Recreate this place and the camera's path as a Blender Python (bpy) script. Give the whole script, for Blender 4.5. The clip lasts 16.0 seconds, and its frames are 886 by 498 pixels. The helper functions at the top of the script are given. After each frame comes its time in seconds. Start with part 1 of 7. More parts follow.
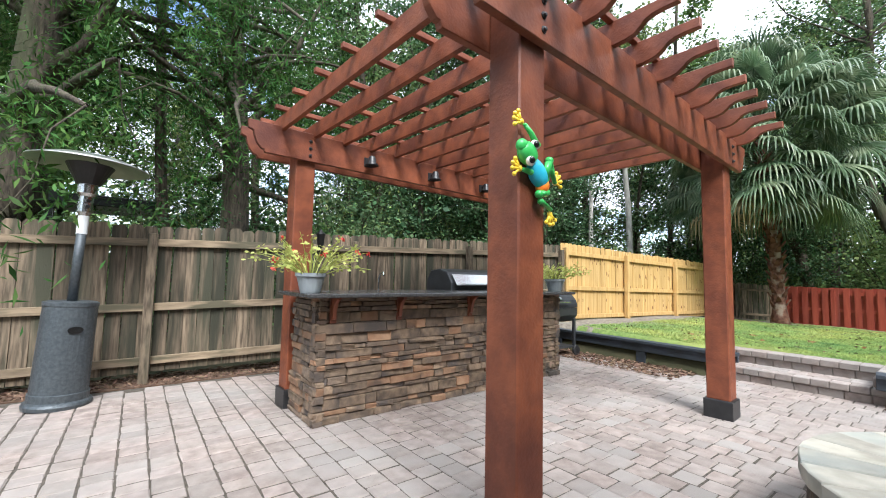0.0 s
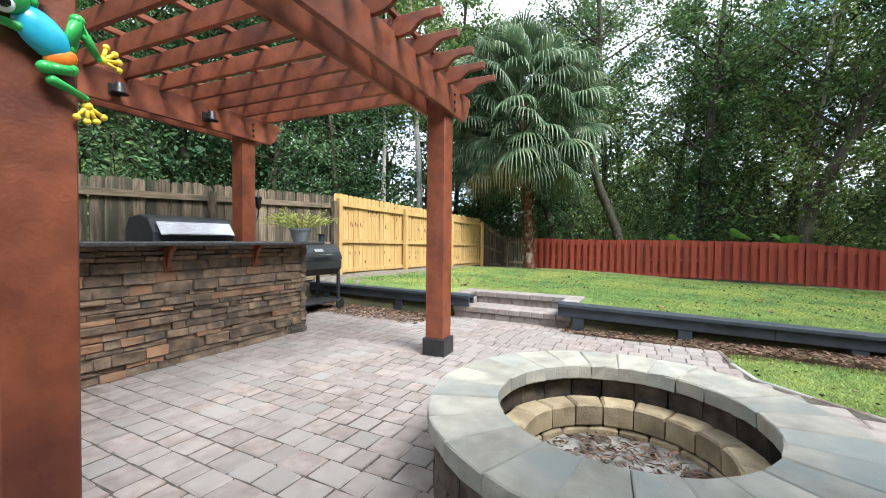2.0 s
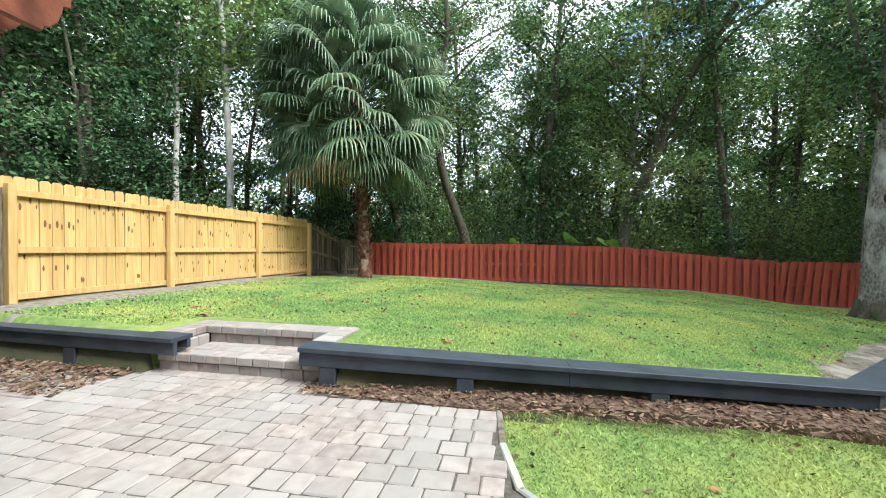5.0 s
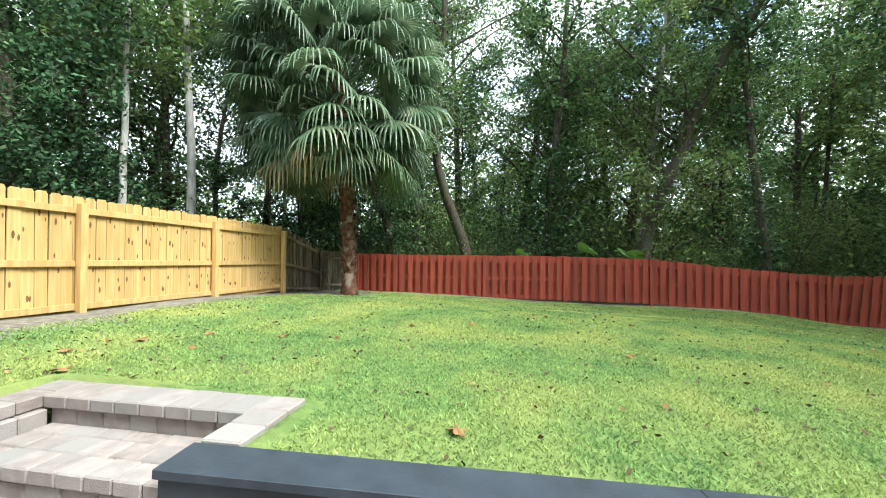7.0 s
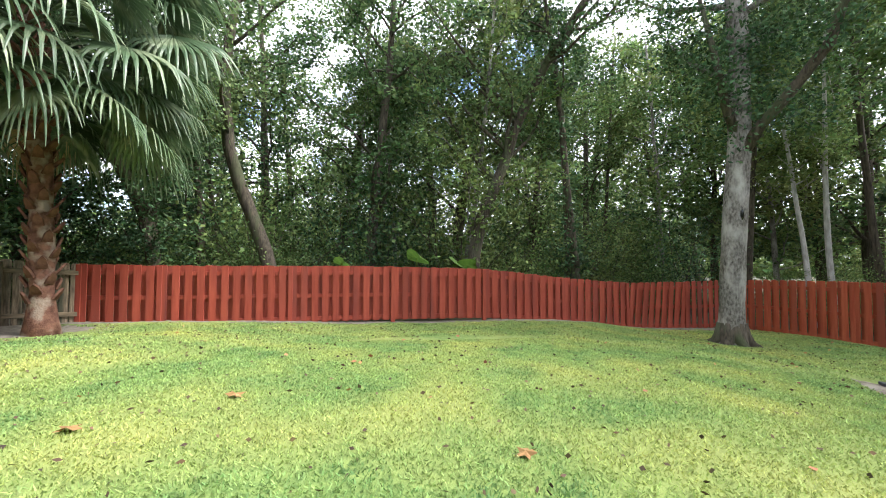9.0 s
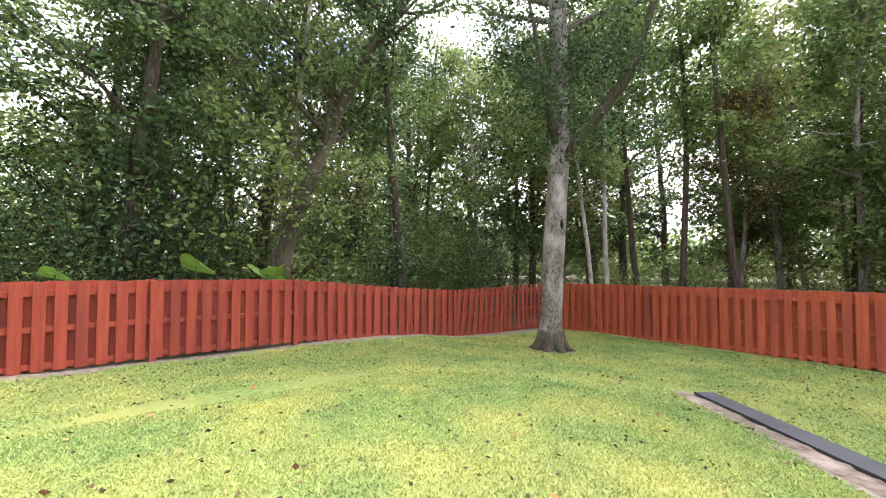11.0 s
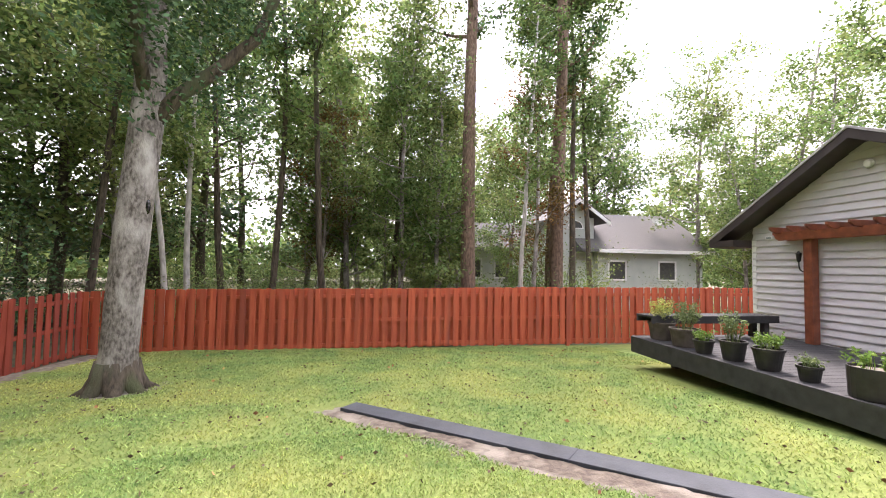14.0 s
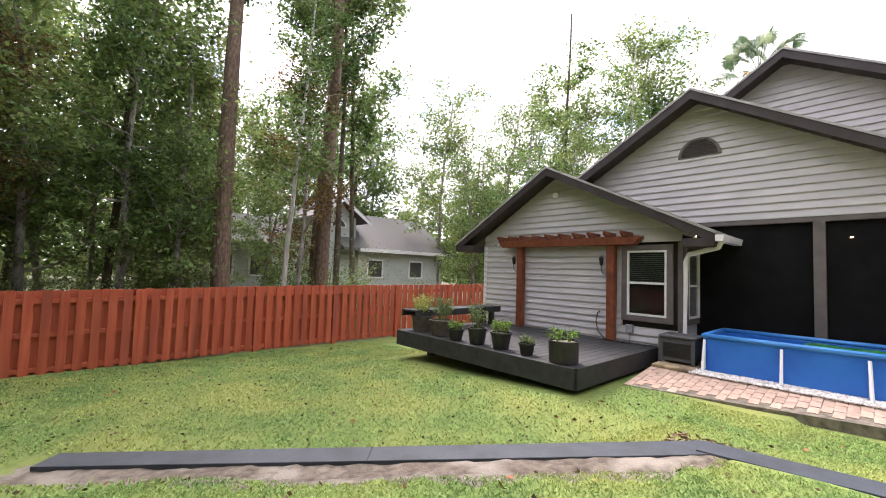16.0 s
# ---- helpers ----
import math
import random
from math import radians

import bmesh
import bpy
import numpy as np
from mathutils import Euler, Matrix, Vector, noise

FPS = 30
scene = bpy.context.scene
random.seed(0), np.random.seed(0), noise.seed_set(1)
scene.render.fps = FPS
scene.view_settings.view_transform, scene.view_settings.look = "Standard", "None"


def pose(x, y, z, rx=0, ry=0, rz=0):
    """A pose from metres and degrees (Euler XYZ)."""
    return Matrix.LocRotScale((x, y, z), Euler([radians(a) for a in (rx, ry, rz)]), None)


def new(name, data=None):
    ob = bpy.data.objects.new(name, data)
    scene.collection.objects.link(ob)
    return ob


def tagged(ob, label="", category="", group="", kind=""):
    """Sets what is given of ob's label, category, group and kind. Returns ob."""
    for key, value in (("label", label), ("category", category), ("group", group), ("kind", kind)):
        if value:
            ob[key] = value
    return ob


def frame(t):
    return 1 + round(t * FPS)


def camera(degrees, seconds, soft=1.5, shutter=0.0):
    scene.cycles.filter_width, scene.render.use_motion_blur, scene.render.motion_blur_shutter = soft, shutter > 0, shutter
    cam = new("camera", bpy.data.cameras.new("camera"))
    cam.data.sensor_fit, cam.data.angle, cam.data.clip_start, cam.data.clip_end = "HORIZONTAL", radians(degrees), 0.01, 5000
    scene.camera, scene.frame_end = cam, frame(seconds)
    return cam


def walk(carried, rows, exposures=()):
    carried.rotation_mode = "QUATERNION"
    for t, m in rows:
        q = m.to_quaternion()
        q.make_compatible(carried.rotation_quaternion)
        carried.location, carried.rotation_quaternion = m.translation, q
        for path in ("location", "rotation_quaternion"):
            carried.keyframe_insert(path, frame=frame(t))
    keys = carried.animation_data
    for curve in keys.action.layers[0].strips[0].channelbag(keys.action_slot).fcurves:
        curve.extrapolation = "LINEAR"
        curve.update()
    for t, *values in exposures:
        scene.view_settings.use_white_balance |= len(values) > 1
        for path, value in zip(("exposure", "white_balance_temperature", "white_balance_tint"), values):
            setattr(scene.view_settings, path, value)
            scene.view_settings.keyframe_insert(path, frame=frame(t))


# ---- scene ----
cam = camera(95.4, 16.0, 1.0)
METRES, EYE, TILT, LEAN, TURN = 11.0, 1.22, 0.0, 0.0, -37.1
ROWS = [
    (0.0, 0.0, 0.0, 0.0, -0.09, 4.15, -1.19),
    (0.5, 0.012, 0.0111, -0.0028, -5.21, 2.85, -0.96),
    (1.0, 0.0353, 0.0142, -0.0056, -11.38, 1.35, -0.8),
    (1.5, 0.0607, 0.0147, -0.0076, -18.2, -0.16, -0.69),
    (2.0, 0.0876, 0.0218, -0.0088, -25.28, -1.37, -0.58),
    (2.5, 0.1149, 0.028, -0.009, -31.3, -2.09, -0.51),
    (3.0, 0.1456, 0.0303, -0.0073, -36.2, -2.39, -0.46),
    (3.5, 0.1754, 0.0394, -0.0055, -39.72, -2.32, -0.45),
    (4.0, 0.2054, 0.053, -0.0021, -41.56, -1.95, -0.43),
    (5.2, 0.2922, 0.0897, 0.0, -42.1, -0.85, -0.44),
    (6.5, 0.3498, 0.1691, 0.0006, -40.8, 0.23, -0.46),
    (7.0, 0.3787, 0.1988, -0.0008, -42.83, 0.65, -0.47),
    (7.5, 0.4121, 0.2313, -0.0015, -46.94, 1.07, -0.44),
    (8.0, 0.4518, 0.2644, -0.0021, -53.18, 1.53, -0.39),
    (8.5, 0.501, 0.2879, -0.0004, -60.11, 1.9, -0.27),
    (9.0, 0.5513, 0.3114, -0.0009, -67.41, 2.19, -0.18),
    (10.25, 0.6480, 0.3430, 0.0105, -84.0, 2.12, -0.14),
    (11.5, 0.7288, 0.3582, 0.0219, -101.06, 1.91, -0.16),
    (12.0, 0.763, 0.3559, 0.0191, -111.32, 2.0, -0.29),
    (12.5, 0.7926, 0.3554, 0.0186, -122.87, 2.18, -0.43),
    (13.0, 0.8101, 0.3601, 0.0195, -133.29, 2.34, -0.64),
    (13.5, 0.8258, 0.3666, 0.0227, -142.72, 2.41, -0.77),
    (14.0, 0.8479, 0.3621, 0.0194, -151.03, 2.55, -0.93),
    (14.5, 0.8632, 0.3582, 0.0212, -158.75, 2.65, -1.09),
    (15.0, 0.8698, 0.3588, 0.0214, -167.05, 2.83, -1.34),
    (15.5, 0.876, 0.3588, 0.0202, -175.98, 2.99, -1.61),
    (16.0, 0.8841, 0.3562, 0.0194, -184.98, 3.03, -1.81),
]
EXPOSURES = [(0.0, 1.5, 6150, 9), (4.0, 1.6, 6150, 4), (6.5, 1.75, 6150, 0), (9.0, 2.0, 6450, 12), (12.0, 2.55, 6950, 27), (14.5, 2.5, 6950, 27), (16.0, 2.05, 6900, 23)]
walk(cam, [(t, pose(0, 0, EYE, TILT, LEAN, TURN) @ pose(METRES * x, METRES * y, METRES * z, 90 + pitch, roll, yaw)) for t, x, y, z, yaw, pitch, roll in ROWS], EXPOSURES)

# ---- sky, sun ----
SUN_EL, SUN_AZ = 52.0, 200.0
world = bpy.data.worlds.new("sky")
scene.world = world
world.use_nodes = True
wn, wl = world.node_tree.nodes, world.node_tree.links
wn.clear()
w_out = wn.new("ShaderNodeOutputWorld")
w_bg = wn.new("ShaderNodeBackground")
w_sky = wn.new("ShaderNodeTexSky")
w_sky.sky_type, w_sky.sun_disc = "NISHITA", False
w_sky.sun_elevation, w_sky.sun_rotation = radians(SUN_EL), radians(SUN_AZ)
w_bg.inputs["Strength"].default_value = 0.145
w_tc = wn.new("ShaderNodeTexCoord")
w_map = wn.new("ShaderNodeMapping")
w_map.inputs["Scale"].default_value = (1.6, 1.6, 3.0)
w_noise = wn.new("ShaderNodeTexNoise")
w_noise.inputs["Scale"].default_value, w_noise.inputs["Detail"].default_value = 1.9, 7.0
w_ramp = wn.new("ShaderNodeValToRGB")
w_ramp.color_ramp.elements[0].position, w_ramp.color_ramp.elements[1].position = 0.34, 0.45
w_mix = wn.new("ShaderNodeMixRGB")
w_mix.inputs["Color2"].default_value = (4.7, 5.0, 5.4, 1)
wl.new(w_tc.outputs["Generated"], w_map.inputs["Vector"])
wl.new(w_map.outputs["Vector"], w_noise.inputs["Vector"])
wl.new(w_noise.outputs["Fac"], w_ramp.inputs["Fac"])
wl.new(w_ramp.outputs["Color"], w_mix.inputs["Fac"])
wl.new(w_sky.outputs["Color"], w_mix.inputs["Color1"])
wl.new(w_mix.outputs["Color"], w_bg.inputs["Color"])
wl.new(w_bg.outputs["Background"], w_out.inputs["Surface"])
sun = new("sun", bpy.data.lights.new("sun", "SUN"))
sun.data.energy, sun.data.angle, sun.data.color = 2.5, radians(25), (1.0, 0.98, 0.95)
sun.matrix_world = pose(0, 0, 30, 90 - SUN_EL, 0, 180 - SUN_AZ)


# ---- materials ----
def material(name, a, b, scale=8.0, detail=6.0, stretch=(1, 1, 1), rough=0.7, bump=0.2, spots=None, spot_scale=1.2,
             spot_at=(0.5, 0.62), vary=0.0, island=0.0, metal=0.0, gloss=0.5, space="Object", translucent=0.0, fine=60.0, rough_to=None):
    """Two colours mixed by noise, a coarser stain colour on top, and relief."""
    m = bpy.data.materials.new(name)
    m.use_nodes = True
    n, l = m.node_tree.nodes, m.node_tree.links
    bsdf = n["Principled BSDF"]
    tc, mp = n.new("ShaderNodeTexCoord"), n.new("ShaderNodeMapping")
    mp.inputs["Scale"].default_value = stretch
    if space == "World":
        geo = n.new("ShaderNodeNewGeometry")
        l.new(geo.outputs["Position"], mp.inputs["Vector"])
    else:
        l.new(tc.outputs[space], mp.inputs["Vector"])
    vec = mp.outputs["Vector"]
    if vary:
        info, add = n.new("ShaderNodeObjectInfo"), n.new("ShaderNodeVectorMath")
        mul = n.new("ShaderNodeMath")
        mul.operation, mul.inputs[1].default_value = "MULTIPLY", 37.0
        l.new(info.outputs["Random"], mul.inputs[0])
        l.new(vec, add.inputs[0]), l.new(mul.outputs[0], add.inputs[1])
        vec = add.outputs[0]
    n1, n2 = n.new("ShaderNodeTexNoise"), n.new("ShaderNodeTexNoise")
    n1.inputs["Scale"].default_value, n1.inputs["Detail"].default_value = scale, detail
    n2.inputs["Scale"].default_value, n2.inputs["Detail"].default_value = spot_scale, 5.0
    l.new(vec, n1.inputs["Vector"]), l.new(vec, n2.inputs["Vector"])
    r1 = n.new("ShaderNodeValToRGB")
    r1.color_ramp.elements[0].position, r1.color_ramp.elements[1].position = 0.32, 0.68
    r1.color_ramp.elements[0].color, r1.color_ramp.elements[1].color = (*a, 1), (*b, 1)
    l.new(n1.outputs["Fac"], r1.inputs["Fac"])
    col = r1.outputs["Color"]
    if spots:
        r2, mx = n.new("ShaderNodeValToRGB"), n.new("ShaderNodeMixRGB")
        r2.color_ramp.elements[0].position, r2.color_ramp.elements[1].position = spot_at
        mx.inputs["Color2"].default_value = (*spots, 1)
        l.new(n2.outputs["Fac"], r2.inputs["Fac"]), l.new(r2.outputs["Color"], mx.inputs["Fac"])
        l.new(col, mx.inputs["Color1"])
        col = mx.outputs["Color"]
    if vary or island:
        hsv, rng = n.new("ShaderNodeHueSaturation"), n.new("ShaderNodeMapRange")
        k = vary or island
        rng.inputs["To Min"].default_value, rng.inputs["To Max"].default_value = 1 - k, 1 + k
        if island:
            geo2 = n.new("ShaderNodeNewGeometry")
            l.new(geo2.outputs["Random Per Island"], rng.inputs["Value"])
        else:
            l.new(info.outputs["Random"], rng.inputs["Value"])
        l.new(rng.outputs["Result"], hsv.inputs["Value"])
        if island:
            rh = n.new("ShaderNodeMapRange")
            rh.inputs["To Min"].default_value, rh.inputs["To Max"].default_value = 0.5 - 0.05 * k, 0.5 + 0.05 * k
            wh = n.new("ShaderNodeTexWhiteNoise")
            wh.noise_dimensions = "1D"
            l.new(geo2.outputs["Random Per Island"], wh.inputs["W"])
            l.new(wh.outputs["Value"], rh.inputs["Value"]), l.new(rh.outputs["Result"], hsv.inputs["Hue"])
        l.new(col, hsv.inputs["Color"])
        col = hsv.outputs["Color"]
    l.new(col, bsdf.inputs["Base Color"])
    bsdf.inputs["Roughness"].default_value, bsdf.inputs["Metallic"].default_value = rough, metal
    bsdf.inputs["Specular IOR Level"].default_value = gloss
    if rough_to is not None:
        rr = n.new("ShaderNodeMapRange")
        rr.inputs["To Min"].default_value, rr.inputs["To Max"].default_value = rough, rough_to
        l.new(n2.outputs["Fac"], rr.inputs["Value"]), l.new(rr.outputs["Result"], bsdf.inputs["Roughness"])
    if bump:
        n3, bp = n.new("ShaderNodeTexNoise"), n.new("ShaderNodeBump")
        n3.inputs["Scale"].default_value, n3.inputs["Detail"].default_value = fine, 4.0
        bp.inputs["Strength"].default_value, bp.inputs["Distance"].default_value = bump, 0.01
        l.new(vec, n3.inputs["Vector"])
        ad = n.new("ShaderNodeMath")
        l.new(n1.outputs["Fac"], ad.inputs[0]), l.new(n3.outputs["Fac"], ad.inputs[1])
        l.new(ad.outputs[0], bp.inputs["Height"]), l.new(bp.outputs["Normal"], bsdf.inputs["Normal"])
    if translucent:
        tr, sh = n.new("ShaderNodeBsdfTranslucent"), n.new("ShaderNodeMixShader")
        sh.inputs["Fac"].default_value = translucent
        l.new(col, tr.inputs["Color"])
        l.new(bsdf.outputs["BSDF"], sh.inputs[1]), l.new(tr.outputs["BSDF"], sh.inputs[2])
        l.new(sh.outputs["Shader"], n["Material Output"].inputs["Surface"])
    return m


def glass(name, color=(0.9, 0.95, 0.95), rough=0.02):
    m = bpy.data.materials.new(name)
    m.use_nodes = True
    b = m.node_tree.nodes["Principled BSDF"]
    b.inputs["Base Color"].default_value, b.inputs["Roughness"].default_value = (*color, 1), rough
    b.inputs["Transmission Weight"].default_value, b.inputs["IOR"].default_value = 1.0, 1.45
    return m


M_STAIN = material("stained_cedar", (0.145, 0.038, 0.018), (0.25, 0.072, 0.031), 9, stretch=(1, 1, 1), rough=0.42, bump=0.25,
                   spots=(0.09, 0.022, 0.012), spot_scale=2.2, spot_at=(0.52, 0.72), vary=0.14, rough_to=0.62)
M_STAIN_END = material("cedar_end_grain", (0.2, 0.07, 0.03), (0.3, 0.11, 0.05), 20, rough=0.7)
M_OLD = material("weathered_pine", (0.075, 0.056, 0.038), (0.27, 0.205, 0.14), 6, stretch=(6, 6, 0.9), rough=0.9, bump=0.7,
                 spots=(0.05, 0.05, 0.032), spot_scale=0.9, spot_at=(0.46, 0.62), vary=0.34)
M_OLDRAIL = material("weathered_rail", (0.14, 0.105, 0.068), (0.31, 0.235, 0.155), 6, stretch=(0.6, 4, 4), rough=0.9, bump=0.4,
                     spots=(0.09, 0.08, 0.05), spot_scale=2, vary=0.15)
M_PINE = material("new_pine", (0.45, 0.275, 0.095), (0.59, 0.395, 0.165), 4, stretch=(6, 6, 0.5), rough=0.75, bump=0.15,
                  spots=(0.50, 0.29, 0.09), spot_scale=1.6, spot_at=(0.55, 0.75), vary=0.08)
M_KNOT = material("pine_knot", (0.11, 0.045, 0.016), (0.22, 0.10, 0.035), 30, rough=0.8)
M_RED = material("red_fence_stain", (0.28, 0.048, 0.03), (0.38, 0.078, 0.046), 4, stretch=(4, 4, 0.5), rough=0.8, bump=0.25,
                 spots=(0.19, 0.043, 0.032), spot_scale=1.0, spot_at=(0.5, 0.75), vary=0.08, gloss=0.3)
M_ORANGE = material("orange_fence_stain", (0.37, 0.07, 0.034), (0.50, 0.118, 0.056), 4, stretch=(4, 4, 0.5), rough=0.78, bump=0.25,
                    spots=(0.24, 0.06, 0.038), spot_scale=1.0, spot_at=(0.5, 0.75), vary=0.09, gloss=0.3)
M_SLATE = material("slate_blue_paint", (0.026, 0.034, 0.045), (0.042, 0.052, 0.066), 7, stretch=(1, 1, 1), rough=0.5, bump=0.2,
                   spots=(0.02, 0.026, 0.032), spot_scale=3, spot_at=(0.5, 0.7), rough_to=0.7)
M_DECK = material("black_deck_stain", (0.018, 0.019, 0.021), (0.036, 0.037, 0.04), 8, rough=0.6, bump=0.2, vary=0.2, rough_to=0.8)
M_PAVER = material("tumbled_paver", (0.215, 0.172, 0.152), (0.345, 0.285, 0.255), 11, rough=0.85, bump=0.5, spots=(0.285, 0.258, 0.238),
                   spot_scale=1.2, spot_at=(0.4, 0.66), vary=0.12, space="World", fine=120)
M_PAVER_FAR = material("tumbled_paver_bulk", (0.215, 0.172, 0.152), (0.345, 0.285, 0.255), 11, rough=0.85, bump=0.5, spots=(0.285, 0.258, 0.238),
                       spot_scale=1.2, spot_at=(0.4, 0.66), island=0.12, space="World", fine=120)
M_JOINT = material("joint_sand", (0.05, 0.043, 0.034), (0.12, 0.10, 0.08), 30, rough=1.0, bump=0.5, space="World", fine=200)
M_CAP = material("pit_cap_stone", (0.27, 0.25, 0.205), (0.43, 0.40, 0.335), 7, rough=0.8, bump=0.4, spots=(0.26, 0.28, 0.26),
                 spot_scale=2.5, spot_at=(0.45, 0.7), vary=0.14, space="World", fine=90)
M_BLOCK = material("pit_block", (0.30, 0.225, 0.13), (0.44, 0.35, 0.22), 10, rough=0.9, bump=0.5, spots=(0.12, 0.095, 0.065), spot_scale=3,
                   spot_at=(0.5, 0.75), vary=0.15, space="World", fine=90)
M_LEDGE = material("ledge_stone", (0.125, 0.088, 0.06), (0.28, 0.195, 0.13), 14, rough=0.9, bump=1.0, spots=(0.075, 0.06, 0.052), spot_scale=5.0,
                   spot_at=(0.42, 0.68), vary=0.24, space="World", fine=70)
M_SOOT = material("sooty_block", (0.045, 0.036, 0.028), (0.14, 0.105, 0.075), 10, rough=0.95, bump=0.6, spots=(0.03, 0.025, 0.02), spot_scale=4, vary=0.2, space="World")
M_LEDGE_RUST = material("ledge_stone_rust", (0.22, 0.115, 0.065), (0.33, 0.2, 0.12), 9, rough=0.9, bump=0.7, spots=(0.13, 0.085, 0.06), spot_scale=3.0,
                        vary=0.3, space="World", fine=70)
M_LEDGE_FAR = material("ledge_stone_bulk", (0.125, 0.088, 0.06), (0.28, 0.195, 0.13), 14, rough=0.9, bump=1.0, spots=(0.085, 0.072, 0.062),
                       spot_scale=5.0, island=0.24, space="World", fine=70)
M_MORTAR = material("dark_mortar", (0.025, 0.02, 0.016), (0.05, 0.042, 0.034), 20, rough=1.0)
M_GRANITE = material("dark_granite", (0.02, 0.02, 0.022), (0.10, 0.10, 0.10), 60, rough=0.22, bump=0.05, spots=(0.05, 0.05, 0.055), spot_scale=6)
M_GRASS = material("lawn_turf", (0.09, 0.15, 0.042), (0.19, 0.26, 0.075), 14, rough=0.95, bump=1.0, spots=(0.25, 0.275, 0.085), spot_scale=0.9,
                   spot_at=(0.40, 0.72), gloss=0.2, space="World", fine=90)
M_BLADE = material("grass_blade", (0.145, 0.26, 0.092), (0.305, 0.425, 0.138), 3.2, rough=0.75, bump=0, spots=(0.42, 0.45, 0.14), spot_scale=0.9,
                   spot_at=(0.40, 0.72), gloss=0.25, island=0.36, space="World", translucent=0.35)
M_FLOOR = material("forest_floor", (0.04, 0.045, 0.02), (0.10, 0.085, 0.045), 2, rough=1.0, bump=0.8, space="World", fine=20)
M_MULCH = material("wood_mulch", (0.075, 0.042, 0.028), (0.17, 0.105, 0.07), 25, rough=1.0, bump=0.8, space="World", fine=90)
M_CHIP = material("mulch_chip", (0.10, 0.056, 0.036), (0.24, 0.155, 0.105), 9, rough=0.95, bump=0, island=0.45, space="World")
M_DIRT = material("sandy_dirt", (0.10, 0.085, 0.065), (0.25, 0.22, 0.18), 12, rough=1.0, bump=0.5, space="World")
M_ASH = material("ash_and_sand", (0.20, 0.19, 0.165), (0.42, 0.40, 0.36), 16, rough=1.0, bump=0.6, spots=(0.10, 0.08, 0.065), spot_scale=7,
                 spot_at=(0.5, 0.6), space="World")
M_BARK = material("grey_bark", (0.07, 0.06, 0.052), (0.27, 0.25, 0.225), 14, stretch=(2, 2, 1.0), rough=1.0, bump=1.0, spots=(0.42, 0.40, 0.37),
                  spot_scale=1.4, spot_at=(0.48, 0.66), fine=30)
M_BARK_DARK = material("dark_bark", (0.035, 0.028, 0.02), (0.11, 0.09, 0.065), 8, stretch=(3, 3, 0.6), rough=1.0, bump=1.0, spots=(0.07, 0.08, 0.04),
                       spot_scale=0.8, fine=30)
M_BARK_PINE = material("pine_bark", (0.07, 0.045, 0.032), (0.20, 0.14, 0.10), 7, stretch=(3, 3, 1), rough=1.0, bump=1.0, fine=25)
M_BARK_PALE = material("pale_bark", (0.28, 0.27, 0.24), (0.5, 0.48, 0.44), 5, stretch=(3, 3, 0.8), rough=1.0, bump=0.6, fine=30)
LEAF_KW = dict(scale=0.7, rough=0.6, gloss=0.22, bump=0, space="World", spot_scale=0.25, spot_at=(0.45, 0.65))
M_LEAF = material("oak_leaf", (0.058, 0.118, 0.042), (0.112, 0.19, 0.068), spots=(0.15, 0.215, 0.078), island=0.6, translucent=0.3, **LEAF_KW)
M_LEAF_LIGHT = material("light_leaf", (0.095, 0.168, 0.052), (0.17, 0.25, 0.08), spots=(0.21, 0.265, 0.09), island=0.55, translucent=0.4, **LEAF_KW)
M_LEAF_DARK = material("dark_leaf", (0.042, 0.094, 0.044), (0.08, 0.148, 0.062), spots=(0.10, 0.17, 0.07), island=0.6, translucent=0.22, **LEAF_KW)
M_LEAF_RUST = material("turning_leaf", (0.09, 0.075, 0.025), (0.15, 0.11, 0.035), spots=(0.18, 0.09, 0.03), island=0.5, translucent=0.35, **LEAF_KW)
M_NEEDLE = material("cypress_leaf", (0.026, 0.08, 0.02), (0.055, 0.14, 0.03), spots=(0.08, 0.17, 0.04), island=0.5, translucent=0.4, **LEAF_KW)
# the pale spot colour paints whitish highlights onto the fans
M_FROND = material("fan_palm_leaf", (0.075, 0.135, 0.07), (0.15, 0.225, 0.12), 3, rough=0.42, bump=0, spots=(0.27, 0.33, 0.20), spot_scale=2.0,
                   vary=0.3, translucent=0.3)
M_FROND_DRY = material("dry_palm_leaf", (0.34, 0.25, 0.13), (0.5, 0.4, 0.24), 3, rough=0.8, bump=0, vary=0.2, translucent=0.2)
M_PALMTRUNK = material("palm_trunk", (0.07, 0.032, 0.022), (0.20, 0.10, 0.07), 9, rough=1.0, bump=1.0, gloss=0.2, spots=(0.27, 0.21, 0.165), spot_scale=4, fine=40)
M_SIDING = material("vinyl_siding", (0.50, 0.49, 0.50), (0.565, 0.55, 0.56), 3, rough=0.5, bump=0.06, vary=0.04)
M_TRIM = material("taupe_trim", (0.12, 0.105, 0.1), (0.16, 0.14, 0.135), 5, rough=0.5, bump=0.05)
M_SOFFIT = material("dark_soffit", (0.032, 0.024, 0.025), (0.05, 0.04, 0.04), 5, rough=0.6, bump=0.05)
M_WHITE = material("white_vinyl", (0.74, 0.75, 0.76), (0.82, 0.82, 0.82), 5, rough=0.4, bump=0.03)
M_SHINGLE = material("asphalt_shingle", (0.08, 0.078, 0.078), (0.17, 0.165, 0.16), 40, rough=0.95, bump=0.7, vary=0.2)
# opaque near-black: the dim porch behind is put into the screen's colour
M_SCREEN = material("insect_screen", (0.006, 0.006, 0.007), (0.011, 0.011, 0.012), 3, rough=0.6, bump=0)
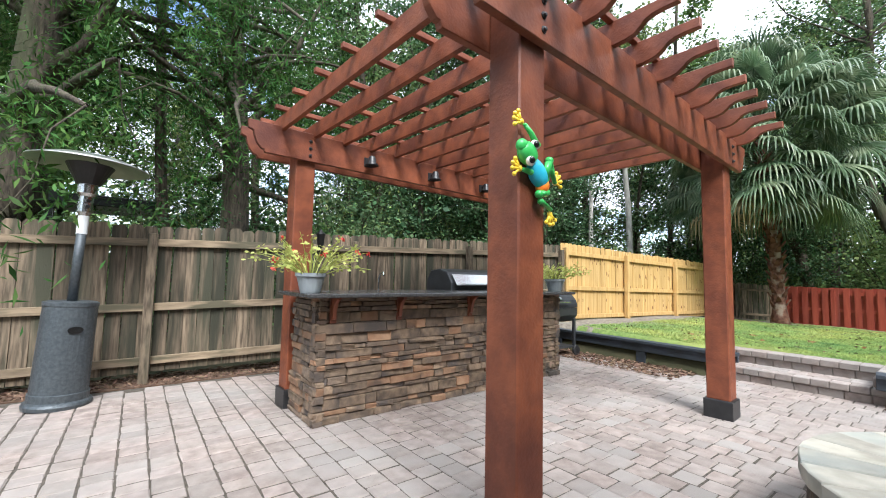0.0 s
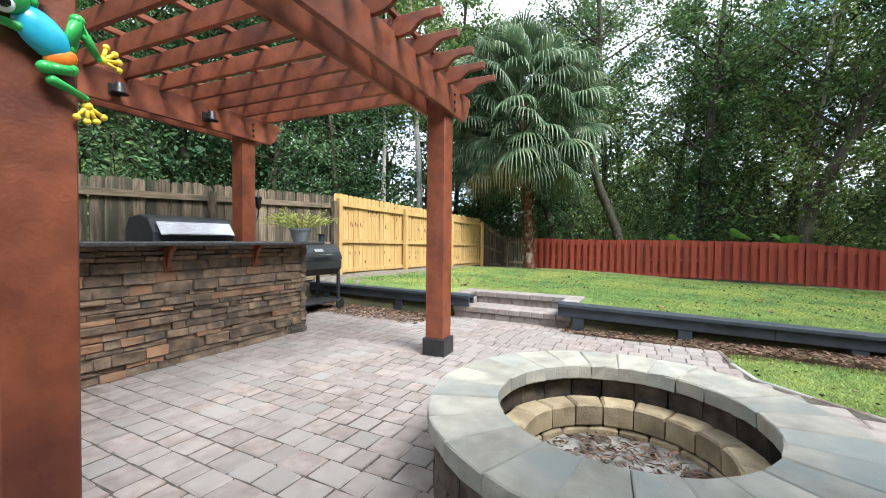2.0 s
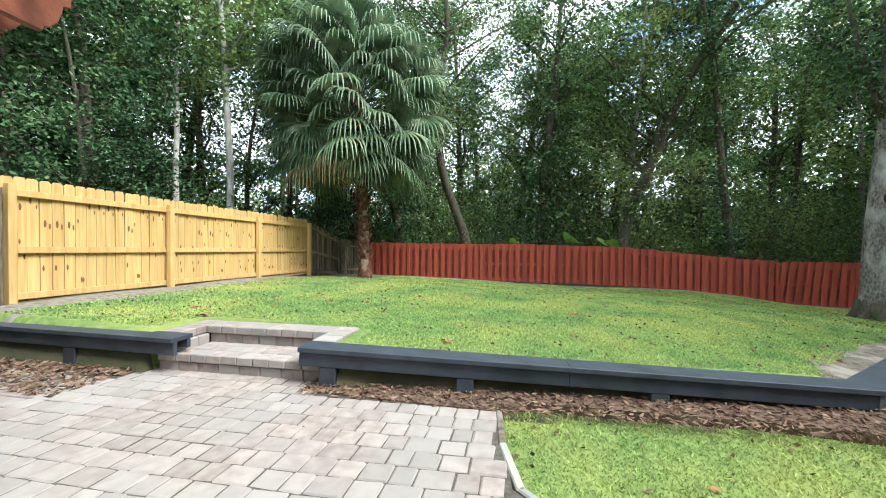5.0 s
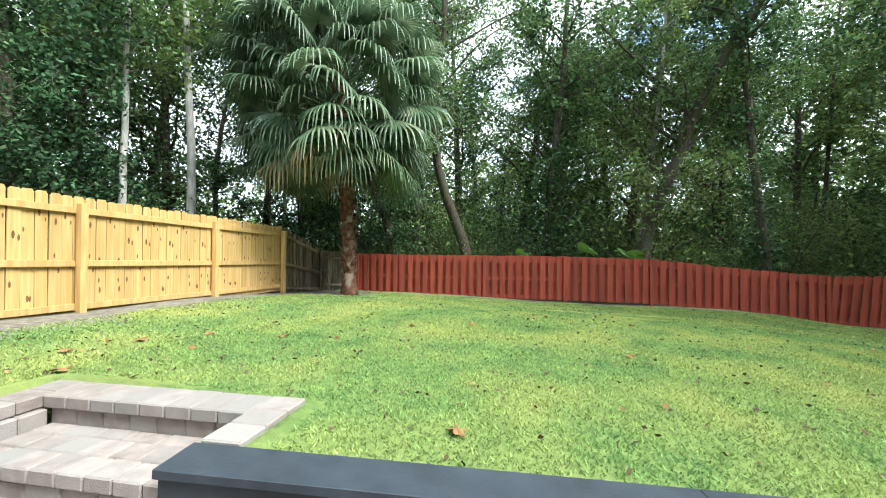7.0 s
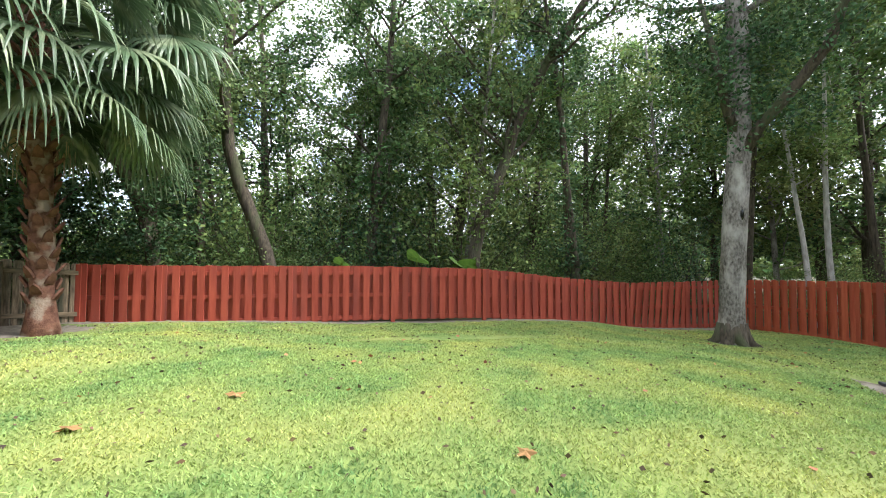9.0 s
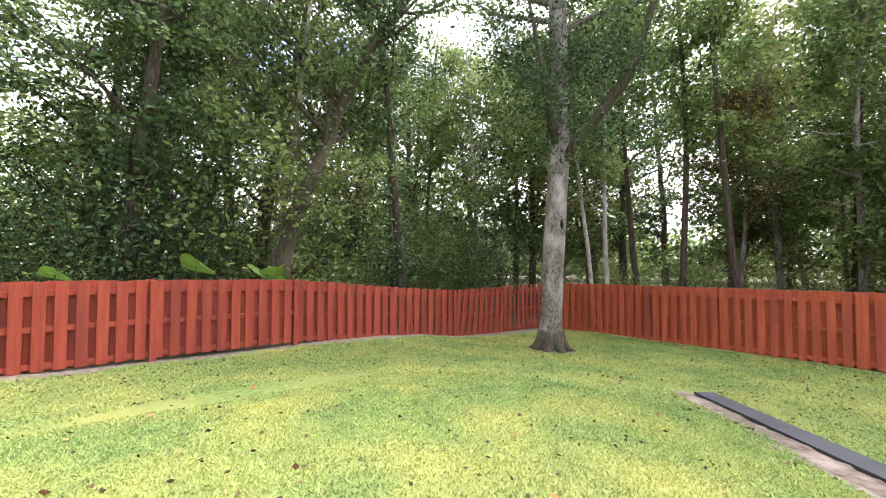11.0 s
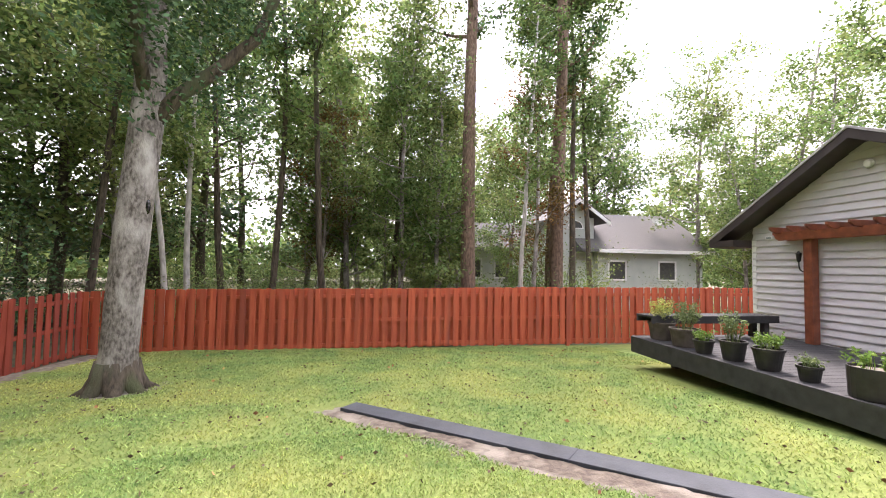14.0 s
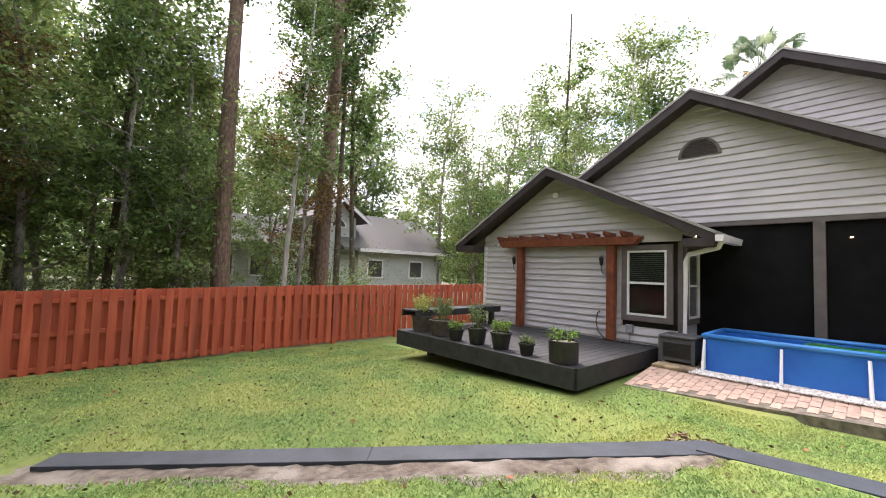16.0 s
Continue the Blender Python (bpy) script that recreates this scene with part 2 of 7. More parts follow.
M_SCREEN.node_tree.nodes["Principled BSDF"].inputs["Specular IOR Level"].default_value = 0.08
# near-black colour that paints in the shade of unlit rooms
M_DARKIN = material("shade_coloured_interior", (0.018, 0.016, 0.015), (0.035, 0.03, 0.028), 3, rough=0.9, bump=0)
M_BLACK = material("black_metal", (0.012, 0.012, 0.013), (0.025, 0.025, 0.027), 12, rough=0.4, bump=0.05)
M_CHAR = material("charcoal_enamel", (0.018, 0.020, 0.023), (0.032, 0.034, 0.038), 9, rough=0.32, bump=0.04, rough_to=0.5)
M_HEATER = material("hammered_grey", (0.065, 0.078, 0.088), (0.105, 0.12, 0.132), 40, rough=0.42, bump=0.3, metal=0.4, fine=150)
M_STEEL = material("stainless_steel", (0.55, 0.55, 0.55), (0.68, 0.68, 0.68), 10, stretch=(1, 12, 12), rough=0.25, bump=0.03, metal=1.0)
M_ALU = material("spun_aluminium", (0.6, 0.6, 0.56), (0.72, 0.72, 0.68), 8, rough=0.35, bump=0.05, metal=1.0)
M_POT_GREY = material("grey_pot", (0.22, 0.25, 0.27), (0.30, 0.33, 0.35), 8, rough=0.6, bump=0.1)
M_POT_BLACK = material("black_nursery_pot", (0.014, 0.014, 0.014), (0.028, 0.028, 0.027), 10, rough=0.55, bump=0.1)
M_POT_BROWN = material("brown_whiskey_pot", (0.05, 0.04, 0.03), (0.09, 0.075, 0.06), 10, rough=0.7, bump=0.2)
M_SOIL = material("potting_soil", (0.02, 0.015, 0.01), (0.05, 0.04, 0.03), 40, rough=1.0, bump=0.6)
M_HERB = material("herb_leaf", (0.10, 0.2, 0.03), (0.2, 0.33, 0.06), 8, rough=0.6, bump=0, island=0.4, translucent=0.4)
M_ROSEMARY = material("rosemary_leaf", (0.10, 0.155, 0.055), (0.19, 0.255, 0.10), 8, rough=0.7, bump=0, island=0.4, translucent=0.3)
M_GERAN = material("pale_stems", (0.33, 0.38, 0.08), (0.55, 0.57, 0.18), 8, rough=0.6, bump=0, island=0.3, translucent=0.35)
M_FLOWER = material("red_flower", (0.6, 0.05, 0.035), (0.75, 0.11, 0.08), 8, rough=0.6, bump=0, island=0.2, translucent=0.3)
M_POOL = material("blue_pool_liner", (0.012, 0.14, 0.56), (0.022, 0.19, 0.66), 3, rough=0.35, bump=0.08, fine=8)
M_POOLTRIM = material("light_blue_trim", (0.03, 0.22, 0.62), (0.05, 0.28, 0.7), 3, rough=0.35, bump=0.04)
M_COVER = material("green_tarp", (0.01, 0.14, 0.04), (0.02, 0.22, 0.06), 5, rough=0.35, bump=0.4, fine=8)
M_WATER = glass("pool_water", (0.55, 0.85, 0.95), 0.03)
M_PANE = glass("window_glass")
M_GRAVEL = material("white_gravel", (0.5, 0.48, 0.45), (0.75, 0.74, 0.72), 20, rough=0.9, bump=0.4, island=0.25)
M_BRICKPATH = material("terracotta_paver", (0.36, 0.25, 0.195), (0.48, 0.355, 0.285), 9, rough=0.9, bump=0.4, vary=0.1, space="World")
M_BLIND = material("window_blind", (0.22, 0.24, 0.23), (0.3, 0.32, 0.3), 3, rough=0.6, bump=0)
M_NBWALL = material("pale_siding", (0.42, 0.46, 0.44), (0.5, 0.53, 0.5), 2, rough=0.7, bump=0.05)
M_DEAD = material("dead_leaf", (0.24, 0.10, 0.04), (0.42, 0.22, 0.10), 12, rough=0.9, bump=0, island=0.5)
M_DEADD = material("old_dead_leaf", (0.05, 0.035, 0.02), (0.12, 0.075, 0.035), 12, rough=0.9, bump=0, island=0.5)
M_FROG = material("painted_frog", (0.03, 0.36, 0.07), (0.07, 0.5, 0.12), 12, rough=0.3, bump=0.1)
M_FROG_Y = material("frog_yellow", (0.75, 0.50, 0.03), (0.85, 0.62, 0.06), 12, rough=0.3, bump=0.1)
M_FROG_B = material("frog_blue", (0.02, 0.33, 0.48), (0.05, 0.45, 0.6), 12, rough=0.3, bump=0.1)
M_FROG_O = material("frog_orange", (0.7, 0.12, 0.02), (0.8, 0.3, 0.03), 25, rough=0.3, bump=0.1)
M_EYEW = material("white_enamel", (0.75, 0.75, 0.72), (0.82, 0.82, 0.8), 5, rough=0.2, bump=0)
M_EYEB = material("black_enamel", (0.008, 0.008, 0.008), (0.012, 0.012, 0.012), 5, rough=0.12, bump=0)
M_LAMPGLOW = bpy.data.materials.new("lamp_glow")
M_LAMPGLOW.use_nodes = True
_b = M_LAMPGLOW.node_tree.nodes["Principled BSDF"]
_b.inputs["Base Color"].default_value = (0.9, 0.6, 0.3, 1)
_b.inputs["Emission Color"].default_value, _b.inputs["Emission Strength"].default_value = (1.0, 0.6, 0.25, 1), 1.5


M_STORE = material("grey_resin", (0.06, 0.062, 0.066), (0.09, 0.092, 0.098), 8, rough=0.55, bump=0.08)
M_SOIL = material("bare_soil", (0.075, 0.058, 0.045), (0.2, 0.165, 0.13), 14, rough=1.0, bump=0.8, spots=(0.26, 0.23, 0.19), spot_scale=2.2, spot_at=(0.5, 0.62), space="World")
M_DRIP = material("grey_drip_edge", (0.33, 0.325, 0.32), (0.42, 0.41, 0.405), 6, rough=0.5, bump=0.05)


# ---- mesh helpers ----
def to_mesh(bm, name, mat, smooth=False):
    me = bpy.data.meshes.new(name)
    bm.to_mesh(me)
    bm.free()
    for m in (mat if isinstance(mat, (list, tuple)) else [mat]):
        me.materials.append(m)
    if smooth:
        me.polygons.foreach_set("use_smooth", [True] * len(me.polygons))
    return me


def part(name, bm, mat, parent, label="", smooth=False):
    ob = new(name, to_mesh(bm, name, mat, smooth))
    ob.parent = parent
    return tagged(ob, label)


def thing(name, label, category, m=None, group="", kind=""):
    e = new(name)
    if m is not None:
        e.matrix_world = m
    return tagged(e, label, category, group, kind)


def whole(name, bm, mat, label, category, m=None, group="", kind="", smooth=False):
    ob = new(name, to_mesh(bm, name, mat, smooth))
    if m is not None:
        ob.matrix_world = m
    return tagged(ob, label, category, group, kind)


def box(bm, x0, x1, y0, y1, z0, z1, bevel=0.0, m=None, mi=0):
    r = bmesh.ops.create_cube(bm, size=1.0, matrix=Matrix.Translation(((x0 + x1) / 2, (y0 + y1) / 2, (z0 + z1) / 2)) @ Matrix.Diagonal((x1 - x0, y1 - y0, z1 - z0, 1)))
    vs = r["verts"]
    if bevel:
        es = list({e for v in vs for e in v.link_edges})
        out = bmesh.ops.bevel(bm, geom=es, offset=bevel, segments=1, profile=0.5, affect="EDGES")
        vs = list({v for f in out["faces"] for v in f.verts} | {v for v in vs if v.is_valid})
    if m is not None:
        bmesh.ops.transform(bm, matrix=m, verts=vs)
    if mi:
        for f in {f for v in vs for f in v.link_faces}:
            f.material_index = mi
    return vs


def prism(bm, pts, axis, a, b, bevel=0.0):
    """A closed outline in two axes, drawn out along the third from a to b."""
    def p3(u, v, w):
        return {"x": (w, u, v), "y": (u, w, v), "z": (u, v, w)}[axis]
    lo = [bm.verts.new(p3(u, v, a)) for u, v in pts]
    hi = [bm.verts.new(p3(u, v, b)) for u, v in pts]
    n = len(pts)
    fs = [bm.faces.new(lo[::-1]), bm.faces.new(hi)]
    fs += [bm.faces.new((lo[i], lo[(i + 1) % n], hi[(i + 1) % n], hi[i])) for i in range(n)]
    bmesh.ops.recalc_face_normals(bm, faces=fs)
    if bevel:
        es = list({e for f in fs[:2] for e in f.edges})
        bmesh.ops.bevel(bm, geom=es, offset=bevel, segments=1, profile=0.5, affect="EDGES")


def lathe(bm, profile, seg=24, m=None, cap=True):
    rings = []
    for r, z in profile:
        rings.append([bm.verts.new((r * math.cos(2 * math.pi * i / seg), r * math.sin(2 * math.pi * i / seg), z)) for i in range(seg)])
    for a, b in zip(rings, rings[1:]):
        for i in range(seg):
            bm.faces.new((a[i], a[(i + 1) % seg], b[(i + 1) % seg], b[i]))
    if cap:
        bm.faces.new(rings[0][::-1]), bm.faces.new(rings[-1])
    if m is not None:
        bmesh.ops.transform(bm, matrix=m, verts=[v for r in rings for v in r])


def tube(bm, pts, radii, seg=8, cap=True):
    """A tube along points, with a radius at each."""
    pts = [Vector(p) for p in pts]
    if not isinstance(radii, (list, tuple)):
        radii = [radii] * len(pts)
    rings = []
    for i, p in enumerate(pts):
        d = (pts[min(i + 1, len(pts) - 1)] - pts[max(i - 1, 0)]).normalized()
        q = d.to_track_quat("Z", "X")
        rings.append([bm.verts.new(p + q @ Vector((radii[i] * math.cos(2 * math.pi * k / seg), radii[i] * math.sin(2 * math.pi * k / seg), 0))) for k in range(seg)])
    for a, b in zip(rings, rings[1:]):
        for k in range(seg):
            bm.faces.new((a[k], a[(k + 1) % seg], b[(k + 1) % seg], b[k]))
    if cap:
        bm.faces.new(rings[0][::-1]), bm.faces.new(rings[-1])


def ball(bm, c, r, scale=(1, 1, 1), sub=2, mi=0, rot=None):
    m = Matrix.Translation(c) @ (rot or Matrix()) @ Matrix.Diagonal((*scale, 1))
    out = bmesh.ops.create_icosphere(bm, subdivisions=sub, radius=r, matrix=m)
    for f in {f for v in out["verts"] for f in v.link_faces}:
        f.material_index = mi


def quads_mesh(name, verts, mat):
    """A mesh of loose quads from an array of N x 4 x 3 points."""
    n = len(verts)
    me = bpy.data.meshes.new(name)
    me.vertices.add(n * 4), me.loops.add(n * 4), me.polygons.add(n)
    me.vertices.foreach_set("co", np.asarray(verts, dtype=np.float32).ravel())
    me.loops.foreach_set("vertex_index", np.arange(n * 4, dtype=np.int32))
    me.polygons.foreach_set("loop_start", np.arange(0, n * 4, 4, dtype=np.int32))
    me.polygons.foreach_set("loop_total", np.full(n, 4, dtype=np.int32))
    me.materials.append(mat)
    me.update(calc_edges=True)
    return me


def leaf_quads(rng, centres, length, width, up=0.35, droop=0.0):
    """Diamond leaves with a bent midrib at the centres, turned at random; up: how much they lie flat."""
    n = len(centres)
    d = rng.normal(size=(n, 3))
    d[:, 2] = d[:, 2] * (1 - up) - droop
    d /= np.linalg.norm(d, axis=1)[:, None]
    s = rng.normal(size=(n, 3))
    s -= (s * d).sum(1)[:, None] * d
    s /= np.linalg.norm(s, axis=1)[:, None]
    nrm = np.cross(d, s)
    L = length * rng.uniform(0.6, 1.3, n)[:, None]
    W = width * rng.uniform(0.6, 1.3, n)[:, None]
    a = centres - d * L * 0.5
    b = centres + s * W * 0.5 - nrm * L * 0.08
    c = centres + d * L * 0.5 - nrm * L * 0.05
    e = centres - s * W * 0.5 - nrm * L * 0.08
    return np.stack([a, b, c, e], axis=1)


# ---- ground ----
def smooth_step(a, b, v):
    k = np.clip((v - a) / (b - a), 0, 1)
    return k * k * (3 - 2 * k)


F_Y = [-60, -14, -12.5, -9, -7.3, -3.76, -0.5, 0.6, 5.0, 8, 60]
F_Z = [-0.65, -0.57, -0.54, -0.38, -0.15, 0.17, 0.27, 0.33, 0.44, 0.45, 0.3]
G_Y = [-60, -14, -12.3, -9, -5.4, -1, 60]
G_Z = [-0.65, -0.6, -0.56, -0.28, -0.08, -0.06, -0.06]
# the retaining edging, as corners of its outer side
EDGE = [(6.08, 5.0), (6.06, 0.65), (6.46, -3.72), (10.15, -7.35)]


def upper_z(x, y):
    return np.interp(y, F_Y, F_Z) - 0.012 * (np.clip(x, 6, 16) - 6) - 0.2 * smooth_step(10.5, 16.0, x) * smooth_step(-6.5, -3.0, y)


def lower_z(x, y):
    return np.interp(y, G_Y, G_Z)


def side(x, y):
    """How far a place lies behind the edging, on the upper lawn's side (negative: below it)."""
    d0 = x - np.interp(y, [-3.72, 0.65, 5.0], [6.46, 6.06, 6.08])
    (ax, ay), (bx, by) = EDGE[2], EDGE[3]
    ln = math.hypot(bx - ax, by - ay)
    ux, uy = (bx - ax) / ln, (by - ay) / ln
    d1 = (x - ax) * -uy + (y - ay) * ux
    return np.where(y > -3.72, np.maximum(d0, -9), d1), (x - ax) * ux + (y - ay) * uy - ln


def ground_z(x, y):
    x, y = np.asarray(x, float), np.asarray(y, float)
    d, past = side(x, y)
    up, lo = upper_z(x, y), lower_z(x, y)
    sharp = smooth_step(0.05, 0.16, d)
    soft = smooth_step(-1.5, 1.5, d)
    k = sharp + (soft - sharp) * smooth_step(-0.6, 0.6, past)
    z = lo + (up - lo) * k
    rough = 0.012 * np.sin(x * 2.1 + np.sin(y * 1.7)) * np.sin(y * 2.7 + 0.5 * x)
    # bare soil lies lower along the far run
    z = z - np.where((y < -3.6) & (d > 0.02) & (past < 0.3), 0.035 * np.exp(-((d - 0.2) / 0.3) ** 2), 0)
    # behind the old fence the land lies level with the patio; under the patio and the house it is cut away
    z = np.where((y > 5.2) & (x < 6.3), 0.0, z + rough)
    return z


def axis_steps(lo, hi, step, far):
    a = np.arange(lo, hi + 1e-6, step)
    g = step
    left, right = [], []
    v = lo
    while v > -far:
        g *= 1.5
        v -= g
        left.append(v)
    v, g = hi, step
    while v < far:
        g *= 1.5
        v += g
        right.append(v)
    return np.concatenate([left[::-1], a, right])


gx, gy = axis_steps(-6, 20, 0.1, 420), axis_steps(-16, 9, 0.1, 420)
GX, GY = np.meshgrid(gx, gy, indexing="ij")
GZ = ground_z(GX, GY)
in_patio = (GX < 6.0) & (GX > -6) & (GY > -1.0) & (GY < 5.4) | (GX < 4.9) & (GX > -6) & (GY > -3.5) & (GY < 0)
GZ = np.where(in_patio, -0.14, GZ)
GZ = np.where((GX > 5.9) & (GX < 6.85) & (GY > 0.5) & (GY < 2.21), -0.14, GZ)
nx, ny = len(gx), len(gy)
idx = np.arange(nx * ny).reshape(nx, ny)
gf = np.stack([idx[:-1, :-1], idx[1:, :-1], idx[1:, 1:], idx[:-1, 1:]], -1).reshape(-1, 4)
gm = bpy.data.meshes.new("ground")
gm.from_pydata(np.stack([GX, GY, GZ], -1).reshape(-1, 3).tolist(), [], gf.tolist())
gm.materials.append(M_GRASS), gm.materials.append(M_FLOOR), gm.materials.append(M_DIRT)
fc = np.stack([GX, GY, GZ], -1).reshape(-1, 3)[gf].mean(1)
d_f, past_f = side(fc[:, 0], fc[:, 1])
outside = (fc[:, 0] > 16.25) | (fc[:, 1] < -12.6) | (fc[:, 1] > np.where(fc[:, 0] > 6.3, 4.9, 5.2)) | (fc[:, 0] < 2.4)
wob = 0.09 * np.sin(fc[:, 0] * 2.3 + fc[:, 1] * 1.1) + 0.06 * np.sin(fc[:, 0] * 5.1 - fc[:, 1] * 3.7) + np.random.default_rng(2).normal(0, 0.06, len(fc))
bare = ((fc[:, 1] < -3.7) & (d_f > 0.1) & (d_f < 0.5 + 0.5 * wob) & (past_f < 0.25 + wob)) | ((fc[:, 1] > 4.15 + wob * 2) & (fc[:, 0] > 6.2)) \
    | ((fc[:, 0] > 15.95 + wob)) | (np.hypot(fc[:, 0] - 13.65, fc[:, 1] + 8.95) < 0.45 + wob) | (np.hypot(fc[:, 0] - 14.6, fc[:, 1] - 4.0) < 1.1 + 3 * wob)
gm.polygons.foreach_set("material_index", np.where(outside | (d_f > -0.3) & (d_f < 0.17) & (fc[:, 1] > -4.1), 1, np.where(bare, 2, 0)).astype(np.int32))
gm.polygons.foreach_set("use_smooth", np.ones(len(gf), bool))
gm.update()
tagged(new("ground", gm), "mown green lawn on sloping ground with bare sandy patches", "lawn", kind="structure")


def on_lawn(x, y):
    """True where turf grows."""
    d, past = side(x, y)
    up = (y > -3.72) & (d > 0.25) | (y <= -3.72) & (d > 0.46 + 0.05 * np.sin(x * 3.1) + 0.03 * np.sin(x * 11.0 + y * 5.0)) | (past > 0.3)
    low = (y > -12.3) & (d < -0.05) & ~((y > -0.95) | (x < np.interp(y, [-3.4, -1.9, -1.15, -1.0], [3.2, 4.35, 4.95, 5.9])))
    deckpath = (x < 5.62) & (y < -5.2) & (y > -9.4) | (x < 4.4)
    ok = (up | low & ~deckpath) & (x < 15.8) & (x > 4.4) & (y > -12.4) & (y < 4.3)
    ok &= (np.hypot(x - 13.65, y + 8.95) > 0.42 + 0.1 * np.sin(x * 7 + y * 5)) & (np.hypot(x - 14.6, y - 4.0) > 1.0 + 0.25 * np.sin(x * 5.3) * np.sin(y * 7.1))
    ok &= ~((y > 0.35) & (y < 2.35) & (x < 6.95))
    # mulch strip in front of the edging
    return ok & ~((d < 0.0) & (x > 6.09) & (y > -4.0))


# turf: tufts of blades, dense near the path
rng = np.random.default_rng(4)


def turf(name, n, x0, x1, y0, y1, size, keep):
    p = np.stack([rng.uniform(x0, x1, n), rng.uniform(y0, y1, n)], 1)
    p = p[on_lawn(p[:, 0], p[:, 1]) & keep(p[:, 0], p[:, 1])]
    z = ground_z(p[:, 0], p[:, 1])
    n = len(p)
    a = rng.uniform(0, 2 * math.pi, n)
    h = size * rng.uniform(0.5, 1.2, n)
    lean = rng.normal(0, 0.9, (n, 2)) * h[:, None]
    w = np.stack([np.cos(a), np.sin(a)], 1) * (size * 0.3 * rng.uniform(0.7, 1.6, n))[:, None]
    base = np.column_stack([p, z - 0.004])
    tip = np.column_stack([p + lean, z + h])
    wl3 = np.column_stack([w, np.zeros(n)])
    q = np.stack([base - wl3, base + wl3, tip + wl3 * 0.35, tip - wl3 * 0.35], 1)
    ob = new(name, quads_mesh(name, q, M_BLADE))
    return tagged(ob, "short green and yellowing lawn grass", "grass", kind="stuff")


def near_path(x, y):
    return np.minimum.reduce([np.hypot(x - px, y - py) for px, py in [(4.2, -0.8), (5.2, -0.7), (6.3, -0.8), (7, -1), (7.9, -1.3), (8.8, -1.7), (9.3, -2.1), (9.8, -2.5), (10.1, -2.7)]])


turf("grass", 330000, 4.4, 13, -6.5, 3.0, 0.016, lambda x, y: near_path(x, y) < 3.6)
turf("grass", 220000, 4.4, 15.9, -12.4, 4.4, 0.022, lambda x, y: near_path(x, y) >= 3.4)

# fallen leaves on the lawn
lp = np.stack([rng.uniform(4.6, 15.8, 4600), rng.uniform(-12.2, 4.2, 4600)], 1)
lp = lp[on_lawn(lp[:, 0], lp[:, 1])]
lz = ground_z(lp[:, 0], lp[:, 1]) + 0.02
lc = np.column_stack([lp, lz])
ob = new("fallen_leaf_litter", quads_mesh("fallen_leaf_litter", leaf_quads(rng, lc[:2700], 0.04, 0.026, up=0.9), M_DEADD))
tagged(ob, "small dark dry leaves scattered over the grass", "leaves", kind="stuff")
ob = new("fallen_leaf_litter", quads_mesh("fallen_leaf_litter", leaf_quads(rng, lc[2700:2860], 0.055, 0.04, up=0.9), M_DEAD))
tagged(ob, "rust-brown fallen leaves on the lawn", "leaves", kind="stuff")


def big_leaf(x, y, a, s=0.07):
    bm = bmesh.new()
    pts = []
    for i in range(14):
        r = s * (1.0 if i % 2 == 0 else 0.5) * (1.15 if i == 0 else 1)
        pts.append(bm.verts.new((r * math.cos(i * math.pi / 7), r * math.sin(i * math.pi / 7), 0.012 * math.cos(i * 1.3))))
    c = bm.verts.new((0, 0, 0.012))
    for i in range(14):
        bm.faces.new((c, pts[i], pts[(i + 1) % 14]))
    whole("fallen_leaf", bm, M_DEAD, "dry curled orange-brown maple leaf on the grass", "leaf", pose(x, y, float(ground_z(x, y)) + 0.022, 8, 6, a), "large fallen leaves")


for x, y, a in [(6.73, -0.48, 20), (6.95, 2.35, 80), (8.5, 1.6, 140), (8.3, 2.3, 10), (7.9, 2.7, 200), (9.6, 0.5, 60), (10.2, -0.2, 300), (7.4, 2.9, 33), (8.9, -1.9, 120)]:
    big_leaf(x, y, a)


# ---- patio ----
bm = bmesh.new()
prism(bm, [(-6, 5.4), (5.98, 5.4), (5.98, 2.34), (6.24, 2.34), (6.24, 0.36), (5.98, 0.36), (5.98, -1.0), (5.0, -1.12), (4.72, -1.42), (4.35, -1.86), (3.2, -3.4), (-6, -3.4)], "z", -0.13, -0.006)
floor = whole("patio", bm, M_JOINT, "patio of tumbled tan and grey pavers with dark sandy joints", "patio", kind="structure")


def in_patio_area(x, y):
    return (x < (6.17 if 0.42 < y < 2.3 else 5.92)) and (y < 5.32) and (y > -3.3) and (x < np.interp(y, [-3.4, -1.86, -1.42, -1.12, -0.98, -0.9], [3.14, 4.28, 4.66, 4.95, 5.9, 7])) and x > -4.5


def paver_mesh(L, W, seed, gap=0.0018, bevel=0.009):
    r = random.Random(seed)
    bm = bmesh.new()
    box(bm, -L / 2 + gap, L / 2 - gap, -W / 2 + gap, W / 2 - gap, -0.06, 0, bevel)
    for v in bm.verts:
        v.co += Vector((r.uniform(-1, 1) * 0.0045, r.uniform(-1, 1) * 0.0045, r.uniform(-1, 1) * 0.0015))
    return to_mesh(bm, "paver", M_PAVER)


PAVERS = {(k, s): paver_mesh(w, 0.165, s) for k, w in ((0, 0.13), (1, 0.205), (2, 0.165)) for s in (1, 2, 3)}
pl, far_v = [], []
rr = random.Random(7)
x = -4.4
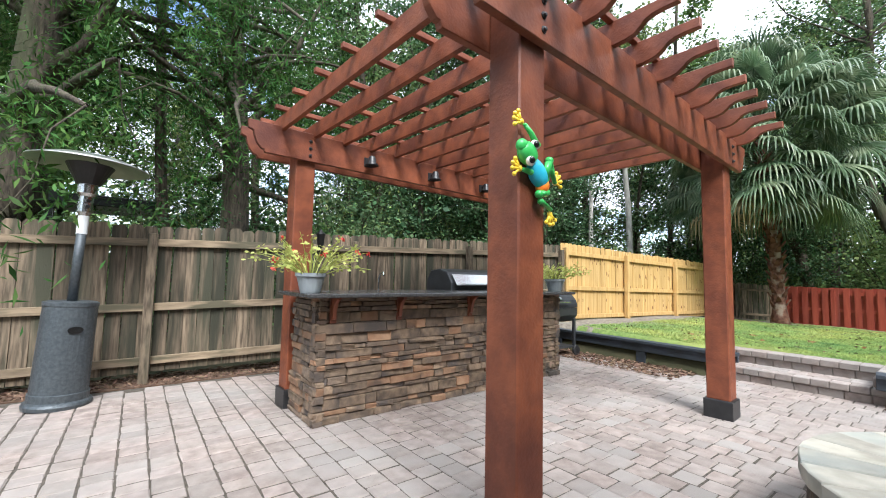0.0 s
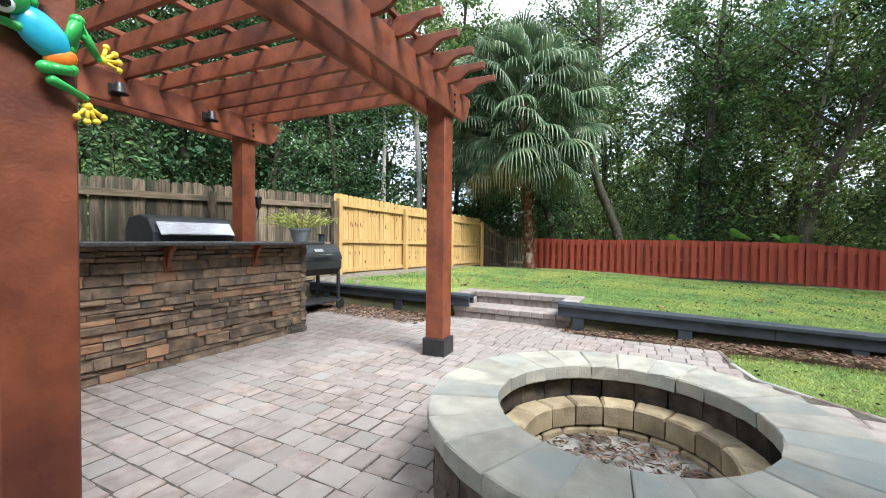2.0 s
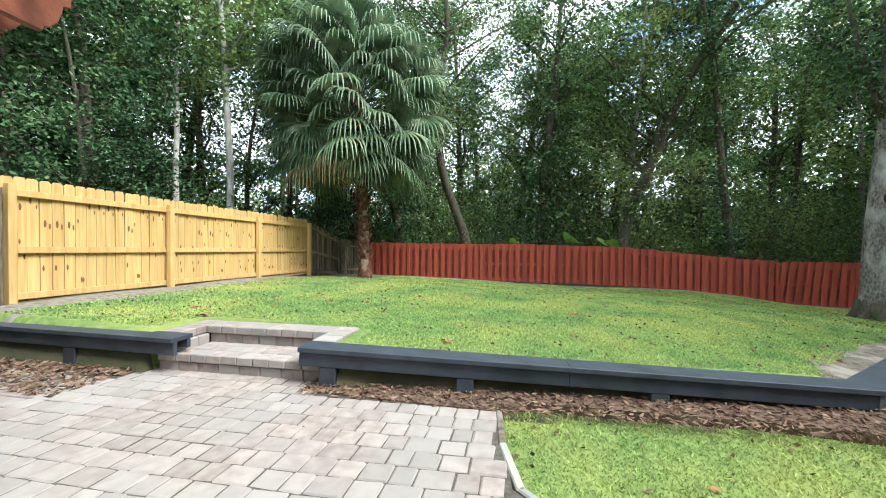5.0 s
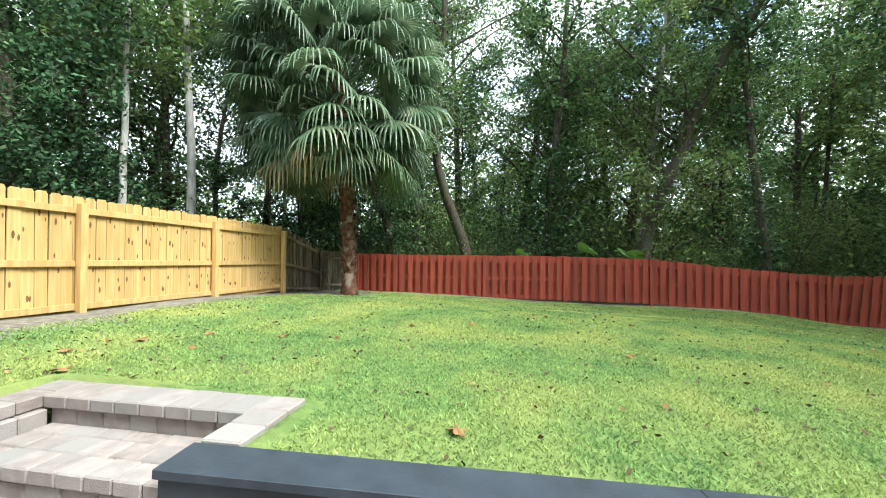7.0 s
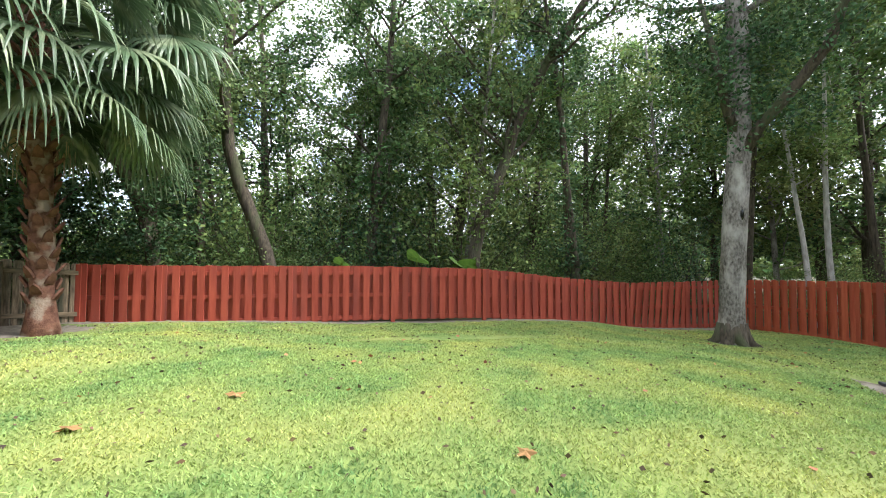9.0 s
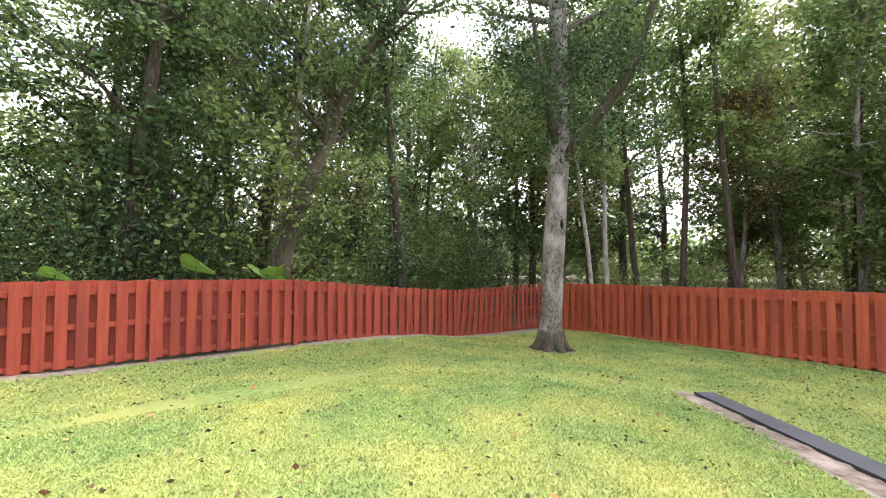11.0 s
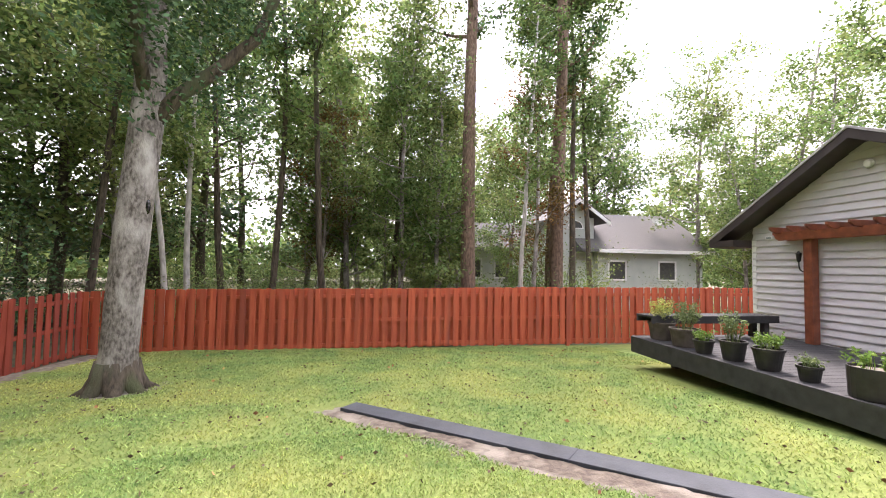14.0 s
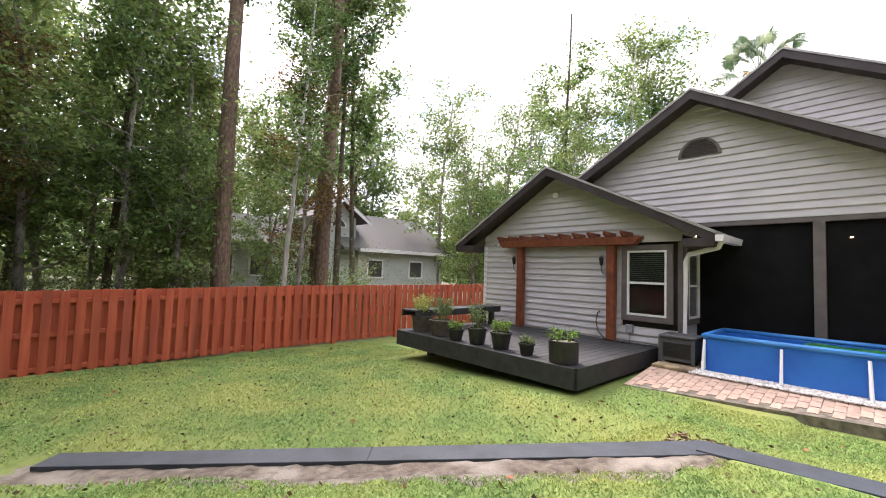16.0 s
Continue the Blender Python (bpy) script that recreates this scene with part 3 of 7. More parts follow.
while x < 6.2:
    y = -3.3 + rr.uniform(0, 0.2)
    while y < 5.3:
        k = rr.choice((0, 1, 2, 2))
        L = (0.13, 0.205, 0.165)[k]
        cy = y + L / 2
        if in_patio_area(x, cy) and not (math.hypot(x - 2.9, cy + 0.28) < 0.7) and not (1.35 < x < 4.3 and 3.5 < cy < 4.1):
            pl.append((x, cy, k, rr.randint(1, 3), rr.uniform(-0.003, 0.003), rr.uniform(-0.8, 0.8), rr.uniform(-0.8, 0.8)))
        y += L
    x += 0.165
pl.sort(key=lambda q: math.hypot(q[0] - 2.4, q[1] - 0.7))
LATE_PAVERS = pl[:300]
raw = {key: ([v.co.copy() for v in me.vertices], [tuple(f.vertices) for f in me.polygons]) for key, me in PAVERS.items()}
bulk_v, bulk_f = [], []
for x, y, k, s, z, a, b in pl[300:]:
    m, k0 = pose(x, y, z, a, b, 90), len(bulk_v)
    bulk_v += [tuple(m @ c) for c in raw[(k, s)][0]]
    bulk_f += [tuple(i + k0 for i in f) for f in raw[(k, s)][1]]
me = bpy.data.meshes.new("paver_bulk")
me.from_pydata(bulk_v, [], bulk_f)
me.materials.append(M_PAVER_FAR)
ob = new("paver_bulk", me)
ob.parent = floor
tagged(ob, kind="stuff")

# pale concrete kerb between patio and lower lawn
kerb = thing("kerb", "thin pale concrete kerb between pavers and grass", "kerb", kind="structure")
KP = [(5.98, -0.98), (5.45, -1.03), (5.0, -1.14), (4.72, -1.42), (4.35, -1.86), (3.78, -2.63), (3.2, -3.4)]
for (ax, ay), (bx, by) in zip(KP, KP[1:]):
    bm = bmesh.new()
    box(bm, 0.0, math.hypot(bx - ax, by - ay) + 0.012, -0.002, 0.045, -0.1, 0.004, 0.008)
    ob = part("kerb_section", bm, M_CAP if -1.2 < ay < -1.0 else M_SOIL, kerb)
    ob.matrix_world = pose(ax, ay, 0, 0, 0, math.degrees(math.atan2(by - ay, bx - ax)))

# mulch beds
def mulch(pts, label):
    bm = bmesh.new()
    prism(bm, pts, "z", -0.1, 0.005)
    bed = whole("mulch_bed", bm, M_MULCH, label, "mulch", kind="structure")
    xs, ys = [p[0] for p in pts], [p[1] for p in pts]
    r = np.random.default_rng(len(pts) + 3)
    area = (max(xs) - min(xs)) * (max(ys) - min(ys))
    n = int(1100 * area)
    c = np.column_stack([r.uniform(min(xs), max(xs), n), r.uniform(min(ys), max(ys), n), r.uniform(0.006, 0.03, n)])
    q = leaf_quads(r, c, 0.07, 0.018, up=0.75)
    q[:, :, 2] = np.maximum(q[:, :, 2], 0.002)
    ob = new("mulch_chips", quads_mesh("mulch_chips", q, M_CHIP))
    ob.parent = bed
    tagged(ob, kind="stuff")


mulch([(-6, 5.41), (5.4, 5.41), (5.4, 5.95), (-6, 5.95)], "strip of red-brown wood mulch below the old fence")
mulch([(5.45, 5.6), (5.45, 4.3), (5.99, 3.9), (5.99, 2.35), (6.3, 2.35), (6.3, 5.6)], "bed of dark wood mulch under the edging")
mulch([(5.99, 0.6), (5.9, -0.97), (6.1, -1.2), (6.1, -2.4), (6.04, -3.5), (6.16, -4.1), (6.75, -4.1), (6.42, -1.5), (6.3, 0.6)], "bed of brown wood mulch under the edging")


# ---- retaining edging ----
def edging_run(a, b, za, zb, legs, w=0.24):
    e = thing("edging", "low retaining edge of slate-blue painted boards with a wide cap", "edging")
    ax, ay = a
    bx, by = b
    ln = math.hypot(bx - ax, by - ay)
    tilt = math.degrees(math.atan2(zb - za, ln))
    m = pose(ax, ay, 0, 0, 0, math.degrees(math.atan2(by - ay, bx - ax)))
    m = m @ pose(0, 0, za, 0, -tilt, 0)
    nb = max(1, round(ln / 2.4))
    for i in range(nb):
        bm = bmesh.new()
        box(bm, ln * i / nb + 0.0005, ln * (i + 1) / nb - 0.0005, 0, w, -0.04, 0, 0.003)
        ob = part("cap_board", bm, M_SLATE, e)
        ob.matrix_world = m
        bm = bmesh.new()
        box(bm, ln * i / nb + 0.002, ln * (i + 1) / nb - 0.002, 0.03, 0.07, -0.16, -0.041, 0.005)
        ob = part("face_board", bm, M_SLATE, e)
        ob.matrix_world = m
        bm = bmesh.new()
        box(bm, ln * i / nb + 0.002, ln * (i + 1) / nb - 0.002, w - 0.06, w - 0.02, -0.125, -0.041, 0.005)
        ob = part("back_board", bm, M_SLATE, e)
        ob.matrix_world = m
    for u in legs:
        bm = bmesh.new()
        box(bm, u - 0.07, u + 0.07, 0.035, 0.16, -0.42, -0.162, 0.006)
        ob = part("leg", bm, M_SLATE, e)
        ob.matrix_world = m
    return e


edging_run((6.1, 5.0), (6.06, 1.9), 0.36, 0.335, [0.4, 1.9])
edging_run((6.04, 0.66), (6.42, -3.75), 0.335, 0.172, [0.25, 1.4, 2.9, 4.3])
edging_run((6.42, -3.75), (10.15, -7.35), 0.172, -0.165, [0.6, 2.2, 3.6])


# bare soil along the upper side of the far run
bm = bmesh.new()
(ax, ay), (bx, by) = (6.42, -3.75), (10.15, -7.35)
ln = math.hypot(bx - ax, by - ay)
ux, uy = (bx - ax) / ln, (by - ay) / ln
rows_s = []
for i in range(91):
    u = ln * i / 90
    row = []
    for j, d in enumerate((0.17, 0.24, 0.32, 0.4, 0.48, 0.56)):
        q = Vector((ax + ux * u - uy * d, ay + uy * u + ux * d, 0))
        e = 0.02 * noise.noise((q.x * 6, q.y * 6, 0.3)) + 0.012 * noise.noise((q.x * 19, q.y * 19, 2.0))
        q.z = float(upper_z(q.x, q.y)) - 0.012 + e - (0.05 if j == 5 else 0.012 if j == 4 else 0)
        row.append(bm.verts.new(q))
    rows_s.append(row)
for a, b in zip(rows_s, rows_s[1:]):
    for j in range(5):
        bm.faces.new((a[j], b[j], b[j + 1], a[j + 1]))
bmesh.ops.recalc_face_normals(bm, faces=bm.faces)
whole("soil_strip", bm, M_SOIL, "strip of bare dark soil and sand behind the edging", "soil", kind="structure", smooth=True)

# ---- garden steps ----
def steps():
    st = thing("garden_steps", "two garden steps of tan concrete pavers leading up to the lawn", "steps")
    r = random.Random(3)

    def stone(x0, x1, y0, y1, z0, z1):
        bm = bmesh.new()
        box(bm, x0 + 0.002, x1 - 0.002, y0 + 0.002, y1 - 0.002, z0 + 0.001, z1 + r.uniform(-0.002, 0.002), 0.008)
        part("step_stone", bm, M_PAVER, st)

    def course(x0, x1, y0, y1, z0, z1, along, n):
        for i in range(n):
            if along == "y":
                stone(x0, x1, y0 + (y1 - y0) * i / n, y0 + (y1 - y0) * (i + 1) / n, z0, z1)
            else:
                stone(x0 + (x1 - x0) * i / n, x0 + (x1 - x0) * (i + 1) / n, y0, y1, z0, z1)
    course(6.22, 6.36, 0.5, 2.2, -0.05, 0.085, "y", 8)
    course(6.2, 6.37, 0.72, 2.0, 0.087, 0.165, "y", 8)
    course(6.37, 6.54, 0.72, 2.0, 0.06, 0.165, "y", 7)
    course(6.54, 6.66, 0.72, 2.0, 0.06, 0.165, "y", 6)
    course(6.2, 6.34, 0.5, 0.718, 0.087, 0.16, "x", 1)
    course(6.2, 6.34, 2.002, 2.2, 0.087, 0.16, "x", 1)
    course(6.66, 6.8, 0.7, 2.02, 0.0, 0.255, "y", 7)
    course(6.63, 6.9, 0.68, 2.04, 0.257, 0.335, "y", 8)
    for y0, y1 in ((0.46, 0.678), (2.042, 2.26)):
        course(6.31, 6.9, y0, y1, 0.257, 0.335, "x", 3)
    course(6.34, 6.64, 0.6, 0.718, 0.087, 0.255, "x", 2)
    course(6.34, 6.64, 2.002, 2.12, 0.087, 0.255, "x", 2)


steps()


# ---- fences ----
def board_mesh(name, w, t, h, mat, dog=0.02, knots=0, seed=0):
    r = random.Random(seed)
    bm = bmesh.new()
    prism(bm, [(-w / 2, 0), (w / 2, 0), (w / 2, h - dog), (w / 2 - dog * 1.2, h), (-w / 2 + dog * 1.2, h), (-w / 2, h - dog)], "y", -t / 2, t / 2, 0.002)
    for v in bm.verts:
        v.co.x += r.uniform(-1, 1) * 0.003
        v.co.y += r.uniform(-1, 1) * 0.002
    for _ in range(knots):
        kx, kz, kr = r.uniform(-w * 0.33, w * 0.33), r.uniform(0.1, h - 0.1), r.uniform(0.012, 0.026)
        out = bmesh.ops.create_circle(bm, cap_ends=True, segments=8, radius=kr, matrix=pose(kx, -t / 2 - 0.0025, kz, 90, 0, 0) @ Matrix.Diagonal((0.8, 1.5, 1, 1)))
        for f in {f for v in out["verts"] for f in v.link_faces}:
            f.material_index = 1
    return to_mesh(bm, name, [mat, M_KNOT])


def place(name, me, parent, m, label=""):
    ob = new(name, me)
    ob.parent = parent
    ob.matrix_world = m
    return tagged(ob, label)


def plain_fence(label, a, b, top, base, mat, rail_mat, posts, board=0.14, rails=3, near=-1, seed=1, knots=0, group=""):
    """A fence of close boards with rails and posts on the near side; posts: distances along it; top and base: heights at its ends."""
    f = thing("fence", label, "fence", group=group)
    ax, ay = a
    bx, by = b
    ln = math.hypot(bx - ax, by - ay)
    ang = math.degrees(math.atan2(by - ay, bx - ax))
    r = random.Random(seed)
    h0 = 1.0
    protos = [board_mesh("board", board - 0.006, 0.018, h0, mat, knots=knots, seed=seed + i) for i in range(5)]
    n = int(ln / board)
    for i in range(n):
        u = (i + 0.5) / n
        zt = top[0] + (top[1] - top[0]) * u + r.uniform(-0.014, 0.014)
        zb = base[0] + (base[1] - base[0]) * u
        m = pose(ax + (bx - ax) * u, ay + (by - ay) * u, zb, r.uniform(-0.4, 0.4), r.uniform(-0.5, 0.5), ang) @ Matrix.Translation((0, r.uniform(0, 0.006), 0)) @ Matrix.Diagonal((1, 1, (zt - zb) / h0, 1))
        place("board", protos[r.randrange(5)], f, m)
    slope = math.degrees(math.atan2(top[1] - top[0], ln))
    ps = [0.0, *posts, ln]
    fr = (0.08, 0.44, 0.88) if rails == 3 else (0.2, 0.85)
    for p0, p1 in zip(ps, ps[1:]):
        for q in fr:
            u0, u1 = p0 / ln, p1 / ln
            z0 = (base[0] + (base[1] - base[0]) * u0) * (1 - q) + (top[0] + (top[1] - top[0]) * u0) * q
            z1 = (base[0] + (base[1] - base[0]) * u1) * (1 - q) + (top[0] + (top[1] - top[0]) * u1) * q
            bm = bmesh.new()
            box(bm, 0.004, p1 - p0 - 0.004, near * 0.05, near * 0.012, -0.042, 0.042, 0.003)
            bmesh.ops.recalc_face_normals(bm, faces=bm.faces)
            ob = part("rail", bm, rail_mat, f)
            ob.matrix_world = pose(ax + (bx - ax) * u0, ay + (by - ay) * u0, z0, 0, -math.degrees(math.atan2(z1 - z0, p1 - p0)), ang)
    for p in posts:
        u = p / ln
        zb, zt = base[0] + (base[1] - base[0]) * u, top[0] + (top[1] - top[0]) * u
        bm = bmesh.new()
        box(bm, -0.045, 0.045, near * 0.145, near * 0.052, -0.3, zt - zb - 0.1, 0.005)
        bmesh.ops.recalc_face_normals(bm, faces=bm.faces)
        ob = part("post", bm, mat, f)
        ob.matrix_world = pose(ax + (bx - ax) * u, ay + (by - ay) * u, zb, 0, 0, ang)
    return f


plain_fence("weathered grey-brown wooden privacy fence with rails and posts", (-4.6, 6.02), (6.78, 5.05), (1.62, 1.93), (-0.02, 0.3), M_OLD, M_OLDRAIL, [2.4, 4.75, 7.1, 9.1, 11.35], seed=3)
plain_fence("new yellow pine privacy fence with knots, rails and posts", (6.78, 5.05), (13.7, 4.87), (1.99, 1.83), (0.37, 0.27), M_PINE, M_PINE, [0.06, 2.3, 4.66, 6.86], seed=11, knots=3)
plain_fence("weathered grey wooden fence stepping down to the corner", (13.72, 4.87), (15.45, 4.72), (1.83, 1.32), (0.24, 0.06), M_OLD, M_OLDRAIL, [1.65], seed=17)
plain_fence("weathered grey-brown wooden fence at the corner", (15.5, 4.7), (16.2, 3.9), (1.28, 1.2), (0.05, 0.0), M_OLD, M_OLDRAIL, [], seed=19, rails=2)


def shadowbox(label, pts, mat, near, seed, lean_at=(), board=0.132, pitch=0.216, depth=0.0405):
    """A fence of spaced boards on both sides of its rails. pts: (x, y, top, base) at the posts."""
    f = thing("fence", label, "fence")
    r = random.Random(seed)
    h0 = 1.0
    protos = [board_mesh("board", board, 0.018, h0, mat, dog=0.012, seed=seed + i) for i in range(4)]
    for i, (p, q) in enumerate(zip(pts, pts[1:])):
        ln = math.hypot(q[0] - p[0], q[1] - p[1])
        ang = math.degrees(math.atan2(q[1] - p[1], q[0] - p[0]))
        n = max(1, round(ln / pitch))
        for k in range(n):
            for s, off in ((near, 0.0), (-near, 0.5)):
                u = (k + 0.28 + off) / n
                if u > 0.99:
                    continue
                zt = p[2] + (q[2] - p[2]) * u + r.uniform(-0.012, 0.012)
                zb = p[3] + (q[3] - p[3]) * u
                lean = r.uniform(-0.25, 0.25) + (r.uniform(3, 7) if i in lean_at else 0)
                m = pose(p[0] + (q[0] - p[0]) * u, p[1] + (q[1] - p[1]) * u, zb, r.uniform(-0.12, 0.12), lean, ang) @ Matrix.Translation((0, s * depth, 0)) @ Matrix.Diagonal((1, 1, (zt - zb) / h0, 1))
                place("board", protos[r.randrange(4)], f, m)
        for fr in (0.06, 0.47, 0.87):
            z0, z1 = p[3] + (p[2] - p[3]) * fr, q[3] + (q[2] - q[3]) * fr
            bm = bmesh.new()
            box(bm, 0.0, ln, 0.0105 - depth, depth - 0.0105, -0.04, 0.04)
            ob = part("rail", bm, mat, f)
            ob.matrix_world = pose(p[0], p[1], z0, 0, -math.degrees(math.atan2(z1 - z0, ln)), ang)
        bm = bmesh.new()
        box(bm, -0.045, 0.045, -0.045, 0.045, -0.3, p[2] - p[3] - 0.01, 0.004)
        bmesh.ops.translate(bm, vec=(0, near * 0.016, 0), verts=bm.verts)
        ob = part("post", bm, mat, f)
        ob.matrix_world = pose(p[0], p[1], p[3], 0, 0, ang)
    return f


back = [(16.2, 3.9, 1.2, -0.03), (16.2, 2.54, 1.17, -0.05), (16.2, 0.07, 1.16, -0.05), (16.2, -2.14, 1.16, -0.05), (16.2, -4.36, 1.1, -0.08),
        (16.2, -6.51, 0.88, -0.26), (16.25, -8.47, 0.73, -0.5), (16.35, -10.5, 0.74, -0.6), (16.5, -12.5, 0.76, -0.64)]
shadowbox("dark red stained shadowbox fence with gently leaning boards", back, M_RED, -1, 23, (6,), 0.136, depth=0.036)
rightf = [(16.5, -12.55, 0.76, -0.66), (15.6, -12.55, 0.8, -0.64), (13.63, -12.55, 0.83, -0.62), (11.44, -12.55, 0.86, -0.58), (9.22, -12.55, 0.89, -0.55), (7.02, -12.55, 0.93, -0.53),
          (5.08, -12.55, 0.95, -0.52), (3.1, -12.55, 0.96, -0.52), (1.0, -12.55, 0.97, -0.52), (-1.2, -12.55, 0.98, -0.52), (-3.4, -12.55, 0.98, -0.52)]
shadowbox("orange-red stained shadowbox fence along the lawn", rightf, M_ORANGE, -1, 31)


# ---- pergola ----
def tail_profile(L0, L1, h, tail, up=1):
    """The outline of a joist from L0 to L1 with S-shaped tails, height 0 to h; the tails' lower sides sweep up."""
    def s_curve(x0, d):
        return [(x0, 0.0), (x0 + d * tail * 0.16, 0.02 * h), (x0 + d * tail * 0.3, 0.10 * h), (x0 + d * tail * 0.40, 0.26 * h), (x0 + d * tail * 0.48, 0.44 * h),
                (x0 + d * tail * 0.60, 0.56 * h), (x0 + d * tail * 0.78, 0.60 * h), (x0 + d * tail, 0.60 * h), (x0 + d * tail, h)]
    right = s_curve(L1 - tail, 1)
    left = s_curve(L0 + tail, -1)
    return right + left[::-1]


def beam_profile(L0, L1, h, cut=0.2):
    def end(x0, d):
        return [(x0, 0.0), (x0 + d * cut * 0.25, 0.0), (x0 + d * cut * 0.3, 0.1 * h), (x0 + d * cut * 0.42, 0.12 * h), (x0 + d * cut * 0.62, 0.28 * h), (x0 + d * cut * 0.74, 0.5 * h),
                (x0 + d * cut * 0.78, 0.66 * h), (x0 + d * cut * 0.92, 0.7 * h), (x0 + d * cut, 0.72 * h), (x0 + d * cut, h)]
    return end(L1 - cut, 1) + end(L0 + cut, -1)[::-1]


PX0, PX1, PY0, PY1, PW = 0.0, 3.0, 0.0, 2.7, 0.19
BEAM_Z, BEAM_H = 2.325, 0.275
PM = pose(1.32, 1.2, 0, 0, 0, 3.43)
pergola = thing("pergola", "red-brown stained timber pergola over the patio bar", "pergola", PM)
for x in (PX0, PX1):
    for y in (PY0, PY1):
        bm = bmesh.new()
        box(bm, x, x + PW, y, y + PW, 0.16, BEAM_Z + BEAM_H - 0.03, 0.008)
        post = part("post", bm, M_STAIN, pergola)
        bm = bmesh.new()
        box(bm, x - 0.022, x + PW + 0.022, y - 0.022, y + PW + 0.022, -0.01, 0.165, 0.006)
        part("post_base", bm, M_BLACK, post, "black post base skirt")
for y in (PY0 - 0.046, PY0 + PW + 0.002, PY1 - 0.046, PY1 + PW + 0.002):
    bm = bmesh.new()
    prism(bm, [(u, v + BEAM_Z) for u, v in beam_profile(PX0 - 0.45, PX1 + PW + 0.36, BEAM_H)], "y", y, y + 0.044, 0.004)
    beam = part("beam", bm, M_STAIN, pergola)
    if y in (PY0 - 0.046, PY1 - 0.046):
        for x in (PX0 + PW / 2, PX1 + PW / 2):
            for z in (0.055, 0.125, 0.195):
                bm = bmesh.new()
                lathe(bm, [(0.018, 0), (0.018, 0.005), (0.011, 0.006), (0.011, 0.014), (0.0075, 0.018)], 8, pose(x + 0.02, y, BEAM_Z + z, 90, 0, 0))
                part("bolt", bm, M_BLACK, beam)
RAF_Z, RAF_H = BEAM_Z + BEAM_H - 0.035, 0.145
n_raf = 12
for i in range(n_raf):
    x = PX0 - 0.17 + 0.311 * i
    bm = bmesh.new()
    prism(bm, [(u, v + RAF_Z) for u, v in tail_profile(PY0 - 0.40, PY1 + PW + 0.38, RAF_H, 0.33)], "x", x, x + 0.04, 0.004)
    part("rafter", bm, M_STAIN, pergola)
for i in range(8):
    y = PY0 - 0.06 + (PY1 + PW + 0.12 - PY0) * i / 7
    bm = bmesh.new()
    box(bm, PX0 - 0.27, PX1 + PW + 0.27, y, y + 0.04, RAF_Z + RAF_H - 0.006, RAF_Z + RAF_H + 0.034, 0.004)
    part("purlin", bm, M_STAIN, pergola)


def spot(x, y, z):
    s = thing("spotlight", "small black bell-shaped spotlight on the pergola beam", "lamp", PM @ pose(x, y, z), "pergola spotlights")
    bm = bmesh.new()
    box(bm, -0.05, 0.05, -0.012, 0, -0.05, 0.05, 0.004)
    part("wall_plate", bm, M_BLACK, s)
    bm = bmesh.new()
    tube(bm, [(0, -0.01, 0.02), (0, -0.05, 0.03), (0, -0.075, 0.015)], 0.012, 8)
    part("arm", bm, M_BLACK, s)
    bm = bmesh.new()
    lathe(bm, [(0.03, 0.02), (0.04, 0.0), (0.046, -0.05), (0.072, -0.075), (0.07, -0.079), (0.04, -0.05), (0.02, -0.02)], 16, pose(0, -0.085, 0.03), cap=False)
    part("shade", bm, M_BLACK, s, smooth=True)


for x in (0.75, 1.62, 2.5):
    spot(x, PY1 - 0.047, 2.44)


def torch(m):
    t = thing("torch", "black metal torch lamp on a curved bracket", "torch", m, "bracket torches")
    bm = bmesh.new()
    box(bm, 0, 0.014, -0.03, 0.03, -0.06, 0.06, 0.003)
    part("bracket_plate", bm, M_BLACK, t)
    bm = bmesh.new()
    tube(bm, [(0.01, 0, -0.03), (0.06, 0, -0.05), (0.11, 0, -0.02), (0.13, 0, 0.05), (0.13, 0, 0.12)], 0.009, 8)
    part("arm", bm, M_BLACK, t)
    bm = bmesh.new()
    lathe(bm, [(0.018, 0.12), (0.03, 0.14), (0.042, 0.25), (0.048, 0.26), (0.042, 0.27), (0.02, 0.29), (0.012, 0.31)], 14, pose(0.13, 0, 0))
    part("canister", bm, M_BLACK, t, smooth=True)


torch(PM @ pose(PX1 + PW, PY1 + 0.1, 1.38))
torch(PM @ pose(PX0 + PW, PY1 + 0.1, 1.38))


# ---- bar ----
BX0, BX1, BY0, BY1, BH = 0.0, 3.26, 0.0, 0.48, 1.045
BM = pose(1.2, 3.27, 0, 0, 0, 1.4)
bar = thing("outdoor_bar", "stacked ledgestone bar in brown and rust tones under the pergola", "bar", BM)
bm = bmesh.new()
box(bm, BX0 + 0.05, BX1 - 0.05, BY0 + 0.05, BY1 + 0.1, -0.05, BH)
part("core", bm, M_MORTAR, bar)
LATE_STONES = []


def ledge(w, h, d, seed):
    r = random.Random(seed)
    bm = bmesh.new()
    box(bm, -w / 2, w / 2, -d, 0.02, -h / 2, h / 2, min(0.006, h * 0.18))
    for v in bm.verts:
        if v.co.y < -d * 0.4:
            v.co += Vector((r.uniform(-0.005, 0.005), r.uniform(-0.012, 0.008), r.uniform(-0.003, 0.003)))
    return to_mesh(bm, "ledge_stone", M_LEDGE)


LEDGES = [(w, h, ledge(w, h, d, i)) for i, (w, h, d) in enumerate((w, h, d) for w in (0.11, 0.17, 0.24, 0.33) for h in (0.04, 0.062, 0.088) for d in (0.044, 0.054, 0.064))]
rr = random.Random(12)


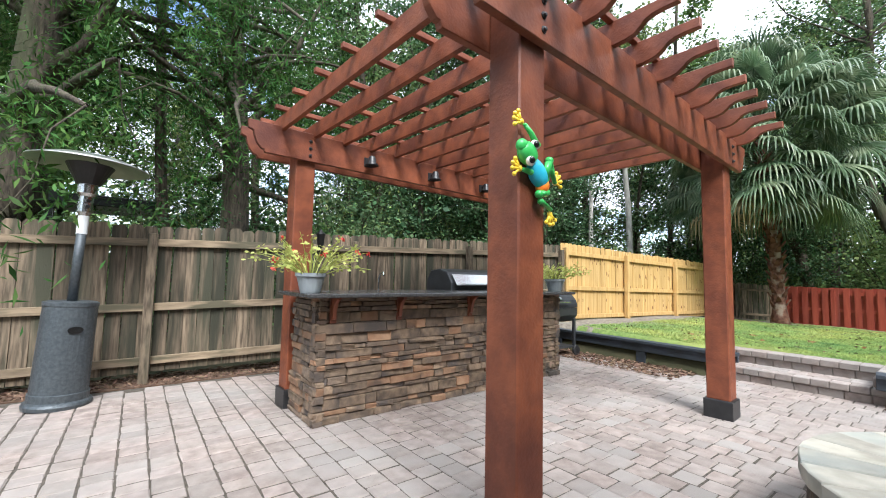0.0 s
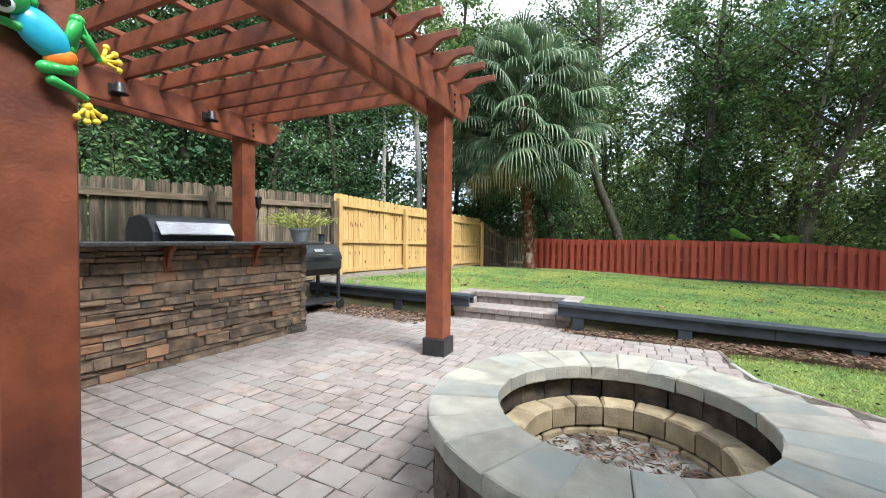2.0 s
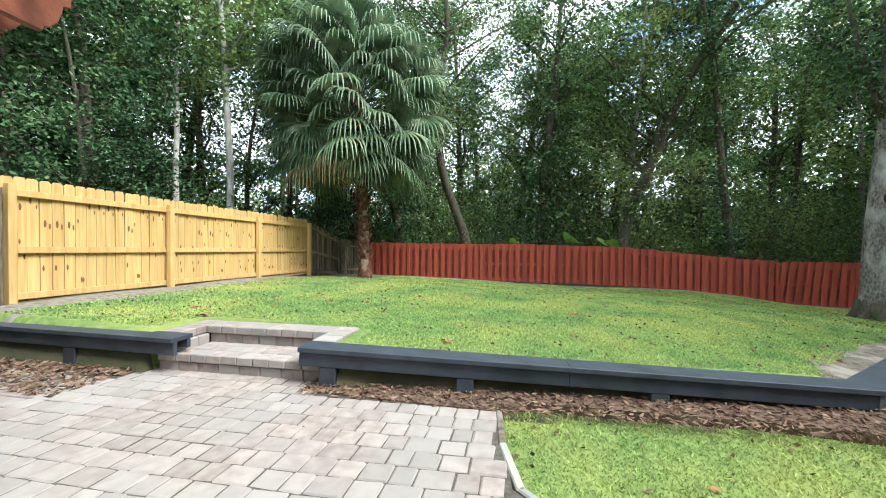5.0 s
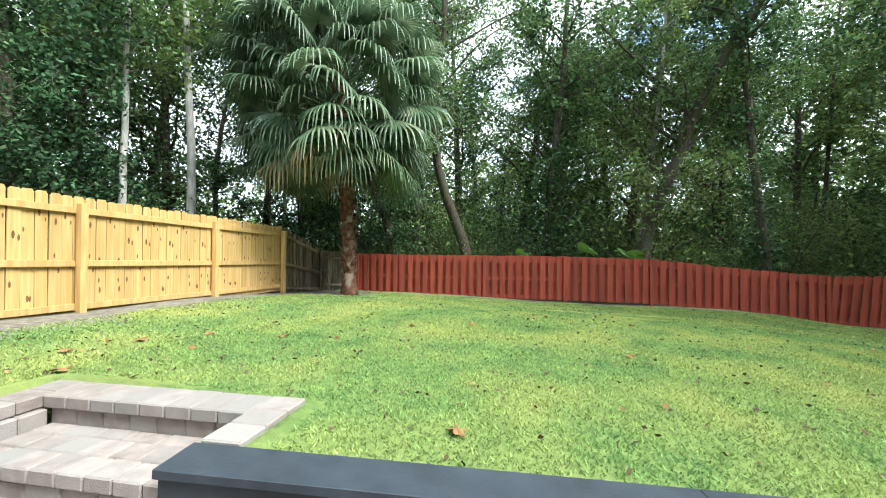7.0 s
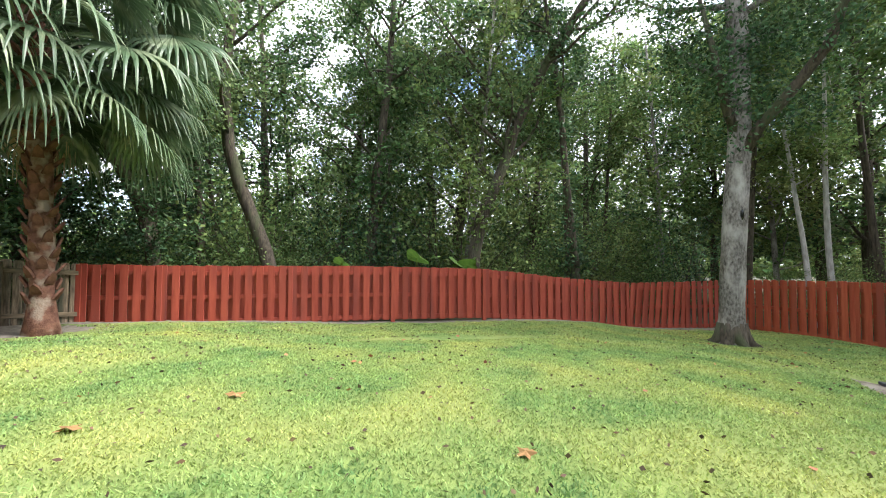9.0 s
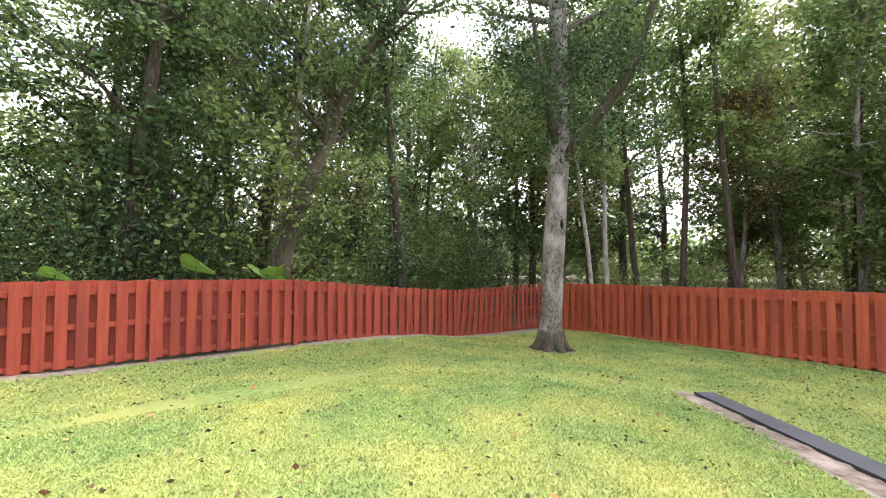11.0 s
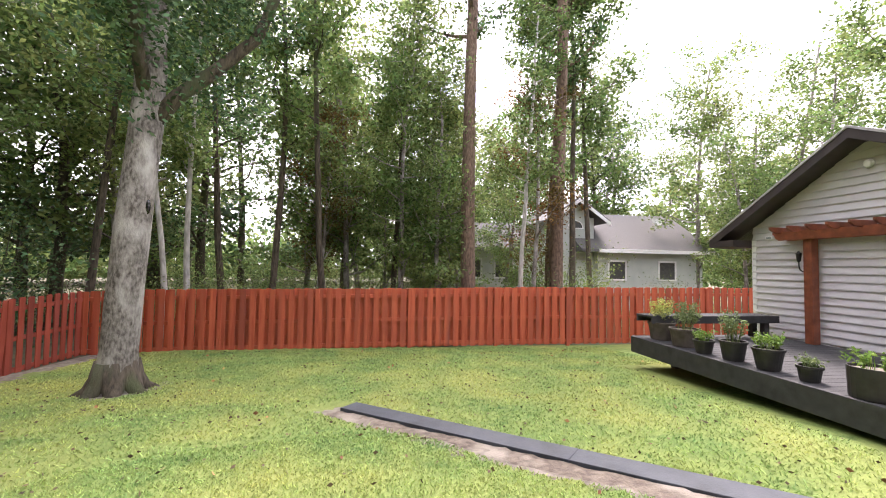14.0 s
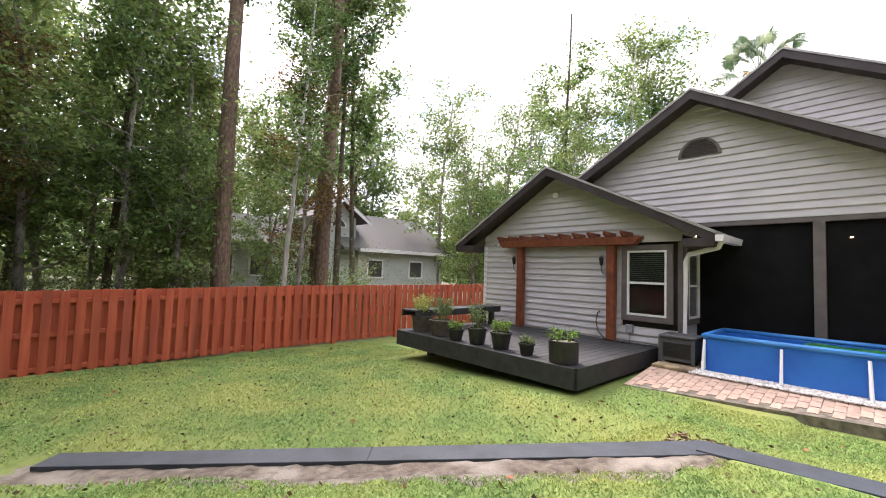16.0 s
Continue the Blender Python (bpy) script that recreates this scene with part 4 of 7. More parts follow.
def ledge_wall(length, put):
    z = 0.0
    while z < BH - 0.02:
        h = rr.choice((0.04, 0.04, 0.062, 0.062, 0.088))
        if z + h > BH - 0.03:
            h = 0.04
        u = -rr.uniform(0, 0.1)
        while u < length:
            w, hh, me = rr.choice([q for q in LEDGES if q[1] == h])
            c = min(max(u + w / 2, w / 2 - 0.02), length - w / 2 + 0.02)
            put(c, z + h / 2, me)
            u += w + 0.003
        z += h + 0.004


ledge_wall(BX1 - BX0, lambda u, z, me: LATE_STONES.append((pose(BX0 + u, BY0 + 0.055, z, 0, 0, 0), me)))
ledge_wall(BY1 + 0.1 - BY0, lambda u, z, me: LATE_STONES.append((pose(BX0 + 0.055, BY1 + 0.1 - u, z, 0, 0, -90), me)))
ledge_wall(BY1 + 0.1 - BY0, lambda u, z, me: LATE_STONES.append((pose(BX1 - 0.055, BY0 + u, z, 0, 0, 90), me)))
bm = bmesh.new()
box(bm, BX0 - 0.16, BX1 + 0.1, BY0 - 0.2, BY1 + 0.08, BH, BH + 0.035, 0.008)
whole("worktop", bm, M_GRANITE, "dark polished granite bar top overhanging the stone", "worktop", BM)


def corbel(x):
    c = thing("corbel", "red-brown wooden bracket under the bar top", "bracket", BM @ pose(x, BY0 - 0.005, BH), "bar brackets")
    bm = bmesh.new()
    box(bm, -0.03, 0.03, -0.012, 0.012, -0.22, -0.001, 0.003)
    part("back_plate", bm, M_STAIN, c)
    bm = bmesh.new()
    prism(bm, [(-0.012, -0.001), (-0.11, -0.001), (-0.11, -0.02), (-0.07, -0.05), (-0.045, -0.11), (-0.03, -0.185), (-0.012, -0.19)], "x", -0.018, 0.018, 0.003)
    part("arm", bm, M_STAIN, c)


for x in (0.13, 0.78, 1.68, 2.55):
    corbel(x)
bm = bmesh.new()
box(bm, BX0 + 0.1, BX1 + 0.05, BY1 + 0.1, BY1 + 0.75, 0.86, 0.9, 0.006)
whole("worktop", bm, M_GRANITE, "lower granite counter behind the bar", "worktop", BM)
bm = bmesh.new()
box(bm, BX0 + 0.15, BX1, BY1 + 0.12, BY1 + 0.7, 0, 0.859, 0.004)
whole("cabinet", bm, M_MORTAR, "stone-clad cabinet base behind the bar", "cabinet", BM)


def gas_grill():
    g = thing("gas_grill", "stainless built-in gas grill with its hood closed", "grill", pose(3.45, 4.08, 0.9))
    bm = bmesh.new()
    box(bm, -0.42, 0.42, -0.26, 0.26, 0, 0.16, 0.01)
    part("body", bm, M_CHAR, g)
    bm = bmesh.new()
    prism(bm, [(-0.26, 0.16), (0.26, 0.16), (0.26, 0.3), (0.18, 0.42), (0.0, 0.44), (-0.16, 0.4), (-0.26, 0.27)], "x", -0.42, 0.42, 0.01)
    part("hood", bm, M_CHAR, g)
    bm = bmesh.new()
    box(bm, -0.38, 0.38, -0.012, 0.0, -0.085, 0.085, 0.004, pose(0, -0.262, 0.30, -38, 0, 0))
    part("front_panel", bm, M_STEEL, g, "brushed stainless panel")
    bm = bmesh.new()
    tube(bm, [(-0.32, -0.30, 0.24), (-0.32, -0.33, 0.25), (0.32, -0.33, 0.25), (0.32, -0.30, 0.24)], 0.011, 8)
    part("handle", bm, M_STEEL, g)
    for i in range(6):
        bm = bmesh.new()
        lathe(bm, [(0.022, 0), (0.022, 0.012), (0.016, 0.03)], 12, pose(-0.3 + 0.12 * i, -0.26, 0.08, 90, 0, 0))
        part("knob", bm, M_STEEL, g)


gas_grill()


def faucet():
    f = thing("faucet", "slim chrome bar tap behind the counter", "tap", pose(2.25, 4.2, 0.9))
    bm = bmesh.new()
    tube(bm, [(0, 0, 0), (0, 0, 0.3), (0, -0.03, 0.36), (0, -0.1, 0.37), (0, -0.12, 0.33)], 0.011, 8)
    part("spout", bm, M_STEEL, f, smooth=True)
    bm = bmesh.new()
    lathe(bm, [(0.03, 0), (0.03, 0.015), (0.014, 0.03)], 12)
    part("base_ring", bm, M_STEEL, f)


faucet()


def potted(name, label, x, y, z, r0, r1, h, pot_mat, plant_mats, kind, height, seed, count=260, group="", rim=True):
    """A round pot with soil and a plant."""
    t = thing(name, label, "potted plant", pose(x, y, z, 0, 0, seed * 37 % 360), group)
    bm = bmesh.new()
    prof = [(r0 * 0.94, 0), (r0, 0.01), (r1, h - 0.03)] + ([(r1 + 0.012, h - 0.028), (r1 + 0.012, h)] if rim else [(r1, h)]) + [(r1 - 0.01, h), (r1 - 0.015, h - 0.04)]
    lathe(bm, prof, 24, cap=True)
    part("pot", bm, pot_mat, t, smooth=False)
    bm = bmesh.new()
    lathe(bm, [(r1 - 0.016, h - 0.045), (r1 - 0.016, h - 0.03)], 20)
    part("soil", bm, M_SOIL, t)
    g = np.random.default_rng(seed)
    if kind == "bush":
        stems = bmesh.new()
        cl = []
        for i in range(26):
            a, sp = g.uniform(0, 6.28), g.uniform(0.2, 1.0)
            ex = Vector((math.cos(a) * r1 * 1.25 * sp, math.sin(a) * r1 * 1.25 * sp, h + height * g.uniform(0.5, 1.0)))
            b0 = Vector((math.cos(a) * r1 * 0.4, math.sin(a) * r1 * 0.4, h - 0.04))
            mid = (b0 + ex) / 2 + Vector((0, 0, 0.05))
            tube(stems, [b0, mid, ex], [0.004, 0.003, 0.0015], 4)
            for k in range(count // 26):
                u = g.uniform(0.35, 1.0)
                cl.append(b0 * (1 - u) ** 2 + mid * 2 * u * (1 - u) + ex * u * u + Vector(g.normal(0, 0.022, 3)))
        part("stem", stems, plant_mats[1], t)
        ob = new("foliage", quads_mesh("foliage", leaf_quads(g, np.array(cl), 0.045, 0.022, up=0.2), plant_mats[0]))
        ob.parent = t
    else:
        stems = bmesh.new()
        cl, fl = [], []
        for i in range(54):
            a, sp = g.uniform(0, 6.28), g.uniform(0.4, 1.0)
            ex = Vector((math.cos(a) * 0.5 * sp, math.sin(a) * 0.5 * sp, h + height * g.uniform(0.1, 1.0) * (1.15 - sp * 0.6)))
            b0 = Vector((math.cos(a) * r1 * 0.5, math.sin(a) * r1 * 0.5, h - 0.04))
            mid = (b0 + ex) / 2 + Vector((0, 0, 0.09))
            pts = [b0 * (1 - u) ** 2 + mid * 2 * u * (1 - u) + ex * u * u for u in (0, 0.25, 0.5, 0.75, 1)]
            tube(stems, pts, [0.0045, 0.004, 0.0035, 0.003, 0.002], 4)
            for k in range(7):
                u = g.uniform(0.4, 1.0)
                cl.append(b0 * (1 - u) ** 2 + mid * 2 * u * (1 - u) + ex * u * u + Vector(g.normal(0, 0.02, 3)))
            if i % 6 == 0 and height > 0.33:
                for k in range(9):
                    fl.append(ex + Vector(g.normal(0, 0.012, 3)))
        part("stem", stems, plant_mats[1], t)
        ob = new("foliage", quads_mesh("foliage", leaf_quads(g, np.array(cl), 0.042, 0.028, up=0.5), plant_mats[0]))
        ob.parent = t
        if fl:
            ob = new("flowers", quads_mesh("flowers", leaf_quads(g, np.array(fl), 0.026, 0.024, up=0.3), M_FLOWER))
            ob.parent = t
            tagged(ob, "small red blossoms")
    return t


potted("potted_geranium", "yellow-green geranium with red blossoms in grey pot on bar", 1.12, 3.24, BH + 0.035, 0.08, 0.11, 0.16, M_POT_GREY, (M_GERAN, M_GERAN), "sprawl", 0.36, 5)
potted("potted_geranium", "yellow-green geranium in a grey pot on the end of the bar", 4.4, 3.36, BH + 0.035, 0.085, 0.12, 0.16, M_POT_GREY, (M_GERAN, M_GERAN), "sprawl", 0.3, 9)

# ---- pellet smoker ----
def smoker():
    s = thing("smoker", "black pellet smoker grill with barrel lid on a wheeled cart", "smoker", pose(5.42, 4.3, 0))
    L = 0.46
    bm = bmesh.new()
    prof = [(-0.27, 0.66), (-0.2, 0.56), (0.2, 0.56), (0.27, 0.66), (0.27, 0.78), (-0.27, 0.78)]
    prism(bm, prof, "x", -L, L, 0.012)
    body = part("body", bm, M_CHAR, s)
    bm = bmesh.new()
    prism(bm, [(0.275 * math.cos(a), 0.785 + 0.25 * math.sin(a)) for a in np.linspace(0, math.pi, 14)], "x", -L - 0.004, L + 0.004, 0.01)
    lid = part("lid", bm, M_CHAR, s)
    bm = bmesh.new()
    tube(bm, [(-0.2, -0.265, 0.87), (-0.2, -0.32, 0.875), (0.2, -0.32, 0.875), (0.2, -0.265, 0.87)], 0.012, 8)
    part("handle", bm, M_STEEL, lid, "brushed steel handle")
    bm = bmesh.new()
    box(bm, -0.09, 0.09, -0.004, 0.004, -0.035, 0.035, 0.003, pose(0, -0.23, 0.935, -42, 0, 0))
    part("badge", bm, M_STEEL, lid, "plain pale badge")
    bm = bmesh.new()
    lathe(bm, [(0.05, 0), (0.05, 0.2), (0.075, 0.202), (0.075, 0.212)], 16, pose(L - 0.05, 0.12, 0.98))
    part("chimney", bm, M_CHAR, s)
    bm = bmesh.new()
    box(bm, -L - 0.3, -L - 0.006, -0.22, 0.22, 0.6, 1.02, 0.015)
    part("hopper", bm, M_CHAR, s)
    for x in (-L + 0.03, L - 0.03):
        for y in (-0.22, 0.22):
            bm = bmesh.new()
            box(bm, x - 0.025, x + 0.025, y - 0.02, y + 0.02, 0.02 if x < 0 else 0.1, 0.6, 0.004)
            part("leg", bm, M_CHAR, s)
    bm = bmesh.new()
    box(bm, -L + 0.03, L, -0.24, 0.24, 0.13, 0.155, 0.004)
    part("shelf", bm, M_CHAR, s)
    for y in (-0.26, 0.26):
        bm = bmesh.new()
        lathe(bm, [(0.08, -0.02), (0.085, -0.012), (0.085, 0.012), (0.08, 0.02)], 20, pose(L - 0.03, y, 0.085, 90, 0, 0))
        lathe(bm, [(0.03, -0.026), (0.03, 0.026)], 12, pose(L - 0.03, y, 0.085, 90, 0, 0))
        part("wheel", bm, M_BLACK, s)


smoker()


# ---- patio heater ----
def heater():
    h = thing("patio_heater", "grey hammered-steel mushroom patio heater standing on the pavers", "patio heater", pose(-0.5, 5.08, 0, 0.6, 2.2, 20) @ Matrix.Diagonal((1, 1, 1.045, 1)))
    bm = bmesh.new()
    lathe(bm, [(0.24, 0), (0.245, 0.03), (0.235, 0.05), (0.215, 0.06), (0.215, 0.12), (0.205, 0.125), (0.195, 0.85), (0.2, 0.86), (0.2, 0.89), (0.17, 0.9)], 32)
    part("tank_housing", bm, M_HEATER, h, smooth=False)
    # no hole is cut: a black oval paints in the opening's shade
    bm = bmesh.new()
    prism(bm, [(0.055 * math.cos(a), 0.66 + 0.03 * math.sin(a)) for a in np.linspace(0, 2 * math.pi, 16, endpoint=False)], "y", -0.206, -0.19, 0.0)
    part("hand_hole_shade", bm, M_EYEB, h, "black oval painted as the shade in the grip opening")
    bm = bmesh.new()
    tube(bm, [(0, 0, 0.89), (0, 0, 1.66)], 0.038, 16)
    part("pole", bm, M_HEATER, h, smooth=True)
    bm = bmesh.new()
    lathe(bm, [(0.042, 1.5), (0.042, 1.68)], 16)
    part("sleeve", bm, M_WHITE, h, "pale sleeve on the pole")
    bm = bmesh.new()
    lathe(bm, [(0.04, 1.66), (0.055, 1.7), (0.055, 1.84), (0.075, 1.87), (0.075, 1.95)], 20)
    part("burner_head", bm, M_STEEL, h)
    for z in (1.75, 1.8):
        bm = bmesh.new()
        lathe(bm, [(0.016, 0), (0.016, 0.02)], 10, pose(0, -0.05, z, 90, 0, 0))
        part("knob", bm, M_BLACK, h)
    bm = bmesh.new()
    lathe(bm, [(0.09, 1.95), (0.185, 2.13), (0.18, 2.135), (0.05, 2.14)], 24)
    part("emitter", bm, M_BLACK, h, "dark perforated emitter screen")
    bm = bmesh.new()
    lathe(bm, [(0.02, 2.24), (0.14, 2.225), (0.3, 2.19), (0.46, 2.13), (0.465, 2.12), (0.455, 2.122), (0.3, 2.18), (0.14, 2.212), (0.02, 2.225)], 40, cap=False)
    part("reflector", bm, M_ALU, h, "domed aluminium reflector", smooth=True)


heater()

# ---- fire pit ----
PCX, PCY = 2.9, -0.28
pit = thing("fire_pit", "round stone fire pit with grey-tan cap stones, inner ring", "fire pit", pose(PCX, PCY, 0, 0, 0, 6))


def arc_stone(r0, r1, a0, a1, z0, z1, mat, name, bevel=0.012, seg=3, jit=0.0):
    r = random.Random(int(a0 * 1000) + int(z0 * 100))
    bm = bmesh.new()
    A = [a0 + (a1 - a0) * i / seg for i in range(seg + 1)]
    pts = [(r1 * math.cos(a), r1 * math.sin(a)) for a in A] + [(r0 * math.cos(a), r0 * math.sin(a)) for a in A[::-1]]
    prism(bm, pts, "z", z0, z1 + r.uniform(-jit, jit), bevel)
    for v in bm.verts:
        v.co += Vector((r.uniform(-1, 1), r.uniform(-1, 1), r.uniform(-0.6, 0.6))) * 0.004
    part(name, bm, mat, pit)


rr = random.Random(5)
n = 24
for i in range(n):
    g = 0.002
    arc_stone(0.56, 0.885, 2 * math.pi * i / n + g, 2 * math.pi * (i + 1) / n - g, 0.305, 0.385, M_CAP, "cap_stone", 0.006, 2, 0.002)
for row, (z0, z1) in enumerate(((-0.02, 0.145), (0.15, 0.303))):
    for i in range(22):
        o = 0.5 * row
        arc_stone(0.62, 0.855, 2 * math.pi * (i + o) / 22 + 0.006, 2 * math.pi * (i + 1 + o) / 22 - 0.006, z0, z1, M_SOOT, "wall_block", 0.014, 2)
for row, (z0, z1) in enumerate(((-0.06, 0.072), (0.078, 0.205))):
    for i in range(18):
        o = 0.5 * row
        arc_stone(0.44, 0.575, 2 * math.pi * (i + o) / 18 + 0.009, 2 * math.pi * (i + 1 + o) / 18 - 0.009, z0, z1, M_BLOCK, "ring_block", 0.012, 2)
bm = bmesh.new()
rings = [[bm.verts.new((r * math.cos(2 * math.pi * k / 36), r * math.sin(2 * math.pi * k / 36), 0.035 + 0.02 * noise.noise((r * 6 * math.cos(k / 5.7), r * 6 * math.sin(k / 5.7), 1)))) for k in range(36)] for r in (0.02, 0.1, 0.2, 0.3, 0.4, 0.5)]
for a, b in zip(rings, rings[1:]):
    for k in range(36):
        bm.faces.new((a[k], a[(k + 1) % 36], b[(k + 1) % 36], b[k]))
bm.faces.new(rings[0][::-1])
bmesh.ops.recalc_face_normals(bm, faces=bm.faces)
part("ash_bed", bm, M_ASH, pit, "grey ash and sand with dry twigs", smooth=True)
g = np.random.default_rng(8)
rad, an = 0.42 * np.sqrt(g.uniform(0, 1, 900)), g.uniform(0, 6.28, 900)
c = np.column_stack([rad * np.cos(an), rad * np.sin(an), g.uniform(0.05, 0.065, 900)])
ob = new("debris", quads_mesh("debris", leaf_quads(g, c, 0.05, 0.012, up=0.92), M_CHIP))
ob.parent = pit
ob.matrix_parent_inverse = Matrix()
tagged(ob, "dry needles, twigs and leaf scraps", kind="stuff")


# ---- frog ornament: one mesh ----
def frog():
    bm = bmesh.new()

    def limb(pts, rad, mi):
        f0 = set(bm.faces)
        tube(bm, pts, rad, 10)
        for f in set(bm.faces) - f0:
            f.material_index = mi
        for p, r in zip(pts, rad if isinstance(rad, list) else [rad] * len(pts)):
            ball(bm, p, r * 1.03, sub=2, mi=mi)

    def paw(p, d, up):
        p, d, up = Vector(p), Vector(d).normalized(), Vector(up)
        ball(bm, p, 0.018, (1, 0.7, 1), 2, 1)
        sd = d.cross(Vector((0, 1, 0)))
        for k in (-1.1, -0.35, 0.35, 1.1):
            tip = p + (d * math.cos(k * 0.75) + sd * math.sin(k * 0.75)) * 0.055
            limb([p, tip], [0.008, 0.007], 1)
            ball(bm, tip, 0.0125, (1, 0.8, 1), 2, 1)
    # x across the face of the post, y out of it (towards the viewer is negative), z up
    rot = pose(0, 0, 0, 0, -42, 0)
    ball(bm, (0.01, -0.03, 0.0), 0.062, (0.95, 0.6, 1.45), 3, 2, rot)
    ball(bm, (0.055, -0.028, -0.062), 0.05, (1.0, 0.6, 0.75), 3, 3, rot)
    ball(bm, (-0.085, -0.04, 0.085), 0.06, (0.95, 0.72, 1.1), 3, 0, rot)
    ball(bm, (-0.125, -0.04, 0.115), 0.036, (1, 0.8, 1), 3, 0)
    for ex, ez in ((-0.092, 0.04), (-0.058, 0.128)):
        ball(bm, (ex, -0.064, ez), 0.027, (1, 0.8, 1), 3, 4)
        ball(bm, (ex - 0.004, -0.075, ez), 0.02, (1, 0.8, 1), 2, 5)
    limb([(-0.02, -0.03, 0.09), (0.0, -0.035, 0.15), (-0.05, -0.035, 0.2), (-0.09, -0.03, 0.235)], [0.021, 0.018, 0.014, 0.011], 0)
    paw((-0.11, -0.02, 0.25), (-1, 0, 0.35), (0, 0, 1))
    limb([(-0.02, -0.03, 0.02), (-0.05, -0.035, -0.005), (-0.1, -0.03, 0.0)], [0.019, 0.016, 0.012], 0)
    paw((-0.118, -0.02, 0.005), (-1, 0, 0.1), (0, 0, 1))
    limb([(0.075, -0.03, -0.02), (0.095, -0.04, 0.085), (0.12, -0.035, 0.04), (0.16, -0.03, -0.02)], [0.022, 0.022, 0.016, 0.011], 0)
    paw((0.175, -0.02, -0.015), (0.9, 0, 0.5), (0, 0, 1))
    limb([(0.08, -0.03, -0.09), (0.01, -0.04, -0.11), (0.03, -0.035, -0.145), (0.12, -0.03, -0.175)], [0.022, 0.022, 0.017, 0.011], 0)
    paw((0.13, -0.02, -0.2), (0.25, 0, -1), (0, 0, 1))
    f = whole("frog_ornament", bm, [M_FROG, M_FROG_Y, M_FROG_B, M_FROG_O, M_EYEW, M_EYEB], "painted metal tree frog ornament climbing the pergola post", "ornament", smooth=True)
    f.matrix_world = PM @ pose(PX0 + 0.085, PY0 - 0.003, 1.70, 0, 0, 0) @ Matrix.Diagonal((0.9, 0.9, 0.86, 1))


frog()


# ---- house ----
WX = 2.6
house = thing("house", "single-storey house with light grey lap siding and dark gable trim", "house")
COURSE = 0.127


def lap_wall(x, y0, y1, z0, z1, slopes, holes=(), face=1):
    """Lap siding on the plane x, facing +x. slopes: gable lines (ya, za, yb, zb) that cap it; holes: (y0, y1, z0, z1)."""
    z = z0
    while z < z1:
        zt = min(z + COURSE, z1)
        lo, hi = y0, y1
        zm = z + COURSE * 0.5
        for ya, za, yb, zb in slopes:
            yy = ya + (yb - ya) * (zm - za) / (zb - za)
            if (zm > min(za, zb)):
                if yb > ya and zb > za:
                    lo = max(lo, yy)
                else:
                    hi = min(hi, yy)
        ends = []
        for q in slopes:
            yy = q[0] + (q[2] - q[0]) * (zm - q[1]) / (q[3] - q[1])
            if q[2] > q[0] and abs(yy - lo) < 1e-9:
                ends.append((0, q))
            if q[2] < q[0] and abs(yy - hi) < 1e-9:
                ends.append((1, q))
        segs = [(lo, hi)]
        for h0, h1, hz0, hz1 in holes:
            if zt > hz0 + 0.02 and z < hz1 - 0.02:
                segs = [s for a, b in segs for s in ((a, min(b, h0)), (max(a, h1), b)) if s[1] - s[0] > 0.03]
        for a, b in segs:
            if b - a < 0.05:
                continue
            bm = bmesh.new()
            prism(bm, [(x - 0.02, z), (x + 0.03, z), (x + 0.031, z + 0.014), (x + 0.004, zt + 0.004), (x - 0.02, zt + 0.004)], "y", a, b)
            for v in bm.verts:
                for e0, (ya, za, yb, zb) in ends:
                    if (v.co.y < (a + b) / 2) == (e0 == 0) and abs(v.co.y - (a, b)[e0]) < 1e-5 and abs((a, b)[e0] - (lo, hi)[e0]) < 1e-5:
                        v.co.y = ya + (yb - ya) * (v.co.z - za) / (zb - za)
            part("siding_plank", bm, M_SIDING, house)
        z += COURSE


def slab(name, p, q, width0, width1, thick, mat, parent, x_in):
    """A roof plane from eave p to ridge q (y, z), from x_in to x_out."""
    bm = bmesh.new()
    (ya, za), (yb, zb) = p, q
    prism(bm, [(ya, za), (yb, zb), (yb, zb + thick), (ya, za + thick)], "x", width0, width1)
    bmesh.ops.recalc_face_normals(bm, faces=bm.faces)
    return part(name, bm, mat, parent)


# front wing: gable above the deck
Y0, Y1, YP = -9.5, -5.08, -7.5
EZ, PZ = 2.06, 3.5
lap_wall(WX, Y0, Y1, 0.02, PZ, [(Y0 - 0.55, EZ - 0.12, YP, PZ), (Y1 + 0.35, EZ - 0.02, YP, PZ)], [(-6.08, -5.12, 0.62, 2.02)])
bm = bmesh.new()
box(bm, WX - 6, WX - 0.022, Y0, Y1, -0.3, EZ + 0.1)
part("wall_core", bm, M_DARKIN, house)
bm = bmesh.new()
box(bm, WX - 0.05, WX + 0.026, Y0 - 0.02, Y0 + 0.07, -0.1, EZ, 0.003)
part("corner_trim", bm, M_WHITE, house)
bm = bmesh.new()
box(bm, WX - 0.05, WX + 0.026, Y1 - 0.06, Y1 + 0.02, 0.0, EZ, 0.003)
part("corner_trim", bm, M_TRIM, house)
OV = 0.42
